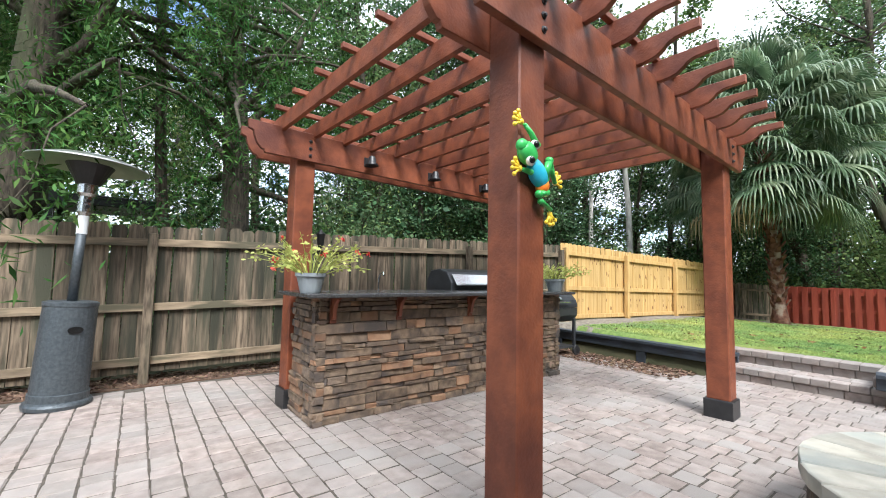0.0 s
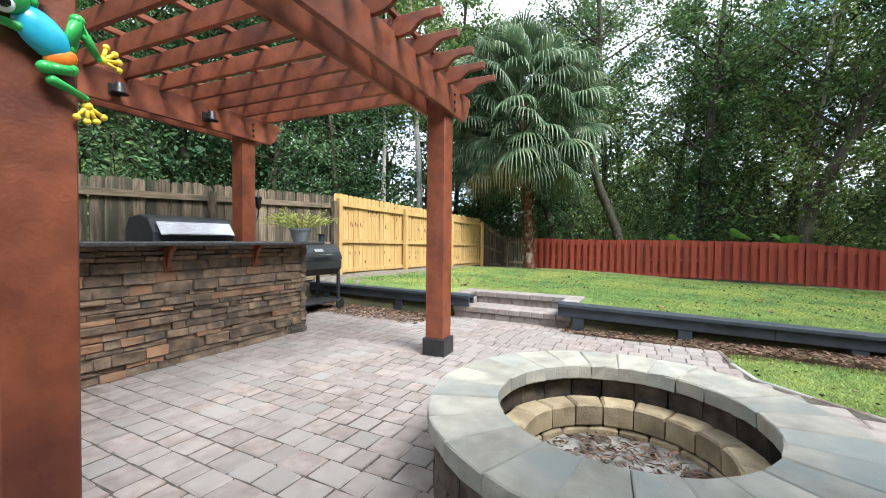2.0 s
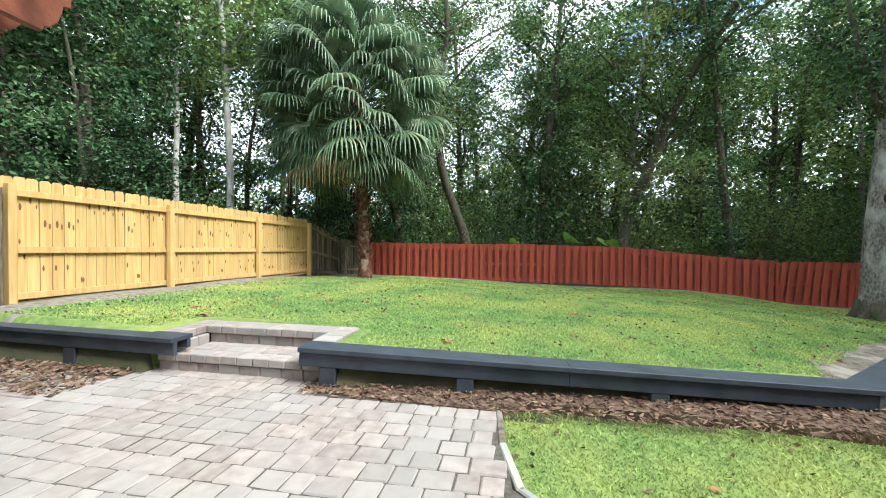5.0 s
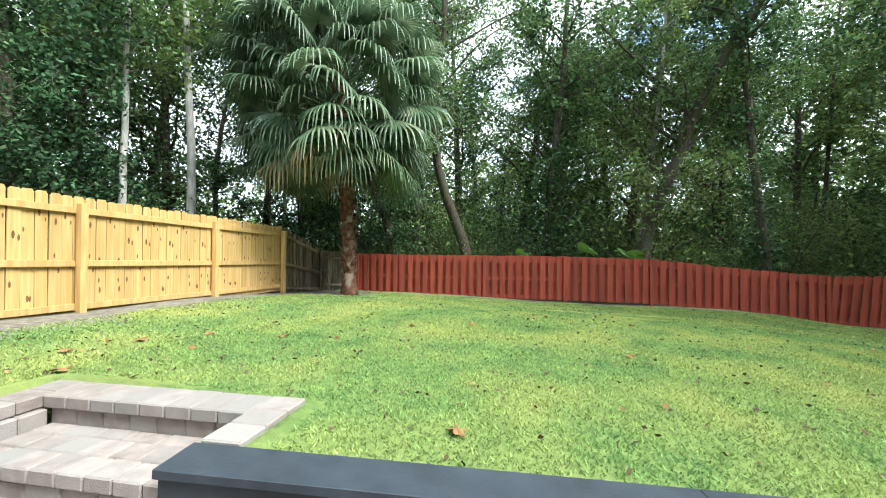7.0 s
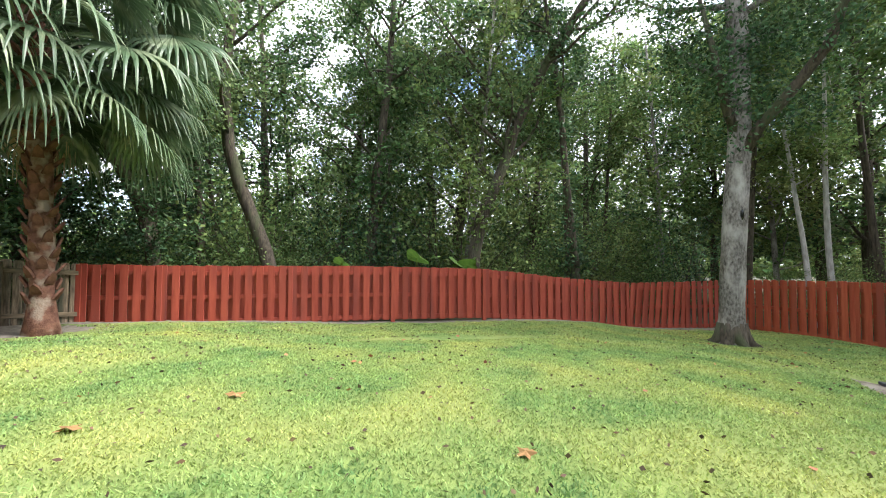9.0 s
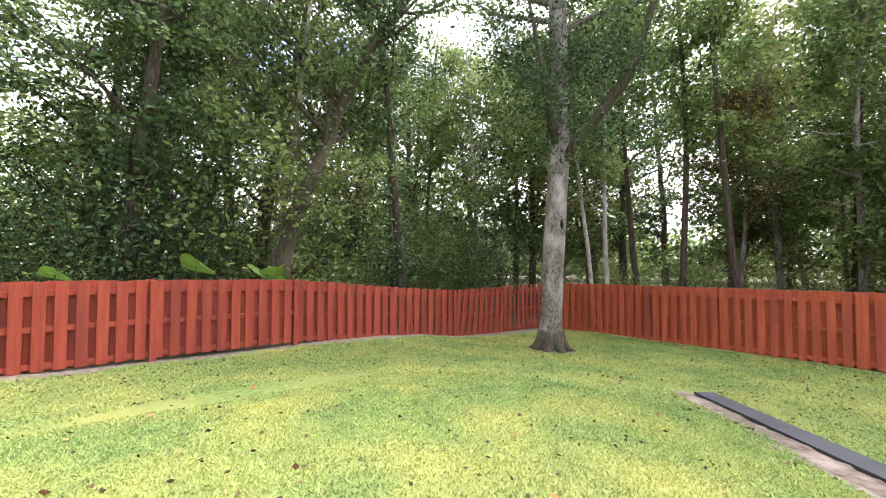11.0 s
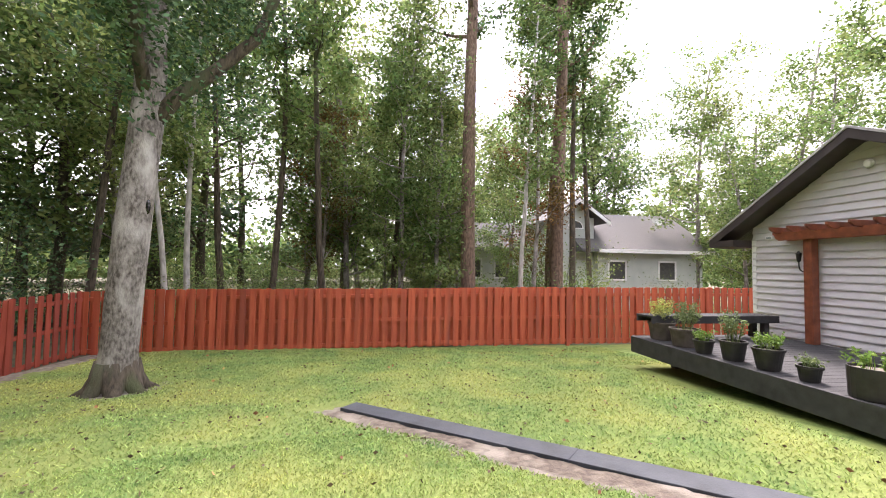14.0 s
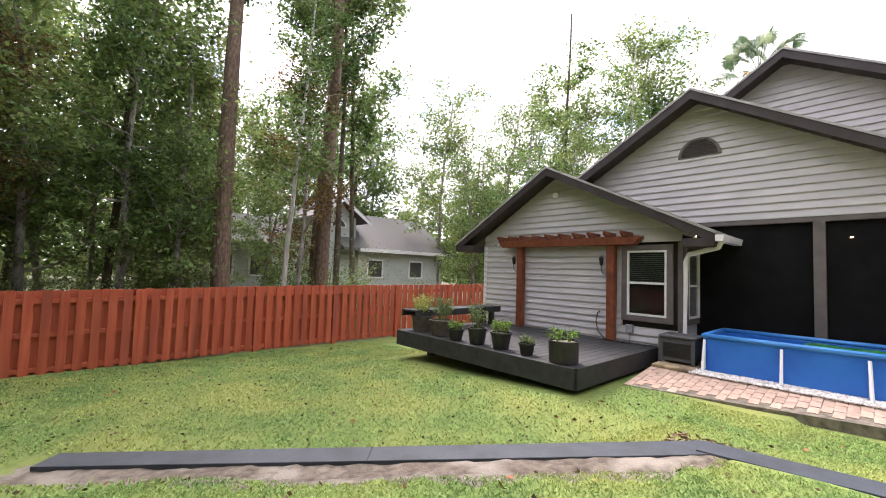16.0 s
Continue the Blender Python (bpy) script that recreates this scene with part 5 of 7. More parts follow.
for (ya, za), sgn in (((Y0 - 0.62, EZ - 0.1), 1), ((-4.5, EZ - 0.06), -1)):
    slab("roof", (ya, za + 0.1), (YP, PZ + 0.1), WX - 6, WX + OV, 0.05, M_SHINGLE, house, 0)
    slab("soffit", (ya, za + 0.0), (YP, PZ + 0.0), WX - 0.02, WX + OV - 0.03, 0.095, M_SOFFIT, house, 0)
    slab("rake_board", (ya - 0.01 * sgn, za - 0.03), (YP, PZ - 0.03), WX + OV - 0.028, WX + OV + 0.004, 0.15, M_SOFFIT, house, 0)
    slab("drip_edge", (ya, za + 0.122), (YP, PZ + 0.122), WX + OV - 0.028, WX + OV + 0.02, 0.04, M_DRIP, house, 0)
bm = bmesh.new()
prism(bm, [(WX - 0.02, EZ - 0.15), (WX + OV, EZ - 0.13), (WX + OV, EZ + 0.0), (WX - 0.02, EZ + 0.0)], "y", -4.95, -4.52)
part("soffit_return", bm, M_SOFFIT, house)
bm = bmesh.new()
prism(bm, [(WX - 0.02, EZ - 0.15), (WX + OV, EZ - 0.13), (WX + OV, EZ + 0.0), (WX - 0.02, EZ + 0.0)], "y", -10.1, -9.55)
part("soffit_return", bm, M_SOFFIT, house)

# side of the front wing towards the porch
bm = bmesh.new()
box(bm, WX - 1.3, WX - 0.03, Y1 - 0.03, Y1 + 0.012, -0.1, EZ)
part("side_wall", bm, M_SIDING, house)


def window(name, y0, y1, z0, z1, m, label):
    w = thing(name, label, "window", m, kind="structure")

    def bar4(nm, a, b, c, d, t, depth, mat, fwd):
        for q in ((a, b, c, c + t), (a, b, d - t, d), (a, a + t, c + t, d - t), (b - t, b, c + t, d - t)):
            bm = bmesh.new()
            box(bm, fwd, fwd + depth, q[0], q[1], q[2], q[3], 0.003)
            part(nm, bm, mat, w)
    bar4("casing", y0 - 0.1, y1 + 0.1, z0 - 0.1, z1 + 0.1, 0.1, 0.05, M_TRIM, 0.0)
    bar4("window_frame", y0, y1, z0, z1, 0.035, 0.045, M_WHITE, 0.008)
    zm = (z0 + z1) / 2
    bm = bmesh.new()
    box(bm, 0.01, 0.05, y0 + 0.036, y1 - 0.036, zm - 0.02, zm + 0.02, 0.003)
    part("meeting_rail", bm, M_WHITE, w)
    bm = bmesh.new()
    box(bm, 0.018, 0.022, y0 + 0.03, y1 - 0.03, z0 + 0.03, z1 - 0.03)
    p = part("pane", bm, M_PANE, w)
    # near-black panel behind the glass paints in the unlit room's shade
    bm = bmesh.new()
    box(bm, -0.02, -0.012, y0, y1, z0, z1)
    part("room_shade_panel", bm, M_DARKIN, w)
    for k in range(16):
        z = zm + 0.03 + (z1 - zm - 0.07) * k / 15
        bm = bmesh.new()
        box(bm, -0.006, 0.012, y0 + 0.04, y1 - 0.04, z - 0.003, z + 0.003, 0, pose(0, 0, 0))
        part("blind_slat", bm, M_BLIND, w)


window("window_1", -5.97, -5.3, 0.74, 1.9, pose(WX + 0.02, 0, 0), "white sash window with half-raised blinds and taupe casing")
window("window_2", -0.3, 0.3, 0.74, 1.86, pose(WX - 0.42, Y1 + 0.015, 0, 0, 0, 90), "narrow white sash window beside the porch")

# gutter and downspout
bm = bmesh.new()
prism(bm, [(0, 0), (0.1, 0), (0.12, 0.1), (0, 0.1)], "x", WX - 1.2, WX + OV + 0.02)
bmesh.ops.translate(bm, vec=(0, -4.5, EZ - 0.06), verts=bm.verts)
bmesh.ops.recalc_face_normals(bm, faces=bm.faces)
part("gutter", bm, M_WHITE, house)
bm = bmesh.new()
tube(bm, [(WX + 0.25, -4.46, EZ - 0.05), (WX + 0.25, -4.5, EZ - 0.14), (WX + 0.1, -4.95, EZ - 0.24), (WX + 0.08, -5.0, EZ - 0.36), (WX + 0.08, -5.02, 0.15), (WX + 0.18, -5.02, 0.06)], 0.042, 8)
part("downspout", bm, M_WHITE, house)

# porch wing: large gable over screened openings
PXW = 1.95
GP, GPZ = -5.03, 4.6
lap_wall(PXW, -8.6, -1.55, 2.42, GPZ, [(-8.9, 2.3, GP, GPZ), (-1.2, 2.3, GP, GPZ)])
bm = bmesh.new()
prism(bm, [(-5.34, 3.62), (-4.66, 3.62), *[(-5.0 + 0.34 * math.cos(a), 3.62 + 0.34 * math.sin(a)) for a in np.linspace(0, math.pi, 14)][1:-1]], "x", PXW - 0.02, PXW + 0.045)
vent = part("gable_vent", bm, M_TRIM, house, "half-round louvred vent")
for k in range(8):
    z = 3.65 + k * 0.036
    hw = math.sqrt(max(0.02, 0.31 ** 2 - (z - 3.62) ** 2)) - 0.02
    bm = bmesh.new()
    box(bm, PXW + 0.044, PXW + 0.06, -5.0 - hw, -5.0 + hw, z - 0.01, z + 0.012, 0.003)
    part("louvre", bm, M_SOFFIT, vent)
for (ya, za), sgn in (((-8.9, 2.3), 1), ((-1.28, 2.35), -1)):
    slab("roof", (ya, za + 0.1), (GP, GPZ + 0.1), PXW - 8, PXW + 0.4, 0.05, M_SHINGLE, house, 0)
    slab("soffit", (ya, za), (GP, GPZ), PXW + 0.018, PXW + 0.37, 0.095, M_SOFFIT, house, 0)
    slab("rake_board", (ya, za - 0.03), (GP, GPZ - 0.03), PXW + 0.372, PXW + 0.404, 0.15, M_SOFFIT, house, 0)
    slab("drip_edge", (ya, za + 0.122), (GP, GPZ + 0.122), PXW + 0.372, PXW + 0.42, 0.04, M_DRIP, house, 0)
# third gable, set back
G3 = 0.4
lap_wall(G3, -8, -1.6, 3.1, 5.55, [(-8.2, 2.7, -3.99, 5.55), (1.3, 2.38, -3.99, 5.55)])
for (ya, za), sgn in (((-8.2, 2.7), 1), ((-1.4, 4.0), -1)):
    slab("roof", (ya, za + 0.1), (-3.99, 5.65), G3 - 8, G3 + 0.4, 0.05, M_SHINGLE, house, 0)
    slab("soffit", (ya, za), (-3.99, 5.55), G3 + 0.018, G3 + 0.37, 0.095, M_SOFFIT, house, 0)
    slab("rake_board", (ya, za - 0.03), (-3.99, 5.52), G3 + 0.372, G3 + 0.404, 0.15, M_SOFFIT, house, 0)
    slab("drip_edge", (ya, za + 0.122), (-3.99, 5.672), G3 + 0.372, G3 + 0.42, 0.04, M_DRIP, house, 0)
# header, columns, screens
bm = bmesh.new()
box(bm, PXW - 0.12, PXW + 0.02, Y1 + 0.02, -1.55, 2.34, 2.42, 0.004)
part("porch_header", bm, M_TRIM, house)
for y in (-3.44, -1.63):
    bm = bmesh.new()
    box(bm, PXW - 0.1, PXW + 0.02, y - 0.07, y + 0.07, -0.05, 2.34, 0.004)
    part("porch_column", bm, M_TRIM, house)
# solid sheets, coloured as dark as the shaded porch behind them
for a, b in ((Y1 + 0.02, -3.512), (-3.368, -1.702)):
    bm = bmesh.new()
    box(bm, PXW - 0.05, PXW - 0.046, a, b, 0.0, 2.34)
    part("insect_screen", bm, M_SCREEN, house, "opaque black insect screen with the porch's shade in its colour")
# porch walls carry the interior's shade as a near-black colour
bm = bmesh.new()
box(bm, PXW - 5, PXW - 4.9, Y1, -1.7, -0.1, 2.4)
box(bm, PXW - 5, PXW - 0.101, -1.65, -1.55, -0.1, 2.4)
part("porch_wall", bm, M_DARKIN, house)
bm = bmesh.new()
lathe(bm, [(0.012, 0), (0.022, 0.01), (0.018, 0.022)], 12, pose(PXW - 0.03, -3.1, 2.08))
whole("porch_lamp", bm, M_LAMPGLOW, "small warm lamp glowing inside the porch", "lamp")
bm = bmesh.new()
lathe(bm, [(0.05, 0), (0.07, 0.03), (0.055, 0.07), (0.03, 0.08)], 12, pose(WX + 0.02, -7.5, 3.1, 0, 90, 0))
whole("floodlight", bm, M_WHITE, "small white twin floodlight under the gable", "lamp")


def wall_lamp():
    f = thing("floodlight", "flat white floodlight fixed under the eave", "lamp", pose(WX + 0.03, -9.12, 2.08))
    bm = bmesh.new()
    box(bm, 0, 0.04, -0.07, 0.07, -0.03, 0.03, 0.004)
    part("housing", bm, M_WHITE, f)
    bm = bmesh.new()
    box(bm, 0.041, 0.045, -0.05, 0.05, -0.018, 0.018)
    part("lens", bm, M_POT_GREY, f)


wall_lamp()

# ---- deck ----
DX0, DX1, DY0, DY1, DZ = WX + 0.06, 5.45, -9.2, -5.42, 0.25
deck = thing("deck", "low black-stained wooden deck against the house", "deck")
nb = 28
for i in range(nb):
    a = DY0 + (DY1 - DY0) * i / nb
    bm = bmesh.new()
    box(bm, DX0, DX1 - 0.042, a + 0.003, a + (DY1 - DY0) / nb - 0.003, DZ - 0.03, DZ, 0.003)
    part("deck_board", bm, M_DECK, deck)
for q in ((DX1 - 0.04, DX1, DY0, DY1), (DX0, DX1 - 0.041, DY0 - 0.04, DY0 - 0.002), (DX0, DX1 - 0.041, DY1 + 0.002, DY1 + 0.04)):
    bm = bmesh.new()
    box(bm, q[0], q[1], q[2], q[3], DZ - 0.27, DZ + 0.004, 0.004)
    part("rim_board", bm, M_DECK, deck)
for x in (DX0 + 0.2, DX1 - 0.75):
    for y in (DY0 + 0.2, (DY0 + DY1) / 2, DY1 - 0.25):
        bm = bmesh.new()
        box(bm, x - 0.07, x + 0.07, y - 0.07, y + 0.07, -0.45, DZ - 0.032)
        part("footing", bm, M_DECK, deck)


def bench():
    b = thing("bench", "black-stained built-in deck bench along the edge", "bench")
    for k in range(3):
        bm = bmesh.new()
        box(bm, WX + 0.3, DX1 - 0.12, DY0 + 0.03 + 0.13 * k, DY0 + 0.15 + 0.13 * k, 0.62, 0.655, 0.004)
        part("seat_board", bm, M_DECK, b)
    for y in (DY0 + 0.01, DY0 + 0.425):
        bm = bmesh.new()
        box(bm, WX + 0.28, DX1 - 0.1, y, y + 0.03, 0.53, 0.658, 0.004)
        part("apron", bm, M_DECK, b)
    for x in (WX + 0.5, DX1 - 0.45):
        for y in (DY0 + 0.08, DY0 + 0.32):
            bm = bmesh.new()
            box(bm, x - 0.05, x + 0.05, y, y + 0.1, DZ, 0.619, 0.004)
            part("leg", bm, M_DECK, b)


bench()

# small pergola on the house wall
wp = thing("wall_pergola", "small red-brown timber pergola standing on the deck against the siding", "pergola")
for y in (-8.35, -6.28):
    bm = bmesh.new()
    box(bm, WX + 0.1, WX + 0.24, y, y + 0.14, DZ, 2.02, 0.006)
    part("post", bm, M_STAIN, wp)
for x in (WX + 0.055, WX + 0.245):
    bm = bmesh.new()
    prism(bm, [(u, v + 2.0) for u, v in beam_profile(-8.85, -5.68, 0.15, 0.14)], "x", x, x + 0.04, 0.003)
    bmesh.ops.recalc_face_normals(bm, faces=bm.faces)
    part("beam", bm, M_STAIN, wp)
for i in range(10):
    y = -8.72 + (2.8) * i / 9
    bm = bmesh.new()
    prism(bm, [(WX + 0.03, 2.13), (WX + 0.4, 2.13), (WX + 0.46, 2.16), (WX + 0.5, 2.19), (WX + 0.5, 2.23), (WX + 0.03, 2.23)], "y", y, y + 0.04, 0.003)
    part("rafter", bm, M_STAIN, wp)
torch(pose(WX + 0.17, -8.35, 1.5, 0, 0, -90))
torch(pose(WX + 0.17, -6.28, 1.5, 0, 0, -90))

# pots along the deck
potted("potted_shrub", "large dark tub with yellowing bushy shrub on the deck", 5.1, -8.85, DZ, 0.17, 0.21, 0.3, M_POT_BROWN, (M_GERAN, M_ROSEMARY), "bush", 0.42, 21, 700, "deck pots")
potted("potted_shrub", "brown tub with grey-green rosemary bush on the deck", 5.15, -8.25, DZ, 0.17, 0.21, 0.28, M_POT_BROWN, (M_ROSEMARY, M_ROSEMARY), "bush", 0.44, 22, 900, "deck pots")
potted("potted_herb", "small black pot with bright green basil on the deck", 5.25, -7.75, DZ, 0.10, 0.13, 0.19, M_POT_BLACK, (M_HERB, M_HERB), "bush", 0.13, 23, 300, "deck pots")
potted("potted_herb", "black pot with tall grey-green herb on the deck", 5.2, -7.3, DZ, 0.12, 0.155, 0.26, M_POT_BLACK, (M_ROSEMARY, M_ROSEMARY), "bush", 0.42, 24, 420, "deck pots")
potted("potted_herb", "black pot with pale green fine-leaved herb on the deck", 5.2, -6.8, DZ, 0.12, 0.16, 0.26, M_POT_BLACK, (M_HERB, M_ROSEMARY), "bush", 0.17, 25, 420, "deck pots")
potted("potted_herb", "small black pot with low sprouting herb on the deck", 5.22, -6.3, DZ, 0.09, 0.11, 0.17, M_POT_BLACK, (M_ROSEMARY, M_ROSEMARY), "bush", 0.09, 26, 160, "deck pots")
potted("potted_herb", "wide black fabric pot with leafy bright green seedling on the deck", 5.22, -5.7, DZ, 0.19, 0.2, 0.3, M_POT_BLACK, (M_HERB, M_HERB), "bush", 0.14, 27, 220, "deck pots", rim=False)

# hose, meter box, storage box
bm = bmesh.new()
tube(bm, [(WX + 0.03, -6.5, 0.75), (WX + 0.07, -6.52, 0.72), (WX + 0.08, -6.55, 0.55), (WX + 0.1, -6.5, 0.38), (WX + 0.3, -6.25, DZ + 0.02), (WX + 0.35, -5.9, DZ + 0.02), (WX + 0.25, -5.4, DZ + 0.02)], 0.011, 6)
whole("garden_hose", bm, M_BLACK, "black garden hose hanging by the wall and lying on the deck", "hose", smooth=True)
bm = bmesh.new()
box(bm, WX + 0.02, WX + 0.1, -5.98, -5.86, 0.42, 0.56, 0.006)
tube(bm, [(WX + 0.05, -5.92, 0.42), (WX + 0.05, -5.92, 0.2)], 0.012, 6)
whole("outlet_box", bm, M_POT_GREY, "grey weatherproof outlet box with conduit on the siding", "outlet box")


def storage():
    s = thing("storage_box", "dark grey resin storage box beside the deck", "storage box", pose(2.98, -4.98, 0.105))
    bm = bmesh.new()
    box(bm, -0.2, 0.2, -0.24, 0.24, 0.03, 0.38, 0.012)
    part("body", bm, M_STORE, s)
    bm = bmesh.new()
    box(bm, -0.22, 0.22, -0.26, 0.26, 0.382, 0.43, 0.014)
    part("lid", bm, M_STORE, s)
    for y in (-0.23, 0.23):
        bm = bmesh.new()
        box(bm, 0.2, 0.225, y - 0.025, y + 0.025, 0.0, 0.38, 0.004)
        part("corner_post", bm, M_STORE, s)
    bm = bmesh.new()
    box(bm, 0.2, 0.212, -0.19, 0.19, 0.09, 0.32, 0.005)
    part("panel", bm, M_BLACK, s)
    bm = bmesh.new()
    tube(bm, [(0.21, 0.05, 0.25), (0.26, 0.0, 0.24), (0.26, -0.1, 0.2)], 0.008, 6)
    part("crank", bm, M_BLACK, s)


storage()
pad = thing("paver_pad", "raised pad of tan pavers under the storage box", "paving", kind="structure")
bm = bmesh.new()
box(bm, 2.66, 3.48, -5.24, -4.7, -0.12, 0.05)
part("bed", bm, M_DIRT, pad)
for i in range(4):
    for j in range(3):
        bm = bmesh.new()
        box(bm, 2.66 + 0.205 * i + 0.003, 2.66 + 0.205 * (i + 1) - 0.003, -5.24 + 0.18 * j + 0.003, -5.24 + 0.18 * (j + 1) - 0.003, 0.051, 0.104, 0.008)
        part("paver", bm, M_BLOCK, pad)

# ---- path, gravel, pool ----
path = thing("garden_path", "terracotta paver path beside the pool", "path", kind="structure")
bm = bmesh.new()
prism(bm, [(2.9, -0.14), (4.42, -0.14), (4.42, -0.068), (2.9, 0.114)], "y", -5.25, -2.45)
for v in bm.verts:
    if v.co.y > -2.6 and v.co.x > 4:
        v.co.x, v.co.z = 3.92, (v.co.z if v.co.z < -0.1 else -0.01)
bmesh.ops.recalc_face_normals(bm, faces=bm.faces)
part("bed", bm, M_DIRT, path)
rr = random.Random(9)
pm = [paver_mesh(0.2, 0.1, 40 + i, 0.002, 0.004) for i in range(3)]
for me in pm:
    me.materials.clear()
    me.materials.append(M_BRICKPATH)
for i in range(34):
    y = -5.2 + i * 0.103
    if y > -2.5:
        break
    for j in range(7):
        x = 3.3 + j * 0.203 + (0.1 if i % 2 else 0)
        if x < np.interp(y, [-5.3, -3.0, 2.0], [4.36, 3.9, 3.25]):
            ob = place("paver", pm[rr.randrange(3)], path, pose(x, y, -0.045 + 0.12 * (4.3 - x), rr.uniform(-0.6, 0.6), 6.8 + rr.uniform(-0.6, 0.6), rr.uniform(-1, 1)))
bm = bmesh.new()
prism(bm, [(1.98, -4.69), (3.45, -4.69), (3.45, -2.42), (1.98, -2.42)], "z", -0.14, 0.068)
bed = whole("gravel_bed", bm, M_JOINT, "bed of white gravel under the pool", "gravel", kind="structure")
g = np.random.default_rng(14)
gp = np.column_stack([g.uniform(3.1, 3.5, 2800), g.uniform(-4.72, -2.4, 2800)])
bm = bmesh.new()
proto = bmesh.new()
bmesh.ops.create_icosphere(proto, subdivisions=1, radius=0.016)
pv = np.array([v.co[:] for v in proto.verts])
pf = np.array([[v.index for v in f.verts] for f in proto.faces])
proto.free()
V = (pv[None] * g.uniform(0.6, 1.3, (len(gp), 1, 3)) + np.column_stack([gp, np.full(len(gp), 0.078)])[:, None]).reshape(-1, 3)
Fc = (pf[None] + (np.arange(len(gp)) * len(pv))[:, None, None]).reshape(-1, 3)
me = bpy.data.meshes.new("gravel")
me.from_pydata(V.tolist(), [], Fc.tolist())
me.materials.append(M_GRAVEL)
ob = new("gravel", me)
ob.parent = bed
tagged(ob, kind="stuff")


def pool():
    p = thing("frame_pool", "blue rectangular frame pool with white legs", "pool", pose(0, 0, 0.08))
    x0, x1, y0, y1, h = 2.08, 3.16, -4.62, -2.5, 0.51
    bm = bmesh.new()
    for q in ((x0, x1, y0, y0 + 0.03), (x0, x1, y1 - 0.03, y1), (x0, x0 + 0.03, y0 + 0.03, y1 - 0.03), (x1 - 0.03, x1, y0 + 0.03, y1 - 0.03)):
        box(bm, *q, 0.0, h - 0.03, 0.008)
    box(bm, x0 + 0.03, x1 - 0.03, y0 + 0.03, y1 - 0.03, 0.0, 0.03)
    part("liner", bm, M_POOL, p)
    bm = bmesh.new()
    c = [(x0, y0, h), (x1, y0, h), (x1, y1, h), (x0, y1, h), (x0, y0, h)]
    for a, b in zip(c, c[1:]):
        tube(bm, [a, b], 0.035, 10)
    part("top_rail", bm, M_POOLTRIM, p, "rounded light-blue top rail", smooth=True)
    bm = bmesh.new()
    box(bm, x0 + 0.032, x1 - 0.032, y0 + 0.032, y1 - 0.032, 0.04, h - 0.1)
    part("water", bm, M_WATER, p)
    for y in (y0 + 0.02, y0 + 0.9, y0 + 1.7, y1 - 0.02):
        bm = bmesh.new()
        tube(bm, [(x1 + 0.03, y, h - 0.06), (x1 + 0.22, y + 0.02, 0.02)], 0.018, 8)
        tube(bm, [(x1 + 0.025, y, 0.03), (x1 + 0.03, y, h - 0.06)], 0.014, 8)
        box(bm, x1 + 0.17, x1 + 0.27, y - 0.03, y + 0.03, -0.01, 0.02, 0.004)
        part("leg", bm, M_WHITE, p, "white steel leg")
    bm = bmesh.new()
    r = random.Random(2)
    res = bmesh.ops.create_grid(bm, x_segments=10, y_segments=16, size=1.0)
    for v in bm.verts:
        v.co = Vector((2.64 + v.co.x * 0.42, -3.05 + v.co.y * 0.5, h - 0.01 + 0.05 * noise.noise(v.co * 4) - 0.03 * abs(v.co.x)))
    bmesh.ops.solidify(bm, geom=bm.faces[:], thickness=0.01)
    part("cover", bm, M_COVER, p, "crumpled green tarp")


pool()


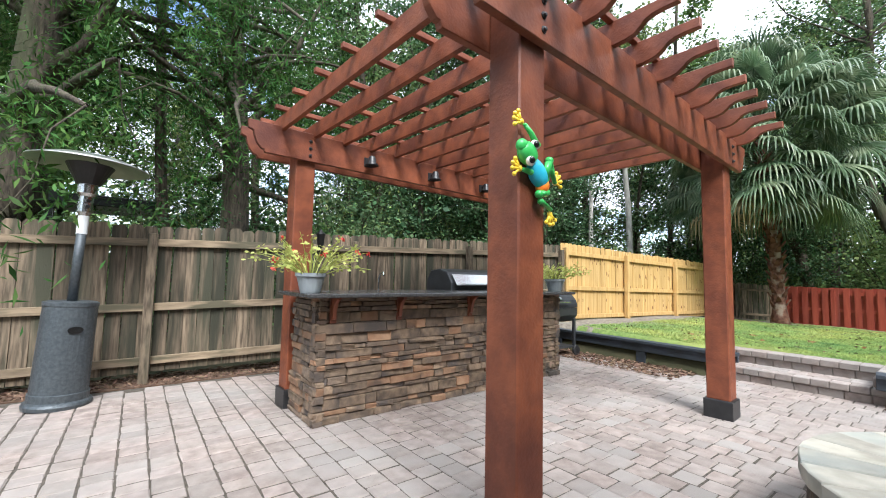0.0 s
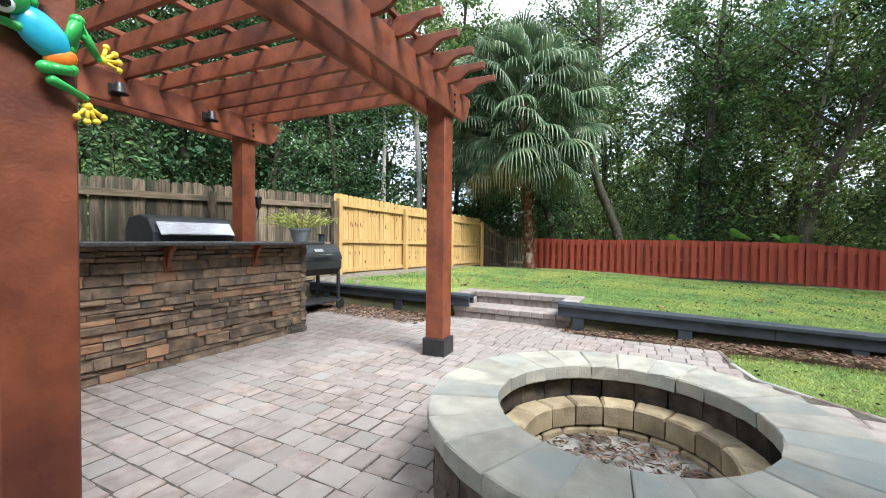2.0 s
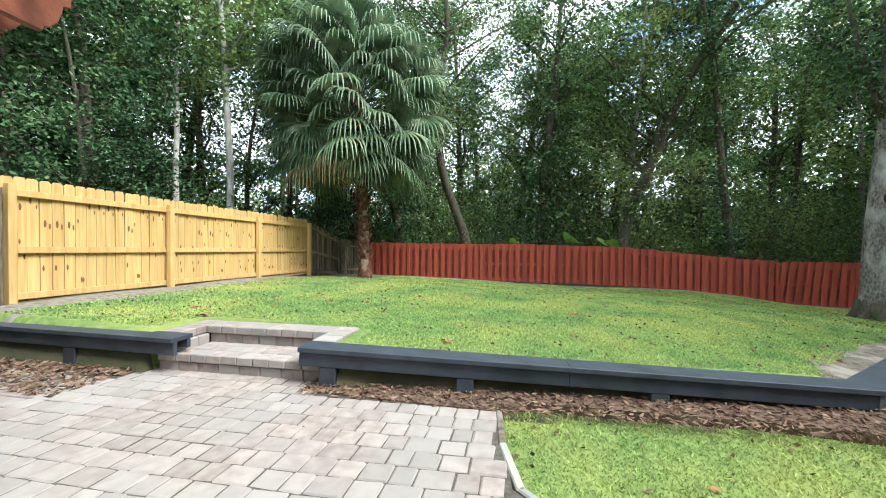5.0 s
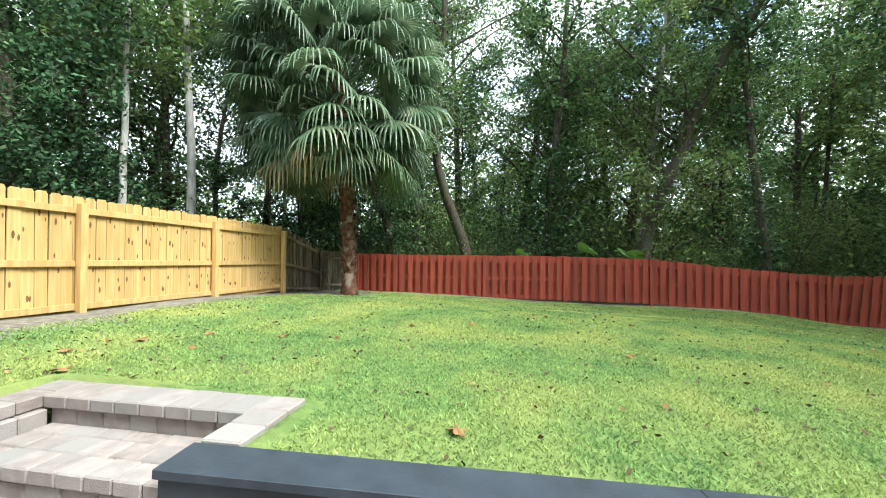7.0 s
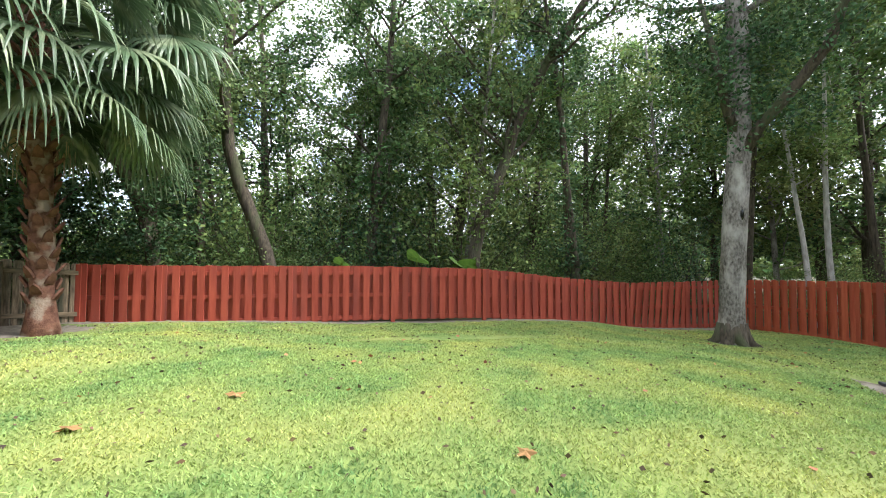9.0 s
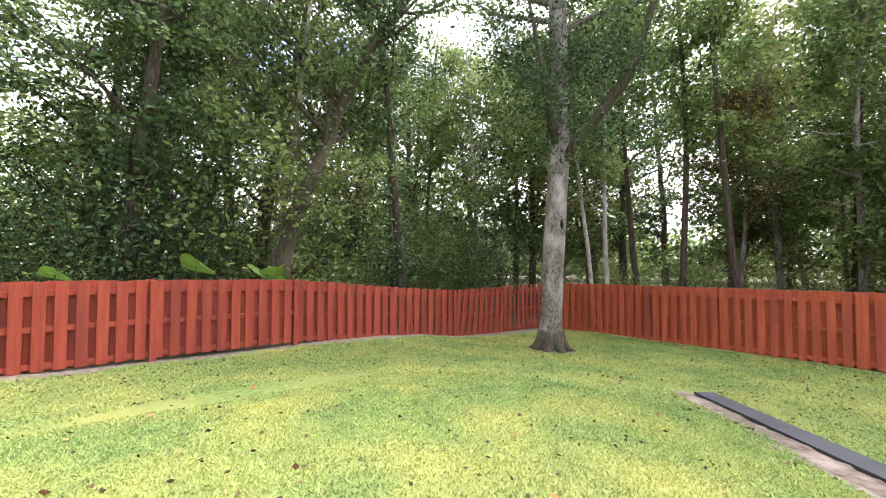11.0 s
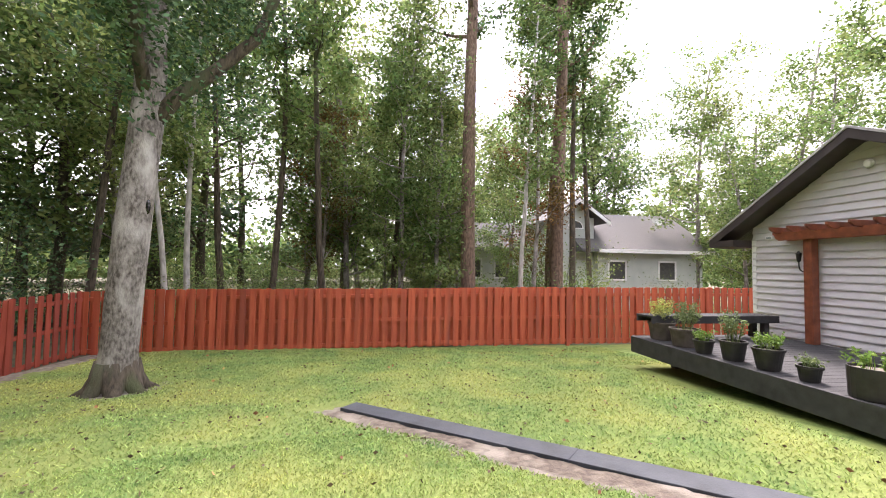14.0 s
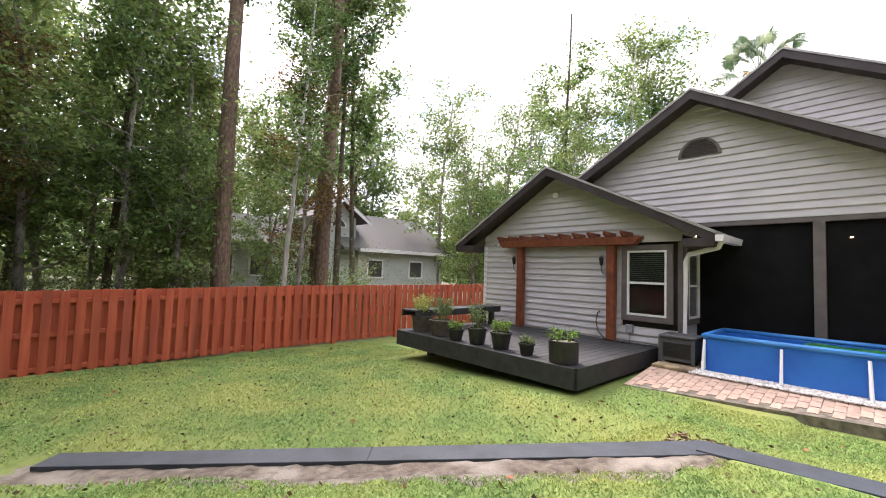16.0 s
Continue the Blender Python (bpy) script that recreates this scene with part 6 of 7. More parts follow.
# ---- neighbouring houses ----
def neighbour():
    n = thing("neighbour_house", "pale two-storey neighbour house with grey shingle roof behind trees", "house")

    def wall(x0, x1, y0, y1, z0, z1):
        bm = bmesh.new()
        box(bm, x0, x1, y0, y1, z0, z1)
        part("wall", bm, M_NBWALL, n)
    wall(-6.2, -0.5, -27, -21, -0.6, 2.5)
    wall(-0.5, 1.7, -27, -21.4, -0.6, 4.0)
    wall(1.7, 7.2, -27, -22, -0.6, 2.4)
    bm = bmesh.new()
    prism(bm, [(-20.5, 2.42), (-24, 4.6), (-27.5, 2.42), (-27.5, 2.3), (-20.5, 2.3)], "x", -6.6, 0.6)
    part("roof", bm, M_SHINGLE, n)
    bm = bmesh.new()
    prism(bm, [(-1.1, 3.85), (0.5, 5.0), (2.1, 3.85), (2.1, 3.75), (0.5, 4.88), (-1.1, 3.75)], "y", -27, -20.9)
    part("roof", bm, M_SHINGLE, n)
    bm = bmesh.new()
    prism(bm, [(-0.5, 3.8), (0.5, 4.8), (1.7, 3.8)], "y", -21.5, -21.35)
    part("gable_wall", bm, M_NBWALL, n)
    bm = bmesh.new()
    prism(bm, [(-21.2, 2.4), (-24, 3.9), (-27.2, 2.4), (-27.2, 2.28), (-21.2, 2.28)], "x", 2.4, 7.6)
    part("roof", bm, M_SHINGLE, n)
    for sg in (-1, 1):
        bm = bmesh.new()
        prism(bm, [(0.5, 4.9), (0.5, 4.72), (0.5 + sg * 1.62, 3.58), (0.5 + sg * 1.62, 3.76)], "y", -20.9, -20.85)
        part("bargeboard", bm, M_WHITE, n, "white bargeboard")
    bm = bmesh.new()
    box(bm, -6.7, -0.3, -20.56, -20.48, 2.25, 2.42)
    part("gutter", bm, M_WHITE, n)
    for x, y, z0, z1 in ((4.0, -21.98, 0.9, 1.9), (5.6, -21.98, 0.9, 1.9), (-1.5, -20.98, 0.9, 1.9), (-4.2, -20.98, 0.9, 1.9)):
        bm = bmesh.new()
        for q in ((x - 0.5, x + 0.5, z0, z0 + 0.08), (x - 0.5, x + 0.5, z1 - 0.08, z1), (x - 0.5, x - 0.42, z0, z1), (x + 0.42, x + 0.5, z0, z1)):
            box(bm, q[0], q[1], y, y + 0.04, q[2], q[3])
        w = part("window", bm, M_WHITE, n)
        bm = bmesh.new()
        box(bm, x - 0.41, x + 0.41, y + 0.005, y + 0.02, z0 + 0.081, z1 - 0.081)
        part("pane", bm, M_GRANITE, w)
    bm = bmesh.new()
    pts = [(0.5 + 0.42 * math.cos(a), 3.45 + 0.42 * math.sin(a)) for a in np.linspace(0, math.pi, 12)]
    prism(bm, pts, "y", -21.38, -21.33)
    w = part("window", bm, M_WHITE, n, "white half-round window")
    bm = bmesh.new()
    prism(bm, [(0.5 + 0.34 * math.cos(a), 3.49 + 0.34 * math.sin(a)) for a in np.linspace(0, math.pi, 12)], "y", -21.328, -21.32)
    part("pane", bm, M_GRANITE, w)
    bm = bmesh.new()
    lathe(bm, [(0.02, 0), (0.2, 0.03), (0.28, 0.09), (0.27, 0.1), (0.19, 0.045), (0.02, 0.02)], 16, pose(-4.3, -21.9, 4.0, -60, 0, 0), cap=False)
    tube(bm, [(-4.3, -21.9, 3.6), (-4.3, -21.9, 4.0)], 0.03, 6)
    part("satellite_dish", bm, M_WHITE, n)


neighbour()


def canopy():
    c = thing("canopy", "dark flat-roofed shelter behind the old fence", "shelter")
    bm = bmesh.new()
    box(bm, -1.75, 0.45, 12.4, 14.2, 2.75, 3.0, 0.02)
    part("roof", bm, M_BLACK, c)
    for x in (-1.65, 0.35):
        for y in (12.5, 14.1):
            bm = bmesh.new()
            box(bm, x - 0.06, x + 0.06, y - 0.06, y + 0.06, -0.02, 2.75)
            part("post", bm, M_BLACK, c)


canopy()


# ---- fan palm ----
def fan_mesh(seed, mat, axis, roll, n=30, R=1.0, fall=1.0):
    """A fan leaf with its hub at the origin: folded segments, joined near the hub, run out round the axis and their tips hang down."""
    r = random.Random(seed)
    bm = bmesh.new()
    X = axis.normalized()
    Y = X.cross(Vector((0, 0, 1)))
    Y = (Y if Y.length > 0.1 else Vector((0, 1, 0))).normalized()
    Z = Y.cross(X)
    Y, Z = Y * math.cos(roll) + Z * math.sin(roll), Z * math.cos(roll) - Y * math.sin(roll)
    for i in range(n):
        a = radians(-122 + 244 * i / (n - 1))
        L = R * (1 - 0.2 * abs(a) / 2.2) * r.uniform(0.9, 1.08)
        d = (X * math.cos(a) + Y * math.sin(a) - Z * 0.22 * abs(math.sin(a))).normalized()
        side_v = (Y * math.cos(a) - X * math.sin(a)).normalized()
        p, prev, hang = Vector((0, 0, 0)), None, r.uniform(0.75, 1.15) * fall
        for k, (u, w, f) in enumerate(((0.03, 0.003, 0.0), (0.25, 0.018, 0.02), (0.45, 0.032, 0.08), (0.58, 0.022, 0.3), (0.7, 0.015, 0.62), (0.85, 0.011, 0.9), (1.0, 0.003, 1.0))):
            du = u - (0, 0.03, 0.25, 0.45, 0.58, 0.7, 0.85)[k]
            f = min(1.0, f * hang)
            p = p + (d * (1 - f) + Vector((0, 0, -1)) * f).normalized() * (L * du)
            fold = Z * (0.016 * R * (1 if k in (1, 2, 3) else 0.3))
            cur = (bm.verts.new(p - side_v * w * R), bm.verts.new(p + fold), bm.verts.new(p + side_v * w * R))
            if prev:
                bm.faces.new((prev[0], cur[0], cur[1], prev[1]))
                bm.faces.new((prev[1], cur[1], cur[2], prev[2]))
            prev = cur
    return to_mesh(bm, "frond", mat)


def palm(x, y, z, top=5.9, n=148, k=1.1, fall=1.9):
    p = thing("fan_palm", "tall fan palm with drooping grey-green fronds and a rough reddish trunk", "palm tree", pose(x, y, z))
    r = random.Random(6)
    bm = bmesh.new()
    pts, rad = [], []
    for i in range(16):
        u = i / 15
        pts.append((-0.02 - 0.12 * u, 0.36 * u * u, -0.15 + top * u))
        rad.append(0.15 + 0.16 * max(0, 0.09 - u) * 10 * 0.8 - 0.02 * u + 0.012 * math.sin(i * 2.1))
    tube(bm, pts, rad, 14)
    part("trunk", bm, M_PALMTRUNK, p, smooth=True)
    boot = bmesh.new()
    prism(boot, [(-0.05, 0), (0.05, 0), (0.035, 0.1), (0.0, 0.15), (-0.035, 0.1)], "y", -0.012, 0.012)
    boot_me = to_mesh(boot, "leaf_boot", M_PALMTRUNK)
    for i in range(110):
        u = 0.1 + 0.88 * i / 110
        a = i * 2.4
        c = Vector((-0.02 - 0.12 * u, 0.36 * u * u, -0.15 + top * u)) + Vector((math.cos(a), math.sin(a), 0)) * 0.145
        ob = new("leaf_boot", boot_me)
        ob.parent = p
        ob.matrix_basis = pose(c.x, c.y, c.z, r.uniform(-40, -22), 0, math.degrees(a) - 90) @ Matrix.Diagonal((1.3, 1.3, 1.3, 1))
    st = bmesh.new()
    tube(st, [(0, 0, 0), (0.5, 0, 0.03), (1.0, 0, 0)], [0.02, 0.014, 0.011], 5)
    stalk = to_mesh(st, "stalk", M_FROND)
    hub = Vector((-0.13, 0.34, top - 0.25))
    for i in range(n):
        u = (i + 0.5) / n
        el = 86 - 112 * u ** 0.85
        az = i * 137.5 + r.uniform(-12, 12)
        L = k * (1.3 + 0.55 * math.sin(u * 3.1) + r.uniform(-0.25, 0.25))
        if el < -30:
            L *= 0.85
        d = Vector((math.cos(radians(az)) * math.cos(radians(el)), math.sin(radians(az)) * math.cos(radians(el)), math.sin(radians(el))))
        h0 = hub + Vector((0, 0, 0.25 - fall * u * k))
        tip = h0 + d * L
        fr = new("stalk", stalk)
        fr.parent = p
        fr.matrix_basis = Matrix.Translation(h0) @ d.to_track_quat("X", "Z").to_matrix().to_4x4() @ Matrix.Diagonal((L, 1, 1, 1))
        isdry = (i in (n - 3, n - 8, n - 9, n - 14))
        dd = (d + Vector((0, 0, -0.25 if el < 50 else 0.0))).normalized()
        blade = fan_mesh(i + 7 * n, M_FROND_DRY if isdry else M_FROND, dd, r.uniform(-0.7, 0.7), 22 if isdry else 30, k * r.uniform(0.95, 1.2), 2.2 if isdry else 0.78)
        ob = new("frond", blade)
        ob.parent = p
        ob.matrix_basis = Matrix.Translation(tip)
        if isdry:
            tagged(ob, "withered straw-brown frond")
    return p


palm(14.2, 3.3, 0.14)
tagged(palm(-12.0, -6.9, -0.3, 11.3, 30, 0.8, 1.3), "distant palm crown rising behind the roof")


# ---- trees ----
def branch_path(r, start, d, length, steps, wander, lift):
    pts, p, d = [Vector(start)], Vector(start), Vector(d).normalized()
    for _ in range(steps):
        d = (d + Vector((r.gauss(0, wander), r.gauss(0, wander), r.gauss(lift, wander * 0.6)))).normalized()
        p = p + d * (length / steps)
        pts.append(p.copy())
    return pts


def tree_meshes(seed, height, trunk_r, crown_lo, crown_r, leaves, leaf_len, bark, leafm, limbs=14, lean=0.05, wander=0.06, clump=0.55, droop=0.0, taper=0.3, slim=0.55, line=None, vine=0):
    """Trunk and limbs as one mesh, the crown's leaves as another."""
    r = random.Random(seed)
    g = np.random.default_rng(seed)
    bm = bmesh.new()
    path = branch_path(r, (0, 0, -0.3), (lean * r.uniform(-1, 1), lean * r.uniform(-1, 1), 1), height, 14, wander * 0.5, 0.02)
    if line:
        path = [Vector(line(i / 14)) for i in range(15)]
    rad = [trunk_r * (1.0 - (1 - taper) * (i / 14)) * (1.45 if i == 0 else 1.0) for i in range(15)]
    tube(bm, path, rad, 12)
    tips = []
    for k in range(limbs):
        u = r.uniform(crown_lo, 0.98)
        i = min(13, int(u * 14))
        s = path[i].lerp(path[i + 1], u * 14 - i)
        a = k * 2.4 + r.uniform(-0.5, 0.5)
        spread = crown_r * (0.55 + 0.6 * math.sin(math.pi * min(1, (u - crown_lo) / (1 - crown_lo) * 0.8 + 0.15))) * r.uniform(0.6, 1.1)
        lp = branch_path(r, s, (math.cos(a), math.sin(a), r.uniform(0.1, 0.9)), spread, 6, 0.22, 0.05 - droop * 0.2)
        r0 = max(0.012, rad[i] * 0.42)
        tube(bm, lp, [r0 * (1 - 0.8 * j / 6) for j in range(7)], 5, cap=False)
        for j in (2, 3, 4, 5, 6):
            tips.append(lp[j])
            e = branch_path(r, lp[j], (r.gauss(0, 1), r.gauss(0, 1), r.gauss(0.1 - droop, 0.5)), crown_r * r.uniform(0.2, 0.45), 3, 0.3, -droop * 0.3)
            if j in (3, 6):
                tube(bm, e, [0.012, 0.009, 0.006, 0.003], 3, cap=False)
            tips += e[1:]
    for k in range(vine):
        i = r.randrange(1, 9)
        p = path[i].lerp(path[i + 1], r.random())
        a = r.uniform(0, 6.28)
        tips.append(p + Vector((math.cos(a), math.sin(a), 0)) * trunk_r * 1.1)
    trunk = to_mesh(bm, "trunk", bark, True)
    T = np.array([t[:] for t in tips])
    per = max(1, leaves // len(T))
    c = np.repeat(T, per, 0)
    size = np.repeat(g.uniform(0.35, 1.0, len(T)) * clump, per)[:, None]
    c = c + g.normal(0, 1, c.shape) * size * np.array([0.55, 0.55, 0.38])
    if droop:
        c[:, 2] -= np.abs(g.normal(0, droop * 0.4, len(c)))
    crown = quads_mesh("crown", leaf_quads(g, c, leaf_len, leaf_len * slim, up=0.3, droop=droop), leafm)
    return trunk, crown


def plant_tree(name, meshes, m, label, category="tree", group=""):
    t = thing(name, label, category, m, group)
    for nm, me in zip(("trunk", "crown"), meshes):
        ob = new(nm, me)
        ob.parent = t
        ob.matrix_parent_inverse = Matrix()
    return t


def at(x, y, s=1.0, rz=0.0, lx=0.0, ly=0.0, z=None):
    zz = float(ground_z(x, y)) if z is None else z
    return pose(x, y, zz, lx, ly, rz) @ Matrix.Diagonal((s, s, s, 1))


OAK = [tree_meshes(100 + i, 13, 0.2, 0.2, 3.2, 9500, 0.17, M_BARK_DARK, M_LEAF, limbs=24, clump=0.7) for i in range(3)]
LIGHT = [tree_meshes(120 + i, 11, 0.11, 0.16, 2.6, 8500, 0.16, M_BARK, M_LEAF_LIGHT, limbs=22, clump=0.65) for i in range(3)]
DARK = [tree_meshes(140 + i, 10, 0.13, 0.1, 2.6, 9000, 0.16, M_BARK_DARK, M_LEAF_DARK, limbs=24, clump=0.7) for i in range(2)]
RUST = [tree_meshes(160, 8, 0.09, 0.25, 1.8, 5000, 0.11, M_BARK, M_LEAF_RUST, limbs=16)]
PINE = [tree_meshes(170 + i, 17, 0.24, 0.5, 2.6, 7000, 0.17, M_BARK_PINE, M_LEAF_LIGHT if i else M_LEAF, limbs=15, wander=0.02, lean=0.02, taper=0.55) for i in range(2)]
SLIM = [tree_meshes(180 + i, 12, 0.10, 0.4, 1.9, 5500, 0.15, M_BARK_DARK if i else M_BARK_PALE, M_LEAF_LIGHT, limbs=12, wander=0.05, lean=0.12) for i in range(3)]
CYP = tree_meshes(190, 11, 0.36, 0.3, 4.0, 30000, 0.13, M_BARK_DARK, M_NEEDLE, limbs=40, droop=0.8, clump=0.4, slim=0.22)
GNARL = [tree_meshes(195 + i, 14, 0.21, 0.28, 4.2, 9500, 0.14, M_BARK_DARK, M_LEAF, limbs=18, wander=0.2, lean=0.12, taper=0.35, clump=0.6) for i in range(2)]
VINY = tree_meshes(198, 13, 0.15, 0.45, 2.6, 8000, 0.15, M_BARK_DARK, M_LEAF_DARK, limbs=12, wander=0.1, clump=0.5, vine=60)


def shrub_mesh(seed, r, h, leaves, mat, leaf_len=0.1):
    g = np.random.default_rng(seed)
    rn = random.Random(seed)
    bm = bmesh.new()
    tips = []
    for i in range(16):
        a, sp = g.uniform(0, 6.28), g.uniform(0.2, 1)
        pts = branch_path(rn, (0.1 * math.cos(a), 0.1 * math.sin(a), -0.05), (math.cos(a) * sp, math.sin(a) * sp, 1.0), h * g.uniform(0.6, 1.1), 5, 0.16, 0.0)
        tube(bm, pts, [0.02, 0.016, 0.012, 0.009, 0.006, 0.003], 4, cap=False)
        tips += [p[:] for p in pts[1:]]
    T = np.array(tips)
    per = leaves // len(T)
    c = np.repeat(T, per, 0) + g.normal(0, 1, (len(T) * per, 3)) * np.array([r * 0.34, r * 0.34, r * 0.26])
    c[:, 2] = np.abs(c[:, 2])
    return to_mesh(bm, "stem", M_BARK_DARK), quads_mesh("foliage", leaf_quads(g, c, leaf_len, leaf_len * 0.55, up=0.3), mat)


SHRUB = [shrub_mesh(200 + i, 1.1, 2.6, 3000, mt, 0.085) for i, mt in enumerate((M_LEAF, M_LEAF_DARK, M_LEAF_LIGHT, M_LEAF_DARK))]


def plant_shrub(me, m, label, group):
    t = thing("shrub", label, "shrub", m, group)
    for nm, q in zip(("stem", "foliage"), me):
        ob = new(nm, q)
        ob.parent = t
        ob.matrix_parent_inverse = Matrix()


# the grey-trunked tree on the lawn
def lawn_tree_line(u):
    z = -0.3 + 12.0 * u
    k = min(1.0, max(0.0, z) / 4.2)
    return (-0.20 * k + 0.1 * max(0, u - 0.45), -0.08 * k + 0.05 * math.sin(u * 9), z)


BIG = tree_meshes(77, 12, 0.245, 0.48, 2.8, 14000, 0.11, M_BARK, M_LEAF, limbs=20, taper=0.7, line=lawn_tree_line)
bt = plant_tree("lawn_tree", BIG, pose(13.65, -8.95, -0.47), "grey-barked shade tree with flared roots standing on the lawn")
bm = bmesh.new()
tube(bm, [(-0.2, -0.06, 3.9), (-0.55, -0.2, 4.5), (-1.0, -0.36, 5.0), (-1.6, -0.5, 5.7), (-2.0, -0.5, 6.8), (-2.2, -0.6, 8.2)], [0.13, 0.11, 0.1, 0.09, 0.07, 0.04], 9)
tube(bm, [(-0.2, -0.06, 4.3), (-0.2, 0.25, 5.0), (-0.2, 0.5, 6.0), (0.0, 0.7, 7.5)], [0.11, 0.09, 0.07, 0.03], 8)
ob = part("limb", bm, M_BARK_DARK, bt, "dark upper limbs", smooth=True)
ob.matrix_parent_inverse = Matrix()
g = np.random.default_rng(81)
cl = []
for (x0, y0, z0), (x1, y1, z1), n_c in (((-0.6, -0.3, 4.5), (-2.3, -0.7, 8.0), 26), ((-0.4, 0.1, 4.6), (0.2, 0.9, 8.0), 22), ((-0.4, -0.2, 4.8), (-0.3, -0.2, 8.5), 16)):
    for u in g.uniform(0, 1, n_c):
        cl.append(np.array([x0 + (x1 - x0) * u, y0 + (y1 - y0) * u, z0 + (z1 - z0) * u]) + g.normal(0, 0.35, 3))
cl = np.repeat(np.array(cl), 130, 0)
cl = cl + g.normal(0, 1, cl.shape) * np.array([0.3, 0.3, 0.22])
ob = new("crown", quads_mesh("crown", leaf_quads(g, cl, 0.10, 0.055, up=0.3, droop=0.2), M_LEAF_DARK))
ob.parent = bt
ob.matrix_parent_inverse = Matrix()
bm = bmesh.new()
for k in range(7):
    a = k * 0.9 + 0.2
    tube(bm, [(0.1 * math.cos(a), 0.1 * math.sin(a), 0.42), (0.2 * math.cos(a), 0.2 * math.sin(a), 0.16), (0.36 * math.cos(a), 0.36 * math.sin(a), 0.03), (0.6 * math.cos(a), 0.6 * math.sin(a), -0.06)], [0.19, 0.16, 0.09, 0.03], 8)
ob = part("root_flare", bm, M_BARK_DARK, bt, "root flare in dark bark", smooth=True)
ob.matrix_parent_inverse = Matrix()
# solid black ellipsoid in place of the shaded knot hole
bm = bmesh.new()
ball(bm, (-0.33, 0.05, 2.72), 0.06, (0.6, 0.6, 2.0), 2)
ob = part("hollow_shade", bm, M_EYEB, bt, "black lump painted as the shade in a knot hole")
ob.matrix_parent_inverse = Matrix()

rt = random.Random(42)


def forest(protos, name, label, spots, s0, s1, group):
    """Plants one tree at each spot, but keeps the clearing behind the fence open to the sky."""
    for x, y in spots:
        if x > 18.5 and -0.7 < (y + 0.84) / (x - 4.2) < -0.63:
            continue
        plant_tree(name, rt.choice(protos), at(x, y, rt.uniform(s0, s1), rt.uniform(0, 360), rt.uniform(-2, 2), rt.uniform(-2, 2)), label, "tree", group)


def scatter(n, x0, x1, y0, y1, gap):
    out = []
    for _ in range(n * 30):
        p = (rt.uniform(x0, x1), rt.uniform(y0, y1))
        if all(math.hypot(p[0] - q[0], p[1] - q[1]) > gap for q in out):
            out.append(p)
        if len(out) == n:
            break
    return out


# woods behind the back fence
forest(OAK + DARK, "woodland_tree", "dark-trunked broadleaf tree in the woods behind the fence", scatter(14, 19.0, 27, -13, 9, 2.6), 0.8, 1.1, "woods behind the red fence")
forest(LIGHT + SLIM, "woodland_tree", "slender light-leaved tree in the woods behind the fence", scatter(11, 18.6, 25, -14, 9, 2.4), 0.75, 1.1, "woods behind the red fence")
DEEP = [tree_meshes(300 + i, 14, 0.2, 0.15, 3.6, 4200, 0.32, M_BARK_DARK, mt, limbs=24, clump=0.9) for i, mt in enumerate((M_LEAF, M_LEAF_LIGHT, M_LEAF_DARK))]
forest(DEEP, "woodland_tree", "tall leafy tree deeper in the woods", scatter(13, 27, 40, -20, 20, 3.6), 0.7, 1.05, "deep woods")
# woods behind the yellow and old fences
forest(DARK + OAK, "woodland_tree", "dark leafy tree behind the wooden fence", scatter(13, 7.5, 18, 9.6, 17, 2.4), 0.85, 1.2, "woods behind the yellow fence")
forest(LIGHT + OAK, "woodland_tree", "leafy tree behind the old fence", [p for p in scatter(9, -8, 7, 13, 24, 3.0) if not 0.3 < p[0] / p[1] < 0.66], 0.85, 1.2, "woods behind the old fence")
plant_tree("cypress_tree", CYP, at(-1.5, 8.9, 1.1, 30), "large mossy tree with drooping bright green foliage behind the fence")
plant_tree("cypress_tree", CYP, at(1.6, 9.6, 0.95, 200), "tree with drooping bright green foliage behind the fence")
# trunks that stand out at the edge of the woods
for x, y, k, sc, rz in ((18.0, -4.75, 0, 1.0, 30), (18.2, 0.64, 1, 0.95, 140), (18.3, 3.5, 0, 0.9, 220)):
    plant_tree("gnarled_tree", GNARL[k], at(x, y, sc, rz), "dark crooked oak behind the red fence", "tree", "crooked trees behind the red fence")
plant_tree("vine_clad_tree", VINY, at(18.1, -8.15, 1.0, 60), "slender tree wrapped in dark green vines behind the fence")
for x, y, k, sc, ly in ((13.1, 6.9, 0, 1.15, 1), (12.3, 7.9, 0, 0.9, 5), (11.0, 8.6, 1, 1.3, -3), (0.6, 10.6, 1, 1.35, 0), (16.5, 7.4, 2, 1.2, 2)):
    plant_tree("slender_tree", SLIM[k], at(x, y, sc, rt.uniform(0, 360), 0, ly), "slender tree with a pale mossy trunk behind the wooden fence" if k == 0 else "slender dark-trunked tree behind the wooden fence", "tree", "trees behind the wooden fences")
forest(DARK, "woodland_tree", "low dark leafy tree close behind the wooden fence", [(8.2, 8.4), (10.3, 8.0), (12.6, 8.9), (14.9, 7.6), (17.2, 6.3), (18.4, 3.4)], 0.6, 0.8, "dark trees behind the yellow fence")
forest(DARK + OAK, "woodland_tree", "leafy tree behind the old fence", [(-5.5, 11.5), (-3.0, 13.5), (-7.5, 9.5)], 0.8, 1.05, "woods behind the old fence")
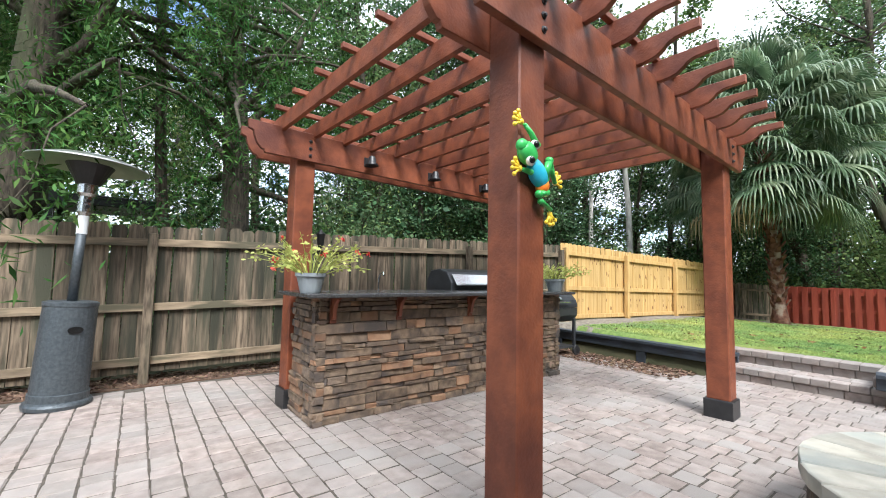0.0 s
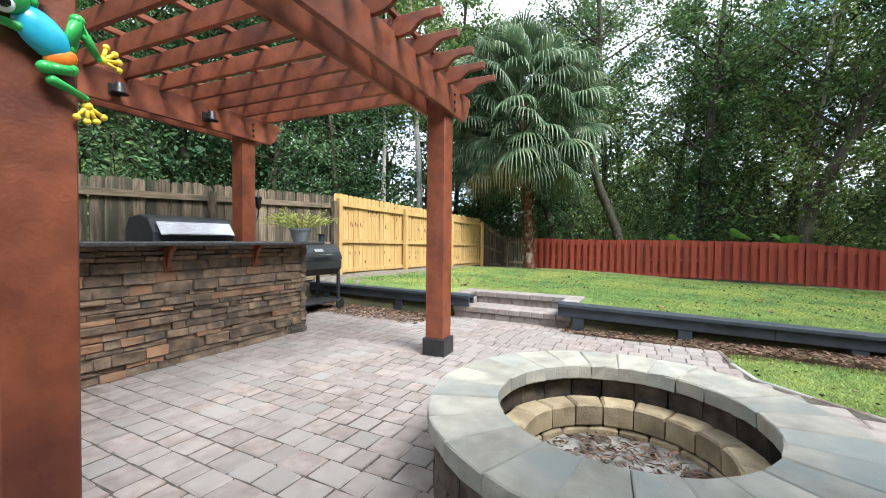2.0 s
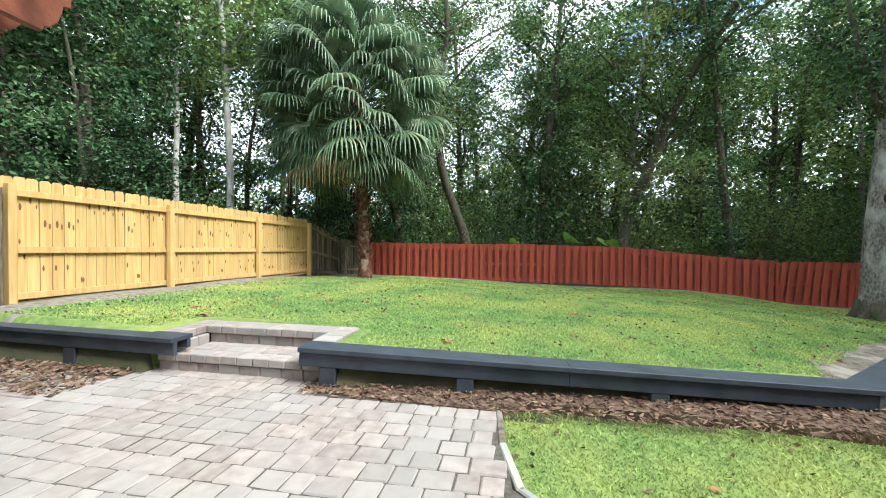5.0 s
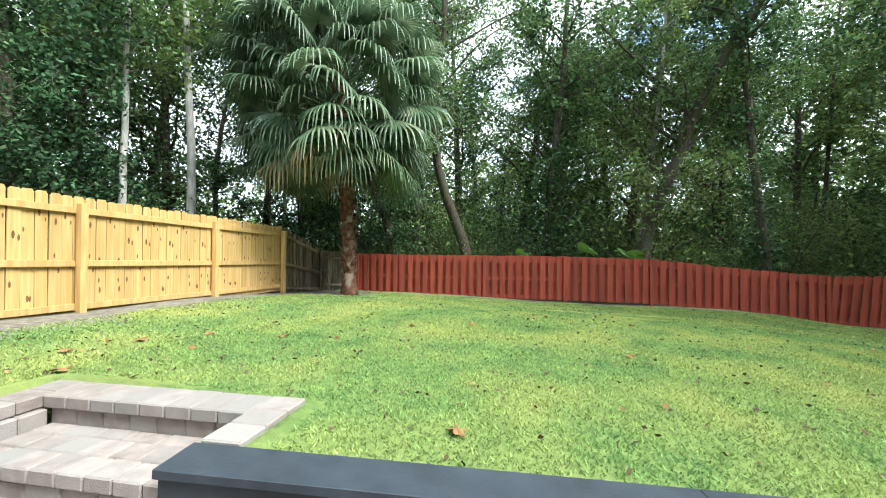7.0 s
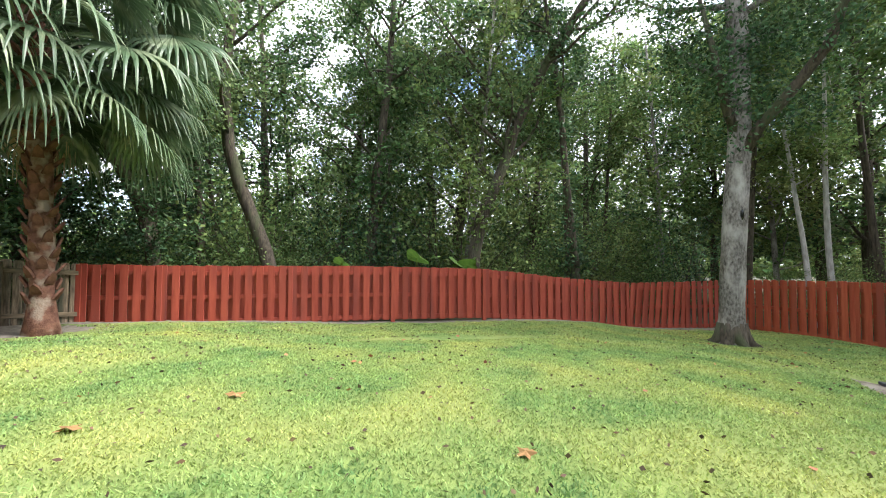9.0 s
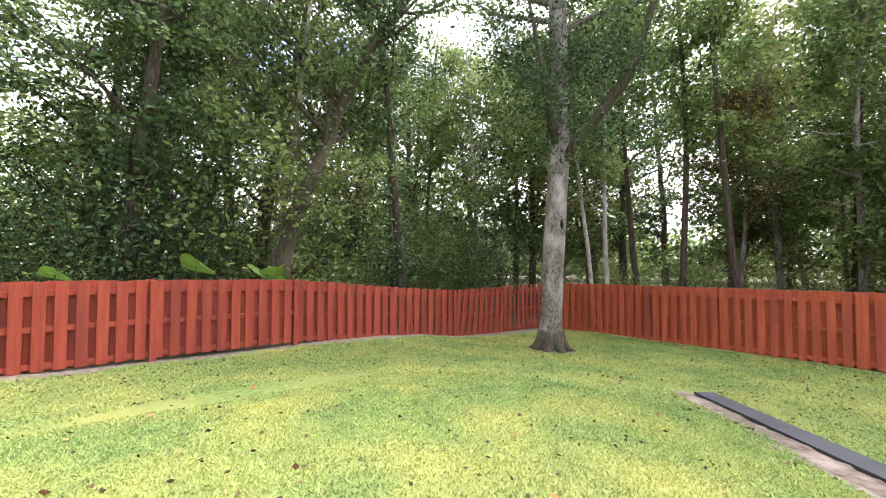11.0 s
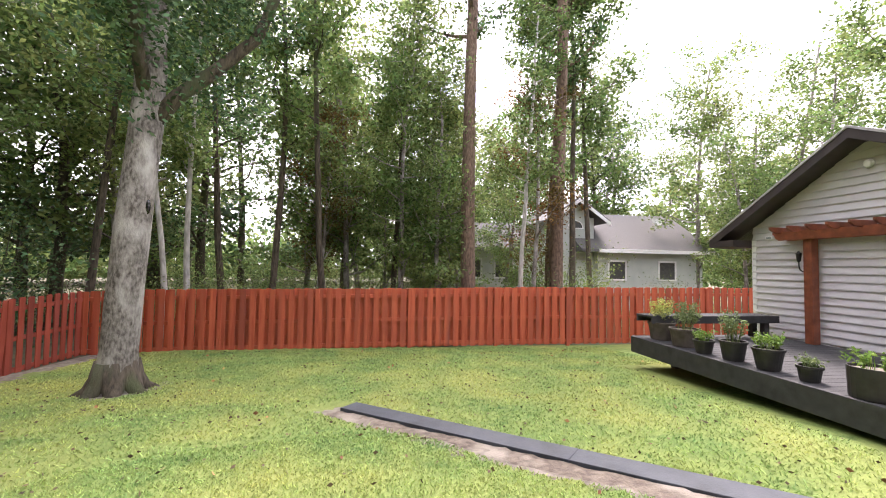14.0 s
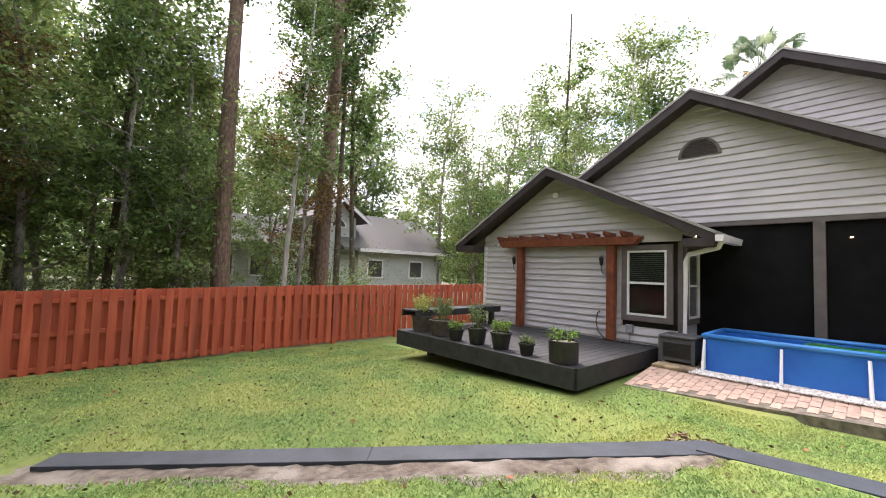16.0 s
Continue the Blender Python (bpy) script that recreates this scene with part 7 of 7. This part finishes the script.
# woods along the right-hand fence
for x, y, k, s, lab in ((7.3, -14.6, 0, 1.0, "tall straight pine with reddish bark behind the orange fence"), (4.2, -15.3, 1, 1.0, "tall straight pine behind the orange fence"),
                        (4.0, -16.2, 0, 0.95, "tall straight pine beside the neighbour house")):
    plant_tree("pine_tree", PINE[k], at(x, y, s, rt.uniform(0, 360)), lab, "tree")
for x, y, k, s, ly in ((11.6, -15.0, 1, 1.1, 6), (15.2, -14.6, 0, 0.9, 3), (15.6, -14.3, 0, 0.85, -3), (13.3, -15.2, 2, 1.1, 3), (14.8, -16, 1, 1.15, 0), (5.7, -14.6, 0, 0.85, 1), (9.6, -17, 1, 1.1, 2), (17.8, -14.5, 2, 1.1, -4)):
    plant_tree("slender_tree", SLIM[k], at(x, y, s, rt.uniform(0, 360), 0, ly), "slender tree with pale trunk behind the orange fence" if k == 0 else "slender dark-trunked tree behind the orange fence", "tree", "trees behind the orange fence")
forest(LIGHT + LIGHT + OAK, "woodland_tree", "light green leafy tree behind the orange fence", [(18.5, -17), (16.5, -18.5), (13, -19), (10.8, -20), (8.6, -19.5), (20.5, -13.5), (22, -18), (9.3, -15.6), (8.2, -15.2), (11.2, -17.4), (7.6, -17.8), (19.5, -21)], 0.8, 1.1, "trees behind the orange fence")
forest(LIGHT, "woodland_tree", "pale leafy tree far beyond the old fence", [(9.5, 24), (12.0, 23), (14.5, 25)], 0.6, 0.75, "far trees beyond the old fence")
forest(DEEP, "woodland_tree", "tall leafy tree rising behind the neighbour house", [(-3, -31.5), (-7.5, -32)], 0.9, 1.05, "trees beyond the neighbour house")
for x, y, k, sc in ((3.0, -16.6, 1, 1.3), (1.7, -17.4, 2, 1.2)):
    plant_tree("slender_tree", SLIM[k], at(x, y, sc, rt.uniform(0, 360)), "slender high-crowned tree before the neighbour house", "tree", "trees behind the orange fence")
for x, y, sc in ((3.7, -16.4, 1.15), (2.9, -17.6, 1.25), (5.4, -15.6, 0.9), (-0.4, -15.2, 0.75)):
    plant_shrub(SHRUB[2], at(x, y, sc, rt.uniform(0, 360)), "light green shrub growing before the neighbour house", "shrubs by the neighbour house")
forest(LIGHT, "woodland_tree", "leafy tree rising behind the neighbour house", [(-1.5, -29), (-5.2, -29.5), (2.6, -28.8), (-9, -27.5)], 1.0, 1.2, "trees beyond the neighbour house")
forest(RUST, "rusty_tree", "small tree with rust-brown turning leaves behind the fence", [(12.2, -16.8), (5.2, -14.9)], 0.9, 1.1, "turning trees")
forest(LIGHT, "woodland_tree", "leafy tree between the two houses", [(-2.6, -14.8), (-4.5, -17), (-1.0, -28.5), (-3.4, -13.6), (-8, -21), (-9.5, -15), (-5.5, -12)], 0.62, 0.95, "trees beside the house")
forest(SLIM + LIGHT, "woodland_tree", "airy tree rising behind the house", [(-8.6, -14.7), (-10.5, -11.8), (-8, -18), (-6, -21), (-13, -13), (-15, -18)], 1.15, 1.4, "trees behind the house")

forest(DEEP, "woodland_tree", "leafy tree behind the orange fence", [(12.0, -24), (17, -24), (10, -29), (21, -27), (14.5, -28), (6, -30), (1, -31), (-5, -30), (-12, -24)], 0.8, 1.1, "trees beyond the neighbour house")
forest(LIGHT, "woodland_tree", "small leafy tree screening the neighbour house", [(8.6, -16.0), (6.9, -18.6), (8.0, -17.2), (7.9, -20.3), (9.8, -18.4), (5.2, -17.9), (4.2, -19.6)], 0.5, 0.68, "small trees by the neighbour house")
forest(DEEP, "woodland_tree", "tall leafy tree far behind the yellow fence", scatter(8, 5, 22, 17, 25, 3.5), 0.85, 1.1, "woods behind the yellow fence")
forest(DEEP, "woodland_tree", "tall leafy tree past the fence corner", scatter(6, 19, 28, -24, -14, 3.2), 0.8, 1.05, "woods past the corner")
# undergrowth
for n, box4, s0, s1 in ((20, (18.6, 20.5, -12.5, 5), 0.7, 1.0), (18, (19.5, 23, -14, 9), 1.2, 2.0), (13, (7.5, 17, 8.3, 9.6), 0.8, 1.1), (14, (6, 19, 11.5, 15), 1.5, 2.2), (12, (-5, 7, 9.3, 12), 0.9, 1.3), (13, (7.8, 17, -17.4, -14.5), 0.5, 0.8), (7, (-3, 6.5, -14.6, -13.4), 0.42, 0.58), (12, (12, 24, -19, -15), 0.6, 0.9), (10, (23, 30, -18, 14), 1.6, 2.3), (9, (6, 20, -26, -20), 0.9, 1.4)):
    for x, y in scatter(n, *box4, 0.8):
        k = rt.choice((0, 2, 2, 1)) if x > 18.5 and y < 6 else rt.randrange(4) if y > -13 else rt.choice((0, 2, 2))
        plant_shrub(SHRUB[k], at(x, y, rt.uniform(s0, s1), rt.uniform(0, 360)), "dense leafy undergrowth shrub beyond the fence", "undergrowth beyond the fences")

for x, y, sc in ((20.5, -10.4, 1.3), (21.6, -11.8, 1.5), (22.6, -12.6, 1.7), (20.2, -11.9, 1.2), (24.0, -14.2, 1.9), (23.2, -13.0, 1.6)):
    plant_shrub(SHRUB[2], at(x, y, sc, rt.uniform(0, 360)), "light green undergrowth shrub in the clearing", "undergrowth in the clearing")

# far woods close the view; distance haze is put into their light leaf colour
g = np.random.default_rng(55)
nf = 90000
ang = g.uniform(0, 2 * math.pi, nf)
rad = g.uniform(44, 58, nf)
hgt = np.abs(g.normal(0, 1, nf)) * (4.2 + 1.8 * np.sin(ang * 7) + 1.0 * np.sin(ang * 17 + 1))
c = np.column_stack([9 + rad * np.cos(ang), -3 + rad * np.sin(ang), np.minimum(hgt, 12)])
ob = new("far_woods", quads_mesh("far_woods", leaf_quads(g, c, 0.7, 0.5, up=0.3), M_LEAF_LIGHT))
tagged(ob, "far woods all round, haze painted as a light leaf colour", "woods", kind="stuff")


# broad leaves and vines over the back fence
def elephant_ear(x, y, z, s, rz):
    e = thing("broad_leaf_plant", "large heart-shaped green leaf leaning over the red fence", "plant", pose(x, y, z, 0, 0, rz))
    bm = bmesh.new()
    tube(bm, [(0.1, 0, -0.9), (0.05, 0, -0.3), (0, 0, 0.05)], [0.02, 0.016, 0.012], 6)
    part("stalk", bm, M_HERB, e)
    bm = bmesh.new()
    out = [(0.0, 0.12), (0.22, 0.3), (0.3, 0.1), (0.26, -0.2), (0.14, -0.46), (0.0, -0.62)]
    row = []
    for u, v in out:
        zz = 0.06 - 0.25 * v * v - 0.2 * u * u
        row.append((bm.verts.new((-u * s, v * s, zz * s)), bm.verts.new((0, v * 0.8 * s, (zz - 0.03) * s)), bm.verts.new((u * s, v * s, zz * s))))
    for a, b in zip(row, row[1:]):
        for k in (0, 1):
            try:
                bm.faces.new((a[k], b[k], b[k + 1], a[k + 1]))
            except ValueError:
                pass
    ob = part("blade", bm, M_HERB, e)
    ob.matrix_basis = pose(0, 0, 0.05, 0, -38, 90)


elephant_ear(16.45, -2.75, 1.32, 1.0, 10)
elephant_ear(16.5, -3.75, 1.2, 0.75, -30)
elephant_ear(16.4, -4.05, 1.15, 0.7, 60)
elephant_ear(16.5, -1.0, 1.2, 0.6, 30)

# ---- laid pieces: pavers and ledge stones ----
for x, y, k, s, z, a, b in LATE_PAVERS:
    place("paver", PAVERS[(k, s)], floor, pose(x, y, z, a, b, 90))
rr = random.Random(77)
rust = {}
stone_bulk = bmesh.new()
LATE_STONES.sort(key=lambda q: (q[0].translation - Vector((0.3, -1.8, 0.6))).length)
for i, (m, me) in enumerate(LATE_STONES):
    if i < 300:
        if rr.random() < 0.17:
            if me.name not in rust:
                rust[me.name] = me.copy()
                rust[me.name].materials.clear()
                rust[me.name].materials.append(M_LEDGE_RUST)
            me = rust[me.name]
        place("ledge_stone", me, bar, BM @ m)
    else:
        k0 = len(stone_bulk.verts)
        stone_bulk.from_mesh(me)
        stone_bulk.verts.ensure_lookup_table()
        bmesh.ops.transform(stone_bulk, matrix=m, verts=stone_bulk.verts[k0:])
ob = part("ledge_stone_bulk", stone_bulk, M_LEDGE_FAR, bar)
tagged(ob, kind="stuff")
